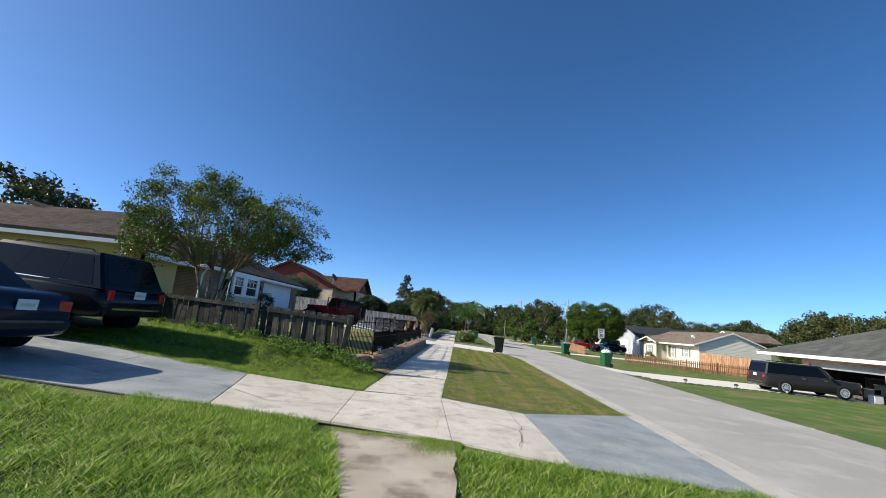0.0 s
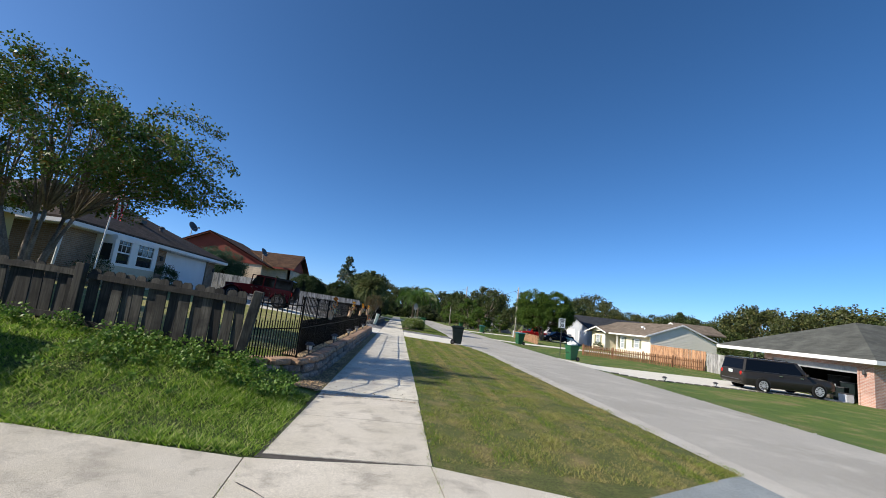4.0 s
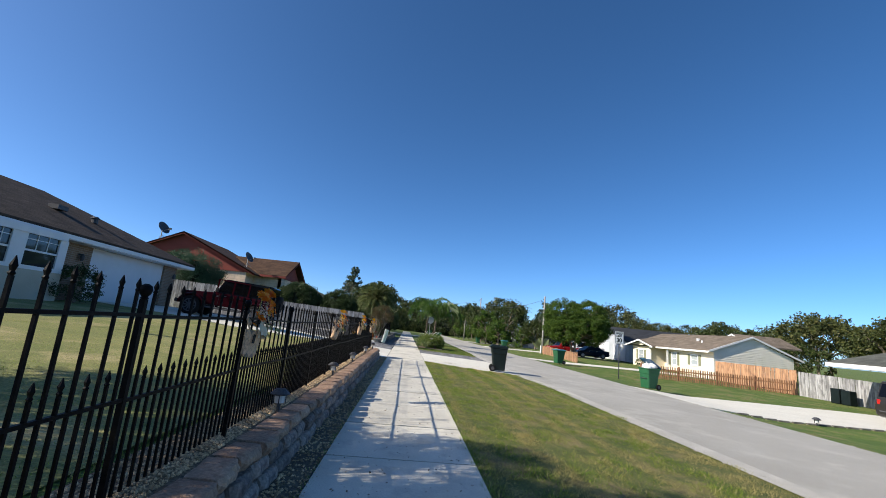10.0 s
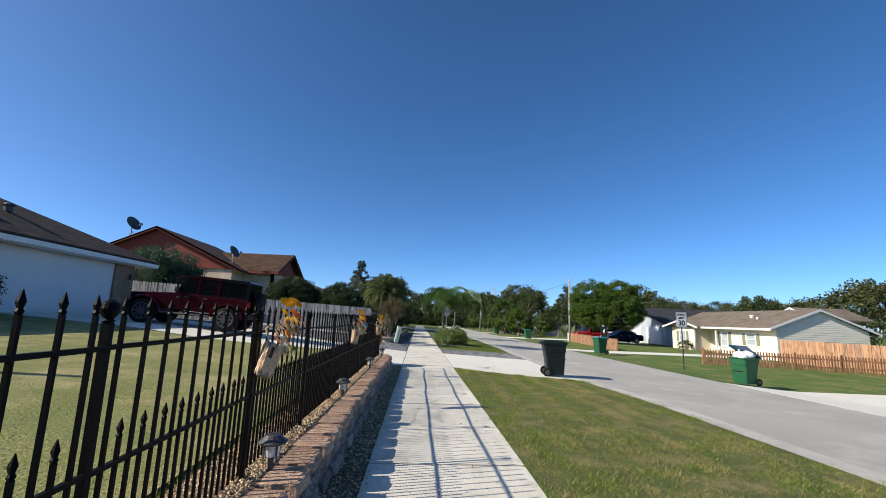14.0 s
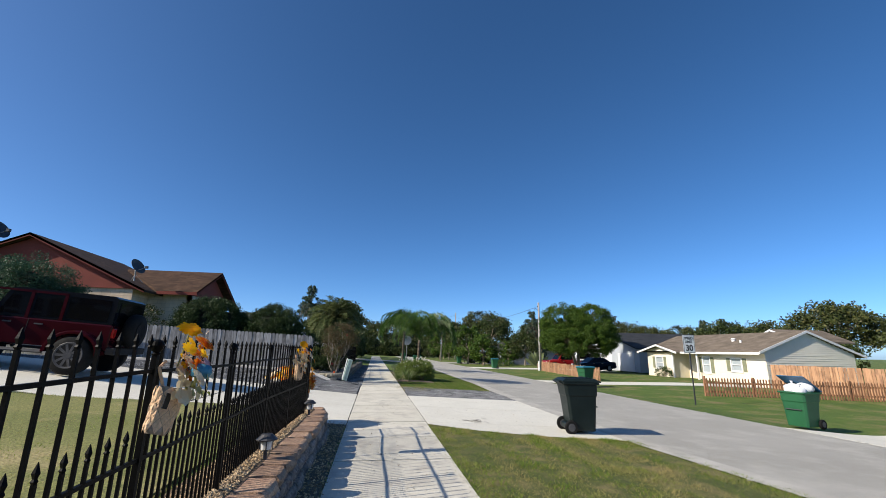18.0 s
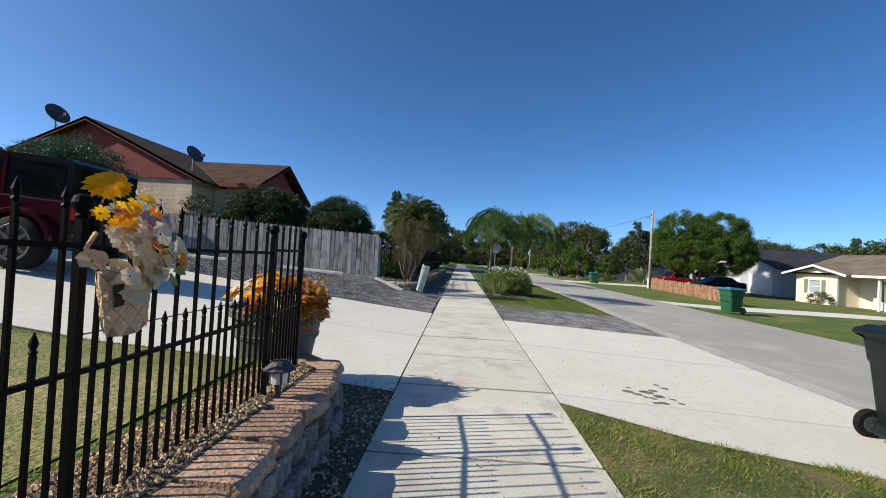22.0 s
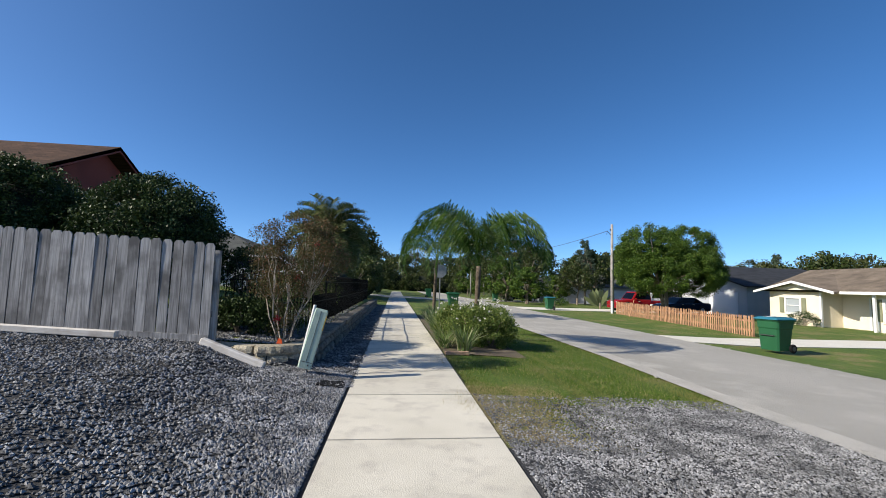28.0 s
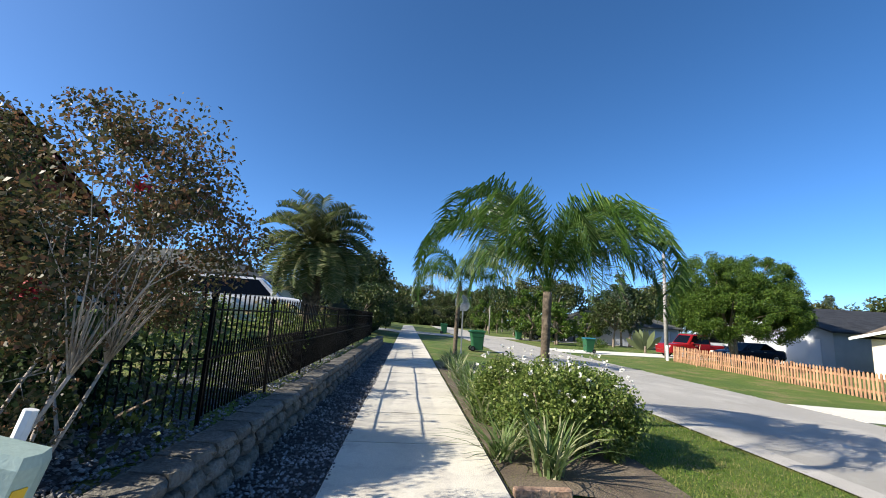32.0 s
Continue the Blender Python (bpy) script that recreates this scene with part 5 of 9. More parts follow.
# ---- fences and garden walls ----
def board_mesh(name, w, h, t, material, top="ear"):
    """One fence board, standing on its base, with clipped, pointed or square head."""
    if top == "ear":
        prof = [(-w / 2, 0), (w / 2, 0), (w / 2, h - w * 0.25), (w * 0.28, h), (-w * 0.28, h), (-w / 2, h - w * 0.25)]
    elif top == "point":
        prof = [(-w / 2, 0), (w / 2, 0), (w / 2, h - w * 0.8), (0, h), (-w / 2, h - w * 0.8)]
    else:
        prof = [(-w / 2, 0), (w / 2, 0), (w / 2, h), (-w / 2, h)]
    n = len(prof)
    V = [(x, -t / 2, z) for x, z in prof] + [(x, t / 2, z) for x, z in prof]
    F = [tuple(range(n)), tuple(range(2 * n - 1, n - 1, -1))] + [(i + n, (i + 1) % n + n, (i + 1) % n, i) for i in range(n)]
    return mesh_of(name, V, F, material)


def board_fence(name, label, p0, p1, base, tops, w, gap, t, material, head="ear", wobble=1.0, seed=1, group="", post_every=2.4, post_h=0.05, rails=(0.25, 0.85), rail_side=1, posts=True, stagger=0.0):
    """Boards from p0 to p1; base and tops give the height at a share of the way."""
    r = random.Random(seed)
    p0, p1 = Vector((*p0, 0)), Vector((*p1, 0))
    d = p1 - p0
    L = d.length
    a = math.atan2(d.y, d.x)
    f = thing(name, Matrix(), label, "fence", group)
    kinds = [board_mesh("fence_board", w * s, 1.0, t, material, head) for s in (0.92, 0.97, 1.0, 1.03)]
    n = int(L / (w + gap))
    for k in range(n):
        s = (k + 0.5) / n
        p = p0 + d * s
        z0 = base(s) + 0.02 * r.random() * wobble
        h = tops(s) - z0 + r.uniform(-0.02, 0.02) * wobble
        p = p + Vector((-d.y, d.x, 0)).normalized() * (stagger * (k % 2))
        piece("board", r.choice(kinds), f, Matrix.Translation((p.x, p.y, z0)) @ Matrix.Rotation(a, 4, "Z") @ Matrix.Rotation(r.uniform(-0.03, 0.03) * wobble, 4, "Y")
              @ Matrix.Rotation(r.uniform(-0.03, 0.03) * wobble, 4, "X") @ Matrix.Diagonal((1, 1, h, 1)))
    side = Vector((-d.y, d.x, 0)).normalized() * rail_side
    for q in rails:
        o = side * (t / 2 + 0.022)
        zz = lambda s: base(s) + (tops(s) - base(s)) * q
        A, B = p0 + o + Vector((0, 0, zz(0))), p1 + o + Vector((0, 0, zz(1)))
        board(f, A, B, 0.085, 0.038, material, "rail")
    if posts:
        m = max(1, round(L / post_every))
        for k in range(m + 1):
            s = k / m
            p = p0 + d * s + side * (t / 2 + 0.09)
            bm = boxed(-0.045, 0.045, -0.045, 0.045, base(s) - 0.1, tops(s) + post_h, Matrix.Translation((p.x, p.y, 0)) @ Matrix.Rotation(a, 4, "Z"))
            part("post", bm, material, f)
    return f


def line(a, b):
    return lambda s: a + (b - a) * s


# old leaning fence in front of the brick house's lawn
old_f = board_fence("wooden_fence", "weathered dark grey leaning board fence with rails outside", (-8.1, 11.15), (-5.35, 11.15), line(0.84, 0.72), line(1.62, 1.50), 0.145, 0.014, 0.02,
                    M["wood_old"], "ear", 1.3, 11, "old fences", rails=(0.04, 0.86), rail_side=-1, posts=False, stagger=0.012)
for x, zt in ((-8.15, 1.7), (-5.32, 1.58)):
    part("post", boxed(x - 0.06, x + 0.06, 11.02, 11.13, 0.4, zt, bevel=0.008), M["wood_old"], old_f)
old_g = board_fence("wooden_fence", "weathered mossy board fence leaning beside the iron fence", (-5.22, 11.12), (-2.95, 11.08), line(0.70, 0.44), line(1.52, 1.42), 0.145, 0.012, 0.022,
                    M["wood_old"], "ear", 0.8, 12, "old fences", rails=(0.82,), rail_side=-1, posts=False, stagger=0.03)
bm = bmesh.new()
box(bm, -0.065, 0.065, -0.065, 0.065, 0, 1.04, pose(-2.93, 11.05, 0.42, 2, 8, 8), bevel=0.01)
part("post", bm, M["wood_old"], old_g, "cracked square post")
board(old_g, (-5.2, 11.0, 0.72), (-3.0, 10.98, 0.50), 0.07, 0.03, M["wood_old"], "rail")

# grey fence by the gravel, taller stretch further left
gf1 = board_fence("wooden_fence", "grey weathered board privacy fence with clipped tops", (-11.5, 38.74), (-3.88, 39.0), line(0.93, 0.565), line(2.29, 1.925), 0.14, 0.006, 0.02,
                  M["wood_grey"], "ear", 0.25, 21, "grey fences", rails=(0.2, 0.8), rail_side=1, post_h=-0.1)
board(gf1, (-11.5, 38.735, 0.76), (-3.89, 38.99, 0.395), 0.18, 0.03, M["wood_grey"], "kick_board")
gf2 = board_fence("wooden_fence", "taller grey weathered board privacy fence", (-17.5, 38.5), (-11.05, 38.35), line(1.0, 0.85), line(2.95, 2.65), 0.14, 0.006, 0.02,
                  M["wood_grey"], "ear", 0.25, 22, "grey fences", rails=(0.2, 0.8), rail_side=1, post_h=-0.1)
tb = thing("landscape_timber", pose(-5.9, 38.6, gz(-5.9, 38.6) + 0.03, 0, 3, 0.5), "pale weathered timber lying along the fence foot", "timber", "timbers")
part("timber", boxed(-1.0, 1.0, -0.05, 0.05, 0, 0.09, bevel=0.01), M["wood_pale"], tb)
tb = thing("landscape_timber", pose(-9.8, 38.4, gz(-9.8, 38.4) + 0.02, 0, 3, 0), "pale weathered timber lying along the fence foot", "timber", "timbers")
part("timber", boxed(-1.2, 1.2, -0.05, 0.05, 0, 0.09, bevel=0.01), M["wood_pale"], tb)
tb = thing("landscape_timber", pose(-3.47, 38.76, 0.31, 0, 20, -5), "pale rough timber edging the planting bed", "timber", "timbers")
part("timber", boxed(-0.48, 0.48, -0.05, 0.05, 0, 0.1, bevel=0.012), M["wood_pale"], tb)

# across the road
pk1 = board_fence("picket_fence", "low reddish-brown picket fence with pointed tops", (15.9, 41.1), (26.4, 39.9), line(-0.72, -0.9), line(0.28, 0.10), 0.085, 0.075, 0.02,
                  M["wood_red"], "point", 0.6, 31, "picket fences", rails=(0.25, 0.7), rail_side=1, post_h=0.06)
tan = board_fence("wooden_fence", "tan board privacy fence beside the cream house", (25.6, 46.6), (26.7, 40.0), line(-0.85, -0.9), line(0.85, 0.82), 0.14, 0.004, 0.02,
                  M["wood_tan"], "square", 0.5, 32, "", rails=(0.2, 0.8), rail_side=1, posts=False)
gr2 = board_fence("wooden_fence", "grey weathered board fence beside the driveway", (26.7, 39.9), (27.2, 33.0), line(-0.9, -0.9), line(0.75, 0.6), 0.14, 0.004, 0.02,
                  M["wood_grey"], "square", 0.5, 33, "grey fences", rails=(0.2, 0.8), rail_side=1, posts=False)
pk2 = board_fence("picket_fence", "orange-tan picket fence along the far lawn", (14.5, 49.6), (15.9, 63.6), line(-0.5, -0.45), line(0.42, 0.5), 0.085, 0.07, 0.02,
                  M["wood_tan"], "point", 0.6, 34, "picket fences", rails=(0.25, 0.7), rail_side=-1, post_h=0.02)
pr = thing("fence_prop", Matrix(), "thin pale board leaning on the picket fence", "board")
part("board", tubed([(14.9, 60.0, -0.45), (15.6, 60.6, 0.75)], 0.025, 5), M["wood_tan"], pr)
bn = thing("bin_pair", pose(26.2, 36.4, -0.9), "two dark storage bins by the grey fence", "bin")
part("bin", boxed(-0.25, 0.25, -0.6, -0.05, 0, 0.85, bevel=0.03), M["bin_black"], bn)
part("bin", boxed(-0.25, 0.25, 0.05, 0.6, 0, 0.9, bevel=0.03), M["bin_black"], bn)


# iron fences
def finial(bm, z, s=1.0):
    """Spear head on a bar."""
    for r0, r1, a, b in ((0.011, 0.018, 0, 0.012), (0.018, 0.011, 0.012, 0.024), (0.011, 0.019, 0.024, 0.05), (0.019, 0.002, 0.05, 0.10)):
        tube(bm, [(0, 0, z + a * s), (0, 0, z + b * s)], [r0 * s, r1 * s], 5)


def iron_meshes(h, mid, post_h):
    out = {}
    for name, top, low in (("picket", h, 0.0), ("short_picket", mid + 0.06, 0.0)):
        bm = bmesh.new()
        box(bm, -0.0065, 0.0065, -0.0065, 0.0065, low, top)
        finial(bm, top, 0.68)
        me = bpy.data.meshes.new(name)
        bm.to_mesh(me)
        bm.free()
        me.materials.append(M["iron"])
        out[name] = me
    bm = bmesh.new()
    box(bm, -0.0135, 0.0135, -0.0135, 0.0135, -0.25, post_h)
    lathe(bm, [(0.014, post_h), (0.021, post_h + 0.006), (0.014, post_h + 0.014), (0.025, post_h + 0.028), (0.031, post_h + 0.048), (0.025, post_h + 0.068), (0.009, post_h + 0.078)], 16)
    me = bpy.data.meshes.new("fence_post")
    bm.to_mesh(me)
    bm.free()
    me.materials.append(M["iron"])
    out["post"] = me
    return out


def iron_fence(label, runs, base, h, mid, spacing, group="iron fences"):
    """Each run is a row of post places; rails, pickets and posts panel by panel, no two panels quite level."""
    f = thing("iron_fence", Matrix(), label, "fence", group)
    ms = iron_meshes(h, mid, h + 0.0)
    r = random.Random(len(runs[0]))
    seen = set()
    for run in runs:
        dz = [0.012 * r.uniform(-1, 1) for _ in run]
        for i, p in enumerate(run):
            if p not in seen:
                seen.add(p)
                q = run[min(i + 1, len(run) - 1)] if i < len(run) - 1 else run[i - 1]
                piece("post", ms["post"], f, Matrix.Translation((*p, base)) @ Matrix.Rotation(math.atan2(q[1] - p[1], q[0] - p[0]), 4, "Z") @ Matrix.Rotation(r.uniform(-0.012, 0.012), 4, "X"))
        for i in range(len(run) - 1):
            a, b = Vector((*run[i], 0)), Vector((*run[i + 1], 0))
            d = b - a
            turn = Matrix.Rotation(math.atan2(d.y, d.x), 4, "Z")
            n = max(1, round(d.length / spacing))
            z0, z1 = dz[i], dz[i + 1]
            for k in range(n):
                for nm, o in (("picket", 0.5), ("short_picket", 1.0)):
                    if o == 1.0 and k == n - 1:
                        continue
                    p = a + d * (k + o) / n
                    piece(nm, ms[nm], f, Matrix.Translation((p.x, p.y, base + 0.03 + z0 + (z1 - z0) * k / n)) @ turn @ Matrix.Rotation(r.uniform(-0.008, 0.008), 4, "Y"))
            for z in (mid, h - 0.09):
                w0, w1 = z0 + 0.006 * r.uniform(-1, 1), z1 + 0.006 * r.uniform(-1, 1)
                board(f, a + Vector((0, 0, base + z + w0)), b + Vector((0, 0, base + z + w1)), 0.017, 0.017, M["iron"], "rail")
    return f


fence_1 = iron_fence("black spear-topped iron fence on the garden wall", [[(-2.86, 11.1), (-2.37, 12.25)] + [(-2.37 - 0.002 * k, y) for k, y in enumerate((13.58, 14.92, 16.27, 17.62, 18.97, 20.28, 21.6, 22.9, 24.13, 25.37, 26.6))] + [(-2.36, 27.87)],
                                                                          [(-2.36, 27.87), (-2.42, 28.52)]], 0.42, 0.96, 0.47, 0.13)
fence_2 = iron_fence("black spear-topped iron fence round the planted garden", [[(-4.9, 39.75), (-3.75, 40.45), (-2.85, 41.2)] + [(-2.85, 41.2 + 1.7 * k) for k in range(1, 11)]], 0.46, 1.02, 0.5, 0.13)


# block walls
def rough_block(l, d, h, seed, material, name="wall_block"):
    """Split-faced block: its front bulges, its arrises are broken and its ends fall back from the joints."""
    r = random.Random(seed)
    bm = bmesh.new()
    nx = 5
    levels = ((0.0, -0.022), (0.3, 0.006), (0.68, 0.008), (0.94, -0.012), (1.0, -0.04))
    j = lambda s: r.uniform(-s, s)
    front = []
    for k, (f, o) in enumerate(levels):
        row = []
        for i in range(nx + 1):
            end = i in (0, nx)
            x = -l / 2 + l * i / nx + (0 if end else j(0.012))
            if end:
                x *= 1 - (0.05 if k in (0, 4) else 0.015)
            row.append(bm.verts.new((x, d / 2 + o + j(0.011) - (0.03 if end else 0), h * f + (j(0.006) if 0 < k < 4 else (-0.004 if end and k == 4 else 0)))))
        front.append(row)
    back = [[bm.verts.new((-l / 2 * 0.97 + l * 0.97 * i / nx, -d / 2, h * k)) for i in range(nx + 1)] for k in (0, 1)]
    top = len(levels) - 1
    for k in range(top):
        for i in range(nx):
            bm.faces.new((front[k][i], front[k + 1][i], front[k + 1][i + 1], front[k][i + 1]))
    for i in range(nx):
        bm.faces.new((front[top][i], back[1][i], back[1][i + 1], front[top][i + 1]))
        bm.faces.new((back[0][i], front[0][i], front[0][i + 1], back[0][i + 1]))
        bm.faces.new((back[1][i], back[0][i], back[0][i + 1], back[1][i + 1]))
    for i in (0, nx):
        bm.faces.new([row[i] for row in front] + [back[1][i], back[0][i]])
    bmesh.ops.recalc_face_normals(bm, faces=bm.faces)
    me = bpy.data.meshes.new(name)
    bm.to_mesh(me)
    bm.free()
    me.materials.append(material)
    return me


def block_wall(label, path, z0, rows, bh, bl, depth, body, cap, batter=0.03, seed=5):
    """Courses of blocks along a path; the outside lies to the left of the way walked."""
    w = thing("garden_wall", Matrix(), label, "wall", "garden walls")
    r = random.Random(seed)
    shapes = [rough_block(bl * s, depth, bh - 0.006, seed + i, body) for i, s in enumerate((0.84, 0.90, 0.93, 0.88, 0.91))]
    caps = [rough_block(bl * s, depth + 0.04, bh * 0.8, seed + 20 + i, cap, "cap_stone") for i, s in enumerate((0.88, 0.92, 0.94))]
    pts = [Vector((*p, 0)) for p in path]
    lens = [(b - a).length for a, b in zip(pts, pts[1:])]
    total = sum(lens)
    for k in range(rows):
        s = bl * (0.5 if k % 2 else 0.05)
        while s < total - bl * 0.3:
            rest, i = s, 0
            while rest > lens[i]:
                rest -= lens[i]
                i += 1
            d = (pts[i + 1] - pts[i]).normalized()
            p = pts[i] + d * rest
            left = Vector((-d.y, d.x, 0))
            p = p - left * (batter * k + r.uniform(-0.01, 0.03))
            last = k == rows - 1
            piece("cap_stone" if last else "block", r.choice(caps if last else shapes), w,
                  Matrix.Translation((p.x, p.y, z0 + k * bh)) @ Matrix.Rotation(math.atan2(d.y, d.x) + r.uniform(-0.06, 0.06), 4, "Z") @ Matrix.Rotation(r.uniform(-0.025, 0.025), 4, "Y") @ Matrix.Rotation(r.uniform(-0.03, 0.03), 4, "X"))
            s += bl
    return w


wall_1 = block_wall("low garden wall of rough brown split-face blocks", [(-2.5, 29.0), (-2.2, 28.75), (-2.1, 28.1), (-2.14, 12.9), (-2.3, 12.35), (-3.1, 11.7)], 0.0, 3, 0.14, 0.40, 0.26, M["block"], M["cap"], 0.025, 5)
wall_2 = block_wall("low garden wall of weathered grey-brown concrete blocks", [(-2.36, 58.5), (-2.54, 39.85), (-2.58, 39.5)], 0.03, 3, 0.147, 0.32, 0.24, M["block_grey"], M["block_grey"], 0.02, 9)
# bed tops behind the walls
bm = bmesh.new()
rows = [[bm.verts.new((x, y, z + 0.008 * noise.noise((x * 6, y * 5, 3.0)))) for x, z in ((-2.68, 0.432), (-2.52, 0.43), (-2.4, 0.422), (-2.27, 0.39), (-2.26, 0.2))] for y in steps(12.35, 28.6, 0.2)]
for a, b in zip(rows, rows[1:]):
    for i in range(4):
        bm.faces.new((a[i], a[i + 1], b[i + 1], b[i]))
structure("mulch_strip", bm, M["mulch"], "strip of bark mulch and soil on the wall top", "soil")
scatter_stones("pebbles", "tan pebble and bark mulch on the wall top", M["stone_tan"], 24000, lambda r: (-2.3 - 0.36 * r.random() ** 1.3, r.uniform(12.3, 28.6)), (0.006, 0.016), 7, 0.0, lambda x, y: float(np.interp(x, (-2.68, -2.4, -2.27), (0.432, 0.422, 0.39))))
# pale blocks turning the corner of the bed: two courses, each block set by its face
corner = thing("garden_wall", Matrix(), "low curved wall end of pale tan split blocks", "wall", "garden walls")
pale = [rough_block(l, 0.25, 0.138, 60 + k, M["rock_pale"]) for k, l in enumerate((0.31, 0.33, 0.30))]
for z, places in ((0.15, ((-3.55, 39.0, -14), (-3.23, 38.94, -3), (-2.89, 38.97, 14), (-2.64, 39.17, 52), (-2.50, 39.45, 70))),
                  (0.292, ((-4.03, 39.25, -20), (-3.73, 39.1, -24), (-3.41, 38.965, -12), (-3.075, 38.93, 4), (-2.765, 39.03, 30), (-2.57, 39.29, 64)))):
    for k, (x, y, turn) in enumerate(places):
        a = radians(turn)
        piece("block", pale[k % 3], corner, Matrix.Translation((x - 0.125 * math.sin(a), y + 0.125 * math.cos(a), z)) @ Matrix.Rotation(a + math.pi, 4, "Z") @ Matrix.Rotation(0.012 * (k % 3 - 1), 4, "Y"))
scatter_stones("gravel", "grey river gravel in the planting bed", M["stone_grey"], 9000, lambda r: (r.uniform(-4.2, -2.62), 39.45 + 12 * r.random() ** 1.6), (0.010, 0.024), 8, 0.0)


# ---- plants ----
def many(name, V, F, material):
    """A big mesh from arrays of corners and quads (or triangles)."""
    me = bpy.data.meshes.new(name)
    V, F = np.asarray(V, dtype=np.float32), np.asarray(F, dtype=np.int32)
    k = F.shape[1]
    me.vertices.add(len(V))
    me.vertices.foreach_set("co", V.ravel())
    me.loops.add(F.size)
    me.loops.foreach_set("vertex_index", F.ravel())
    me.polygons.add(len(F))
    me.polygons.foreach_set("loop_start", np.arange(0, F.size, k, dtype=np.int32))
    me.update(calc_edges=True)
    me.validate()
    me.materials.append(material)
    return me


def leaf_mesh(name, P, size, material, rs, aspect=0.55, flat=0.5):
    """A leaf (folded diamond) at each point; flat: how much the leaves lie level."""
    n = len(P)
    N = rs.normal(size=(n, 3)) * np.array([1, 1, 1 - flat * 0.5]) + np.array([0, 0, flat * 1.4])
    N /= np.linalg.norm(N, axis=1)[:, None] + 1e-9
    A = rs.normal(size=(n, 3))
    A -= N * (A * N).sum(1)[:, None]
    A /= np.linalg.norm(A, axis=1)[:, None] + 1e-9
    B = np.cross(N, A)
    s = (size * rs.uniform(0.6, 1.35, n))[:, None]
    V = np.stack([P - A * s * 0.5, P + B * s * aspect * 0.5 + N * s * 0.08, P + A * s * 0.5, P - B * s * aspect * 0.5 + N * s * 0.08], axis=1).reshape(-1, 3)
    F = np.arange(n * 4).reshape(-1, 4)
    return many(name, V, F, material)


def clumps_in(rs, centre, radii, n, shell=0.5, floor=-1.0):
    """Clump centres in the outer part of an ellipsoid."""
    out = []
    while len(out) < n:
        v = rs.normal(size=3)
        v /= np.linalg.norm(v)
        if v[2] < floor:
            continue
        out.append(np.array(centre) + v * np.array(radii) * rs.uniform(shell, 1.0) ** 0.6)
    return np.array(out)


def leaf_points(rs, C, r, per, squash=0.8):
    P = np.repeat(C, per, axis=0)
    off = rs.normal(size=P.shape)
    off *= (rs.uniform(0, 1, len(P)) ** 0.5 / (np.linalg.norm(off, axis=1) + 1e-9))[:, None]
    rr = np.repeat(r * rs.uniform(0.6, 1.3, len(C)), per)[:, None] if np.isscalar(r) else np.repeat(r, per)[:, None]
    return P + off * rr * np.array([1, 1, squash])


def plant(name, label, base, C, clump_r, per, size, leaf, bark, seed, stems=1, spread=0.2, r0=0.12, limbs=12, category="tree", group="", fork=0.4, aspect=0.55, flat=0.5, at=None):
    """A trunk (or several stems) with limbs that reach into the clumps of leaves C."""
    rs = np.random.RandomState(seed)
    t = thing(name, at or Matrix.Translation(base), label, category, group)
    O = np.array(base)
    bm = bmesh.new()
    low = C[:, 2].min()
    tops = []
    for k in range(stems):
        a = 2 * math.pi * (k + 0.3 * rs.rand()) / stems
        o = np.array([math.cos(a), math.sin(a), 0]) * spread
        z1 = (C[:, 2].mean() - O[2]) * fork
        p1 = o * 2.6 + np.array([0, 0, z1 * 0.55])
        p2 = o * 4.5 + np.array([0.1 * rs.normal(), 0.1 * rs.normal(), z1])
        tube(bm, [o * 0.5 + np.array([0, 0, -0.15]), o, p1, p2], [r0 * 1.3, r0, r0 * 0.75, r0 * 0.6], 7)
        tops.append((p2, r0 * 0.6))
    pick = rs.permutation(len(C))[:limbs]
    for i in pick:
        e = C[i] - O
        p, r = min(tops, key=lambda q: np.linalg.norm(q[0][:2] - e[:2]) + 0.3 * rs.rand())
        m1 = p * 0.6 + e * 0.4 + np.array([0, 0, 0.12 * np.linalg.norm(e - p)]) + rs.normal(size=3) * 0.05
        tube(bm, [p * 0.98, m1, e], [r * 0.75, r * 0.45, r * 0.12], 5)
    part("trunk", bm, bark, t, smooth=True)
    P = leaf_points(rs, C - O, clump_r, per)
    tagged(piece("crown", leaf_mesh("crown", P, size, leaf, rs, aspect, flat), t), kind="stuff")
    return t


# crape myrtle over the old fence
rs = np.random.RandomState(3)
zc = 0.72
C = clumps_in(rs, (-8.3, 13.7, 4.0), (3.3, 2.3, 2.05), 270, 0.3, -0.75)
C = C[(C[:, 2] < 5.85 - (C[:, 0] + 8.4) * 0.58) & (C[:, 2] > np.where(C[:, 0] > -7.3, 3.2, 2.55))]
crape = plant("tree", "spreading crape myrtle with several pale stems and fine green leaves", (-8.2, 13.6, zc), C, 0.38, 215, 0.074, M["leaf_crape"], M["bark_crape"], 4, 6, 0.13, 0.065, 110, fork=0.55)
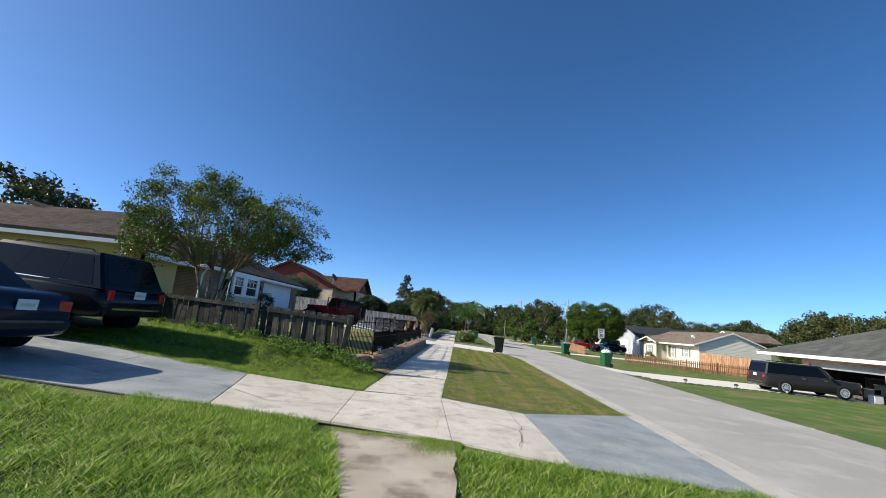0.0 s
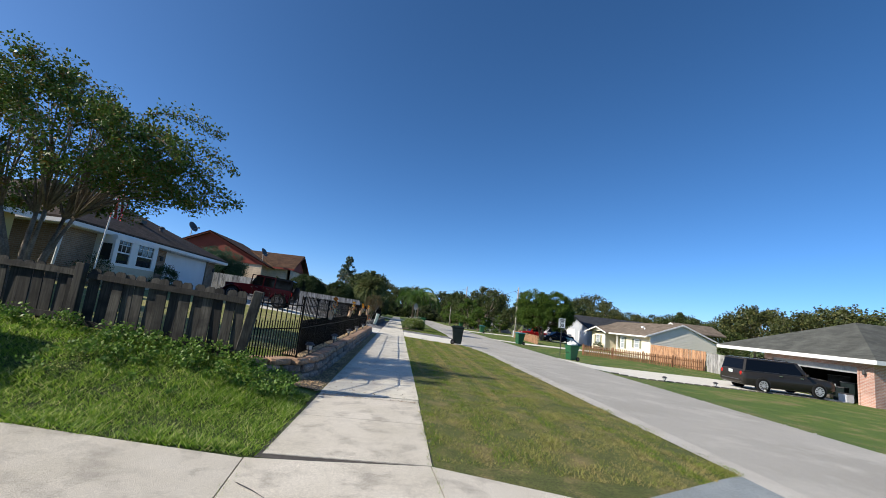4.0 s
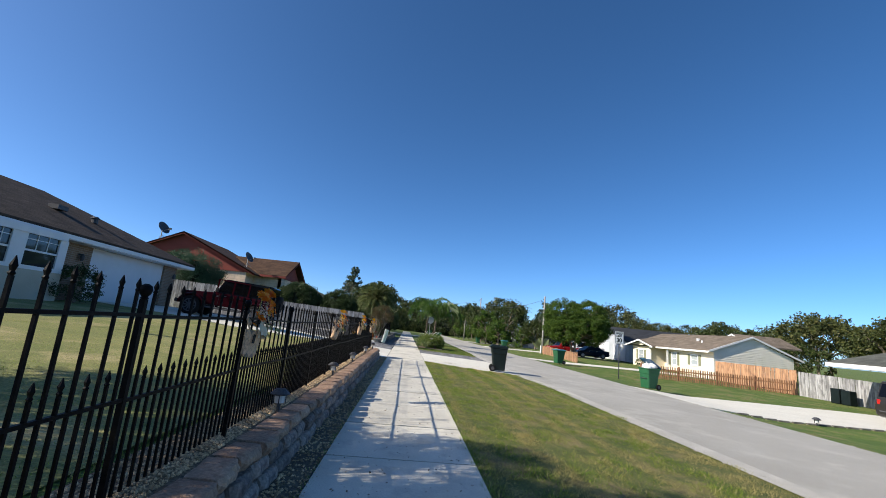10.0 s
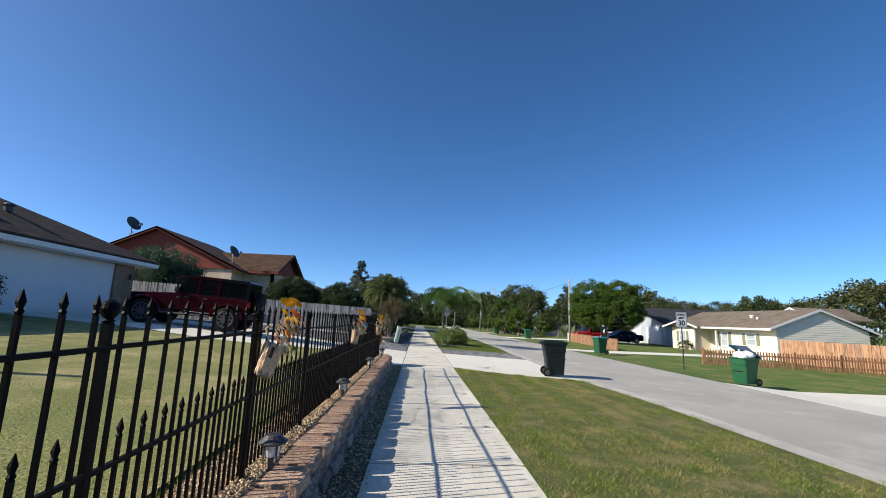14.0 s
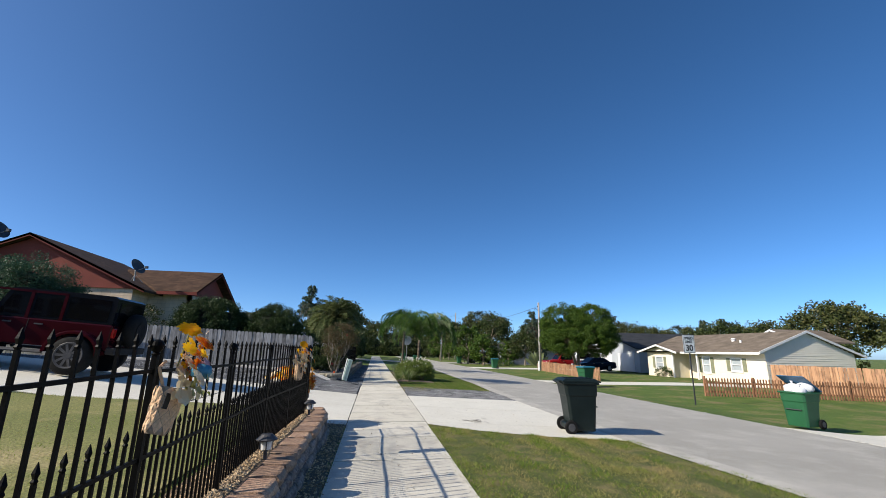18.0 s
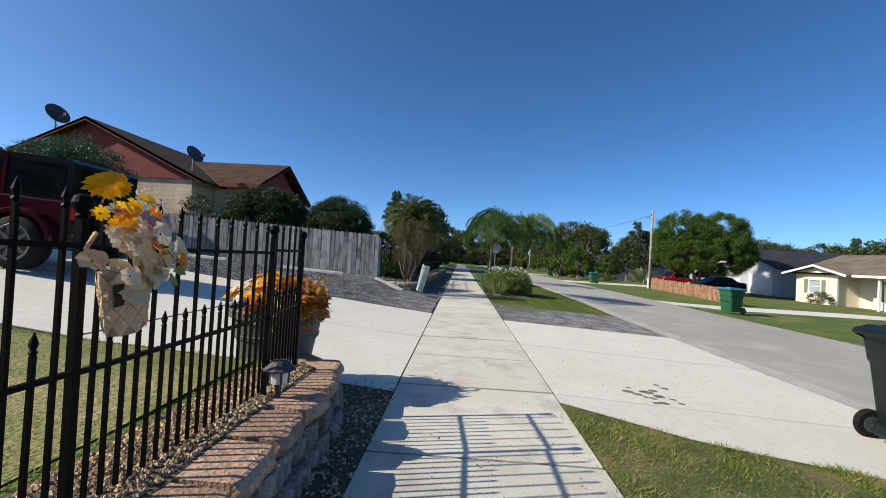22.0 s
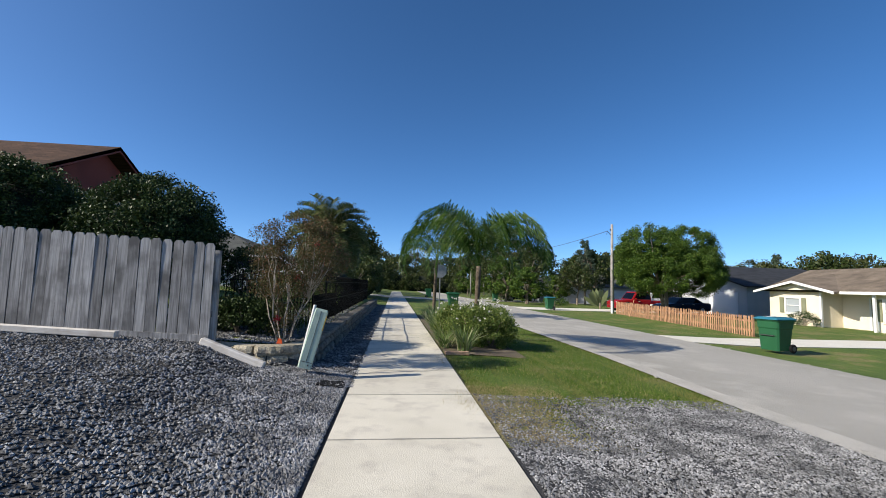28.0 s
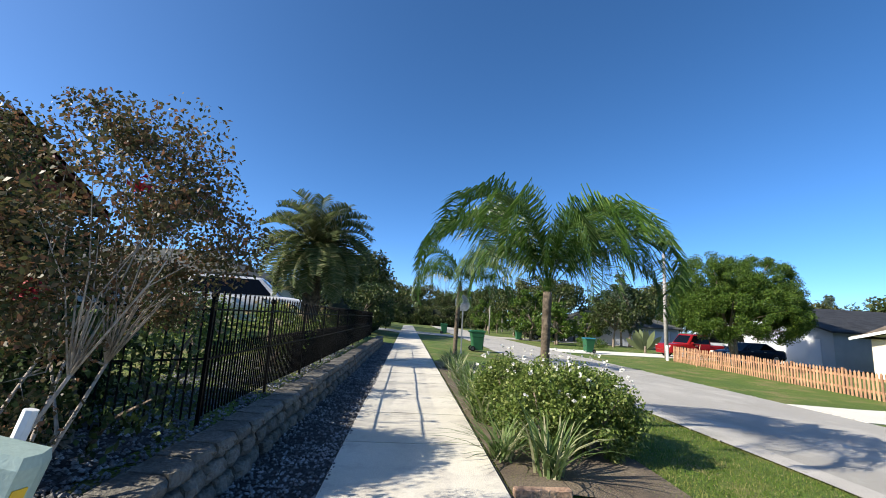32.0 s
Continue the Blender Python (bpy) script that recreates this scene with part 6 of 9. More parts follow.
# drooping sprays at the rim of the crown
rs = np.random.RandomState(12)
O = np.array((-8.2, 13.6, zc))
P, bm = [], bmesh.new()
for a, b in (((-6.4, 13.8, 4.5), (-4.75, 14.0, 3.83)), ((-6.4, 13.7, 4.0), (-4.75, 14.0, 3.0)), ((-6.8, 13.8, 5.0), (-5.2, 14.0, 4.6)), ((-7.2, 13.6, 3.9), (-5.7, 13.9, 3.0)),
             ((-7.4, 13.7, 3.7), (-6.2, 14.0, 2.9)), ((-6.5, 14.2, 4.0), (-4.7, 14.4, 3.15)), ((-6.6, 13.3, 4.3), (-5.3, 12.9, 3.6)), ((-8.0, 13.7, 3.7), (-6.95, 14.0, 3.0)),
             ((-6.5, 13.6, 4.2), (-5.2, 13.9, 3.4)), ((-7.0, 14.4, 4.1), (-5.7, 15.0, 3.2)), ((-6.8, 12.9, 4.2), (-5.8, 12.4, 3.3))):
    a, b = np.array(a) - O, np.array(b) - O
    line = [a + (b - a) * u + np.array([0, 0, 0.25 * u + 0.22 * math.sin(math.pi * u)]) for u in np.linspace(0, 1, 9)]
    tube(bm, [tuple(q) for q in line], [0.016 - 0.0015 * i for i in range(9)], 5)
    for i, q in enumerate(line[1:]):
        r = 0.07 + 0.2 * math.sin(math.pi * (i + 0.6) / 8.4)
        P.append(q + rs.normal(size=(64, 3)) * np.array([r, r * 1.3, r * 0.8]) * 0.55)
tagged(part("twig_work", bm, M["bark_crape"], crape), kind="stuff")
tagged(piece("foliage_mass", leaf_mesh("foliage_mass", np.concatenate(P), 0.075, M["leaf_crape"], rs, 0.5, 0.4), crape), kind="stuff")

# crape myrtle in the corner bed
rs = np.random.RandomState(8)
C = clumps_in(rs, (-2.85, 39.65, 1.75), (0.78, 0.75, 0.75), 70, 0.3, -0.75)
C = np.concatenate([C, np.array([(-2.95, 39.6, 2.45), (-2.75, 39.55, 2.42), (-3.3, 39.5, 2.2), (-2.6, 39.4, 2.25), (-2.2, 39.5, 2.0), (-2.3, 39.3, 1.8), (-2.95, 39.45, 0.8), (-3.05, 39.4, 1.0), (-2.8, 39.4, 0.95), (-3.12, 39.5, 1.2), (-2.75, 39.55, 1.2), (-3.0, 39.35, 0.65)])])
plant("tree", "small crape myrtle with bare pale stems and rusty autumn leaves", (-2.95, 39.5, 0.46), C, 0.2, 330, 0.029, M["leaf_autumn"], M["bark_pale"], 9, 8, 0.09, 0.013, 70, fork=0.5)
for dx, dy, dz in ((-3.02, 39.3, 0.8), (-2.72, 39.2, 1.45), (-2.5, 39.45, 2.0)):
    q = thing("flower_cluster", Matrix.Translation((dx, dy, dz)), "crimson crape myrtle blossom", "flower", "blossoms")
    piece("bloom", leaf_mesh("bloom", np.random.RandomState(5).normal(size=(60, 3)) * 0.022, 0.03, mat("petal_crimson", (0.5, 0.01, 0.03), (0.42, 0.01, 0.03), 4, 0.6, 0.0) if "petal_crimson" not in bpy.data.materials else bpy.data.materials["petal_crimson"], rs), q)


def bush(name, label, centre, radii, n, clump_r, per, size, leaf, seed, category="bush", group="", floor=-0.5, shell=0.75, core=0.0):
    rs = np.random.RandomState(seed)
    C = clumps_in(rs, centre, radii, n, shell, floor)
    base = (centre[0], centre[1], gz(centre[0], centre[1]))
    t = thing(name, Matrix.Translation(base), label, category, group)
    for k in range(5):
        e = C[rs.randint(len(C))] - np.array(base)
        part("stem", tubed([(0.08 * rs.normal(), 0.08 * rs.normal(), -0.1), e * np.array([0.4, 0.4, 0.5]), e], [0.03, 0.02, 0.008], 5), M["bark"], t)
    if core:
        # solid dark shell behind the leaves: the bush's inner shade put into colour
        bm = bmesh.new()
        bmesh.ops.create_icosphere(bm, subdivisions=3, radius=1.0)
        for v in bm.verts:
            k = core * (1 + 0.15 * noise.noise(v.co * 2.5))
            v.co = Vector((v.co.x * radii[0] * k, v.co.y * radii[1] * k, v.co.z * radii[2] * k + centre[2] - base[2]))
        part("core", bm, M["core_shade"], t)
    piece("foliage", leaf_mesh("foliage", leaf_points(rs, C - np.array(base), clump_r, per), size, leaf, rs, 0.6, 0.35), t)
    return t


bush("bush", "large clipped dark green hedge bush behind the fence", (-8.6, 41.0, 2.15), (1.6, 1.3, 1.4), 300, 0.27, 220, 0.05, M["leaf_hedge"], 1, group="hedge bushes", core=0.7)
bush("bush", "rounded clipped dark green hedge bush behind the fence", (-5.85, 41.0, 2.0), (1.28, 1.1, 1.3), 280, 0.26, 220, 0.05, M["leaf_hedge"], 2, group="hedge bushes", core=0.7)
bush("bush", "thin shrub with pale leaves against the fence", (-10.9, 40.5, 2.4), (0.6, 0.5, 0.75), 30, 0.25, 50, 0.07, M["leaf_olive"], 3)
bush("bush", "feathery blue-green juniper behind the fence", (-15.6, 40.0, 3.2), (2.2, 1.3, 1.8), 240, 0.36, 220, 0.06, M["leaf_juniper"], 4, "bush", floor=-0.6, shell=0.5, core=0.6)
bush("bush", "low dark shrub by the house wall", (-12.9, 27.3, 1.6), (0.6, 1.1, 0.75), 60, 0.22, 90, 0.06, M["leaf_hedge"], 5, group="wall shrubs")
bush("bush", "low dark shrub by the house wall", (-12.7, 22.2, 1.5), (0.6, 0.8, 0.7), 30, 0.25, 50, 0.06, M["leaf_hedge"], 6, group="wall shrubs")
for k, (x, y) in enumerate(((-3.6, 41.9), (-4.0, 43.4), (-3.5, 45.0), (-4.3, 48.2), (-3.6, 50.2), (-4.2, 52.6))):
    bush("bush", "rose bush with pale blooms behind the iron fence", (x, y, 1.0), (0.55, 0.6, 0.55), 26, 0.24, 80, 0.05, M["leaf_bed"], 20 + k, group="rose bushes")
    rs = np.random.RandomState(40 + k)
    f = thing("rose_bloom", Matrix.Translation((x, y, 1.0)), "cream rose blooms on the bush", "flower", "rose blooms")
    C = clumps_in(rs, (0, 0, 0.12), (0.5, 0.55, 0.55), 10, 0.9, 0.0)
    tagged(piece("petal_scatter", leaf_mesh("petal_scatter", leaf_points(rs, C, 0.04, 12), 0.06, M["petal_cream"], rs, 0.9), f), kind="stuff")
bush("bush", "dark leafy shrub under the small crape myrtle", (-3.3, 40.5, 0.85), (0.6, 0.55, 0.5), 30, 0.22, 60, 0.055, M["leaf_hedge"], 31)
for k, (x, y) in enumerate(((-4.5, 41.2), (-5.1, 40.5))):
    bush("bush", "dark leafy shrub behind the iron fence corner", (x, y, 0.64), (0.75, 0.5, 0.32), 50, 0.2, 110, 0.045, M["leaf_hedge"], 34 + k, group="corner shrubs", floor=-0.9)
bush("bush", "narrow dark shrub behind the iron fence corner", (-4.2, 41.5, 1.3), (0.45, 0.45, 0.85), 60, 0.2, 120, 0.045, M["leaf_hedge"], 36, floor=-0.95)
bush("bush", "low green shrub by the porch of the cream house", (25.0, 57.0, -0.25), (0.5, 1.0, 0.5), 26, 0.25, 60, 0.08, M["leaf_hedge"], 32)
bush("bush", "rounded green hedge by the far driveway", (14.5, 73, 0.0), (1.4, 0.8, 0.45), 30, 0.35, 50, 0.1, M["leaf_round"], 33)
bush("bush", "low dark foliage filling the corner bed", (-3.75, 40.0, 0.72), (0.6, 0.32, 0.36), 60, 0.16, 110, 0.045, M["leaf_hedge"], 64)
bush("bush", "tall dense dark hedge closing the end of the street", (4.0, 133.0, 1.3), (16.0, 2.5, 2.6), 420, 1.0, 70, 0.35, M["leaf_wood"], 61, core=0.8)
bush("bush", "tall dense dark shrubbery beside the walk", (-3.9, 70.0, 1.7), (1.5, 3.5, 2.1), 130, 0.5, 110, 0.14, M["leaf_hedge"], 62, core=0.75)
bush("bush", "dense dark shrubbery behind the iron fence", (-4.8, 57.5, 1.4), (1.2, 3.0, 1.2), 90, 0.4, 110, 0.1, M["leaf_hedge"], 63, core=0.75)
# trees behind the left lots
rs = np.random.RandomState(14)


# round ficus-like tree across the road
C = np.concatenate([clumps_in(rs, c, r, n, 0.72, -0.8) for c, r, n in (((18.2, 62.6, 4.1), (2.4, 2.6, 2.3), 190), ((21.3, 63.2, 4.1), (2.4, 2.6, 2.4), 190), ((19.6, 62.0, 2.7), (3.6, 2.8, 2.0), 230), ((17.3, 63.2, 3.0), (1.3, 1.7, 1.7), 90), ((22.8, 62.8, 3.1), (1.2, 1.6, 1.4), 60))])
plant("tree", "dense rounded green shade tree with a clipped crown", (19.6, 63.0, -0.45), C, 0.45, 320, 0.095, M["leaf_round"], M["bark"], 15, 2, 0.15, 0.2, 30, fork=0.45)


# palms
def frond(length, droop, pairs, leaf_len, width, rs, vee=0.35, hang=0.6, stalk=0.15, rise=0.9, messy=0.0):
    """One feather frond along +x from the origin, arching up and over."""
    V, F = [], []
    pts = []
    for i in range(pairs + 1):
        s = i / pairs
        a = rise - droop * s ** 1.5
        pts.append((pts[-1][0] + math.cos(a) * length / pairs, pts[-1][1] + math.sin(a) * length / pairs) if pts else (0.0, 0.0))
    def strip(p, q, w, n=(0, 1, 0)):
        k = len(V)
        V.extend([(p[0] - n[0] * w, p[1] - n[1] * w, p[2] - n[2] * w), (p[0] + n[0] * w, p[1] + n[1] * w, p[2] + n[2] * w), (q[0] + n[0] * w * 0.3, q[1] + n[1] * w * 0.3, q[2]), (q[0] - n[0] * w * 0.3, q[1] - n[1] * w * 0.3, q[2])])
        F.append((k, k + 1, k + 2, k + 3))
    for i in range(pairs):
        (x, z), (x2, z2) = pts[i], pts[i + 1]
        w = 0.022 * (1 - i / pairs) + 0.004
        strip((x, 0, z), (x2, 0, z2), w)
        strip((x, 0, z), (x2, 0, z2), w, (0, 0, 1))
        s = i / pairs
        if s < stalk:
            continue
        l = leaf_len * (0.55 + 0.75 * math.sin(math.pi * min(1, (s - stalk) / (1 - stalk) * 0.85 + 0.12))) * rs.uniform(0.85, 1.1)
        for sd in (-1, 1):
            fx = 0.45 + 0.25 * rs.rand()
            up = vee * 0.9 + messy * rs.normal()
            dz = vee - hang * rs.uniform(0.6, 1.4) + messy * 0.5 * rs.normal()
            m = (x + l * 0.5 * fx, sd * l * (0.42 - 0.2 * messy * rs.rand()), z + l * 0.5 * up)
            e = (x + l * 0.75 * fx, sd * l * (0.72 - 0.2 * hang), z + l * dz * 0.8)
            k = len(V)
            wd = width
            V.extend([(x - wd, 0, z), (x + wd, 0, z), (m[0] + wd, m[1], m[2]), (m[0] - wd, m[1], m[2]), (e[0], e[1], e[2])])
            F.append((k, k + 1, k + 2, k + 3))
            F.append((k + 3, k + 2, k + 4, k + 4))
    F = [f if f[2] != f[3] else (f[0], f[1], f[2]) for f in F]
    return V, F


def palm(label, base, top, r0, fronds, material, seed, length, droop, pairs, leaf_len, width, vee, hang, lean=(0, 0), rise=(0.2, 1.4), boots=True, group="palms", messy=0.0):
    rs = np.random.RandomState(seed)
    t = thing("palm_tree", Matrix.Translation(base), label, "palm tree", group)
    h = top - base[2]
    bm = bmesh.new()
    n = 14
    tube(bm, [(lean[0] * (i / n) ** 1.4, lean[1] * (i / n), -0.1 + (h + 0.1) * i / n) for i in range(n + 1)], [r0 * (1.25 if i == 0 else 1.06 if i % 2 else 0.96) for i in range(n + 1)], 10)
    part("trunk", bm, M["palm_bark"], t, smooth=True)
    if boots:
        bm = bmesh.new()
        for k in range(40):
            a, z = k * 2.4, h * (0.35 + 0.62 * k / 40)
            m = Matrix.Translation((lean[0] * (z / h) ** 1.4 + math.cos(a) * r0, lean[1] * z / h + math.sin(a) * r0, z)) @ Matrix.Rotation(a, 4, "Z") @ Matrix.Rotation(0.5, 4, "Y")
            box(bm, -0.02, 0.02, -0.04, 0.04, -0.05, 0.16, m)
        part("leaf_base_cover", bm, M["palm_bark"], t)
    shapes = []
    for k in range(5):
        V, F = frond(length * rs.uniform(0.88, 1.1), droop * rs.uniform(0.85, 1.15), pairs, leaf_len, width, rs, vee, hang, messy=messy)
        shapes.append(mesh_of("frond", V, F, material))
    for k in range(fronds):
        a = k * 2.399 + rs.uniform(-0.2, 0.2)
        tilt = rise[0] + (rise[1] - rise[0]) * (k + 0.5) / fronds
        piece("frond", shapes[k % 5], t, Matrix.Translation((lean[0], lean[1], h - 0.05)) @ Matrix.Rotation(a, 4, "Z") @ Matrix.Rotation(-(tilt - 0.9), 4, "Y"))
    return t


palm("queen palm with long drooping feathery fronds", (1.05, 44.0, -0.05), 1.95, 0.07, 15, M["frond"], 1, 2.95, 2.9, 150, 0.5, 0.0105, 0.25, 0.75, (0.05, 0.0), (1.0, 1.6), False, messy=0.3)
palm("queen palm with drooping fronds further along the verge", (0.95, 55.6, 0.0), 2.9, 0.09, 14, M["frond"], 2, 3.2, 2.9, 110, 0.52, 0.014, 0.25, 0.75, (0.1, 0.0), (0.7, 1.45), False, messy=0.22)
palm("pindo palm with stiff grey-green arching fronds", (-4.05, 50.2, 0.42), 3.4, 0.24, 84, M["frond_pindo"], 3, 1.95, 1.6, 64, 0.42, 0.014, 0.5, 0.25, (0, 0), (-0.55, 1.5), True, messy=0.1)
palm("tall fan palm far down the street", (25.0, 137.0, -0.6), 11.3, 0.3, 34, M["frond_grey"], 4, 1.2, 1.2, 16, 0.6, 0.03, 0.3, 0.3, (0, 0), (-0.8, 1.5), False, "far palms")
bt = thing("banana_plant", Matrix.Translation((18.6, 71.5, -0.45)) @ Matrix.Scale(0.8, 4), "pale fan-leaved plant by the driveway", "plant")
rs = np.random.RandomState(6)
for k in range(11):
    a = -1.2 + 2.4 * k / 10
    V = [(0, 0, 0.3), (0.28, 0, 1.2), (0.22, 0, 2.0), (0, 0, 2.5), (-0.22, 0, 2.0), (-0.28, 0, 1.2)]
    piece("leaf", mesh_of("leaf", V, [(0, 1, 2, 3, 4, 5)], M["frond_grey"]), bt, Matrix.Rotation(0.3 * rs.normal(), 4, "Z") @ Matrix.Rotation(a * 0.8, 4, "Y"))
part("stem", tubed([(0, 0, -0.1), (0, 0, 0.7)], [0.14, 0.1], 8), M["bark"], bt)


# bed with lilies and white-flowered shrub on the verge
def tuft(label, x, y, n, h, spread, material, seed, width=0.014, group="lily clumps"):
    rs = np.random.RandomState(seed)
    z = gz(x, y)
    t = thing("lily_clump", Matrix.Translation((x, y, z)), label, "plant", group)
    V, F = [], []
    for k in range(n):
        a, l, o = rs.uniform(0, 6.28), h * rs.uniform(0.6, 1.15), rs.uniform(0.35, 1.0)
        c, s = math.cos(a), math.sin(a)
        px, py = rs.normal() * 0.06, rs.normal() * 0.06
        q = len(V)
        for i in range(5):
            f = i / 4
            rr, zz = spread * o * f ** 1.3, l * (f - 0.55 * o * f ** 2.4)
            w = width * (1 - 0.9 * f ** 2)
            for sd in (-1, 1):
                V.append((px + c * rr - s * w * sd, py + s * rr + c * w * sd, zz))
        for i in range(4):
            F.append((q + 2 * i, q + 2 * i + 1, q + 2 * i + 3, q + 2 * i + 2))
    tagged(piece("blade_tuft", many("blade_tuft", V, F, material), t), kind="stuff")
    return t


lily_spots = [(0.35, 41.55, 0.62), (-0.02, 42.0, 0.42), (0.05, 43.6, 0.6), (0.2, 44.6, 0.65), (0.1, 45.6, 0.6), (0.35, 46.8, 0.6), (0.15, 47.9, 0.55), (0.3, 49.0, 0.55), (0.7, 46.0, 0.6), (0.2, 50.2, 0.5), (0.5, 51.4, 0.5)]
for k, (x, y, h) in enumerate(lily_spots):
    tuft("variegated lily clump of long arching blades", x, y, 70, h * 1.35, 0.85, M["lily"], 60 + k)
for k, (x, y, r) in enumerate(((0.62, 42.6, 0.6), (1.0, 43.6, 0.6), (0.45, 43.8, 0.55), (1.15, 42.5, 0.55), (1.25, 43.1, 0.5))):
    bush("bush", "flowering shrub with small white blooms in the verge bed", (x, y, 0.36), (r, r, 0.52), 85, 0.18, 110, 0.045, M["leaf_bed"], 80 + k, group="white shrubs", floor=-0.85, shell=0.6)
    rs = np.random.RandomState(90 + k)
    f = thing("white_blooms", Matrix.Translation((x, y, 0.5)), "small white blooms on the shrub", "flower", "white blooms")
    C = clumps_in(rs, (0, 0, 0.05), (r, r, 0.55), 26, 0.95, 0.1)
    tagged(piece("petal_scatter", leaf_mesh("petal_scatter", leaf_points(rs, C, 0.03, 7), 0.03, M["petal_white"], rs, 0.9), f), kind="stuff")
structure("dry_patch", sheet(steps(-0.18, 0.5, 0.2), steps(36.1, 37.9, 0.3), 0.006, 0.012), M["dry_patch"], "bare dry soil and dead grass beside the gravel", "soil")
structure("mulch_bed", sheet(steps(-0.15, 1.6, 0.3), steps(41.1, 52, 0.6), 0.012, 0.03), M["dirt"], "dark mulched bed in the verge", "mulch bed")
bm = bmesh.new()
box(bm, -0.15, 0.35, 41.02, 41.1, -0.02, 0.06, bevel=0.01)
structure("bed_edging", bm, M["cap"], "short brick edging of the bed", "edging")

# weeds along the old fence
rs = np.random.RandomState(17)
W = []
for _ in range(210):
    x = rs.uniform(-4.6, -2.0)
    y = 11.0 - abs(rs.normal()) * 0.45
    if x > -2.9:
        y = rs.uniform(10.2, 11.15)
    W.append((x, y, gz(x, y) + rs.uniform(0.02, 0.20)))
for _ in range(70):
    x, y = rs.uniform(-7.8, -4.4), 11.0 - abs(rs.normal()) * 0.18
    W.append((x, y, gz(x, y) + rs.uniform(0.02, 0.2)))
W = np.array(W)
ob = new("weeds", leaf_mesh("weeds", leaf_points(rs, W, 0.11, 26), 0.045, M["weed"], rs, 0.7, 0.6))
tagged(ob, "leafy green weeds spilling from under the old fence", "weeds", "", "stuff")


# grass blades near the walk
def blades(name, label, n, area, h, w, material, seed, lie=0.0):
    r = np.random.RandomState(seed)
    XY = area(r, n)
    Z = np.array([gz(x, y) for x, y in XY]) - 0.012
    a = r.uniform(0, 6.28, n)
    tuftiness = np.array([noise.noise((x * 3.1, y * 3.1, 7.7)) for x, y in XY]) if lie else 0.0
    L = h * r.uniform(0.5, 1.3, n) * (1 + 0.7 * tuftiness)
    dx, dy = np.cos(a), np.sin(a)
    b = r.uniform(0.1 + lie, 0.9 + lie, n) * L
    c = a + r.uniform(-1, 1, n)
    V = np.stack([np.stack([XY[:, 0] - dy * w, XY[:, 1] + dx * w, Z], 1), np.stack([XY[:, 0] + dy * w, XY[:, 1] - dx * w, Z], 1),
                  np.stack([XY[:, 0] + np.cos(c) * b, XY[:, 1] + np.sin(c) * b, Z + L * 0.85], 1)], 1).reshape(-1, 3)
    ob = new(name, many(name, V, np.arange(3 * n).reshape(-1, 3), material))
    return tagged(ob, label, "grass", "", "stuff")


def within(x0, x1, y0, y1, near=0.0, p=1.0):
    def f(r, n):
        return np.stack([r.uniform(x0, x1, n), y0 + (y1 - y0) * r.uniform(0, 1, n) ** p], 1)
    return f


def verge(r, n):
    P = within(-0.22, 3.55, 8.75, 29.3)(r, n)
    P[:, 0] = -0.22 + (P[:, 0] + 0.22) / 3.77 * (np.interp(P[:, 1], (9.5, 25.0, 28.3), (3.86, 3.86, 3.55)) + 0.22)
    edge = np.interp(P[:, 0], (-0.2, 0.8, 1.9, 3.5), (29.35, 28.75, 28.45, 28.3))
    P[:, 1] = np.minimum(P[:, 1], edge - 0.6 * r.rand(n) ** 3)
    near = np.interp(P[:, 0], (-0.2, 1.32, 3.86), (8.57, 8.17, 9.72))
    P[:, 1] = np.maximum(P[:, 1], near + 0.5 * r.rand(n) ** 3)
    return P


def beside_slab(r, n):
    y = r.uniform(2.0, 5.3, n)
    edge = -0.92 - (y - 3.6) * 0.29
    return np.stack([edge - (7.5 + edge) * r.rand(n) ** 1.15 + 0.03, y], 1)


blades("grass", "lush green grass blades beside the drive", 75000, beside_slab, 0.085, 0.0085, M["blade"], 1, 0.7)
blades("grass", "lush green grass blades by the painted drive", 40000, within(-11.0, -4.35, 8.3, 9.25), 0.075, 0.007, M["blade"], 9, 0.6)
blades("grass", "lush green grass blades by the concrete crossing", 9000, within(-4.3, -1.75, 5.05, 5.95), 0.08, 0.0045, M["blade"], 10)
blades("grass", "lush green grass blades on the bank", 66000, within(-8.0, -1.8, 8.5, 11.1), 0.075, 0.007, M["blade"], 2, 0.6)
blades("grass", "green grass blades in the near verge", 34000, lambda r, n: within(0.1, 3.6, 2.2, 5.3)(r, n), 0.075, 0.007, M["blade"], 3, 0.6)
blades("grass", "short straw and green grass blades in the verge", 210000, verge, 0.046, 0.006, M["blade_dry"], 4, 0.5)
blades("grass", "short green grass blades in the verge past the gravel", 110000, lambda r, n: within(-0.2, 3.75, 37.6, 52, p=1.4)(r, n), 0.035, 0.004, M["blade_short"], 5)
scatter_stones("gravel", "stray gravel on the bare soil beside the walk", M["stone_grey"], 2200, lambda r: (-0.15 + 1.1 * r.random() ** 1.2, 36.1 + 1.8 * r.random() ** 1.4), (0.006, 0.014), 22, 0.012)
blades("grass", "dead straw and grass by the gravel edge", 24000, lambda r, n: np.stack([-0.2 + 1.3 * r.rand(n) ** 1.6, r.uniform(36.1, 38.4, n)], 1), 0.03, 0.004, M["blade_straw"], 11)
blades("grass", "patchy grass thinning into the gravel", 9000, lambda r, n: np.stack([0.05 + 1.5 * r.rand(n) + 0.2 * r.normal(size=n), 36.5 + 1.4 * r.rand(n) ** 0.6], 1), 0.035, 0.004, M["blade_short"], 13)
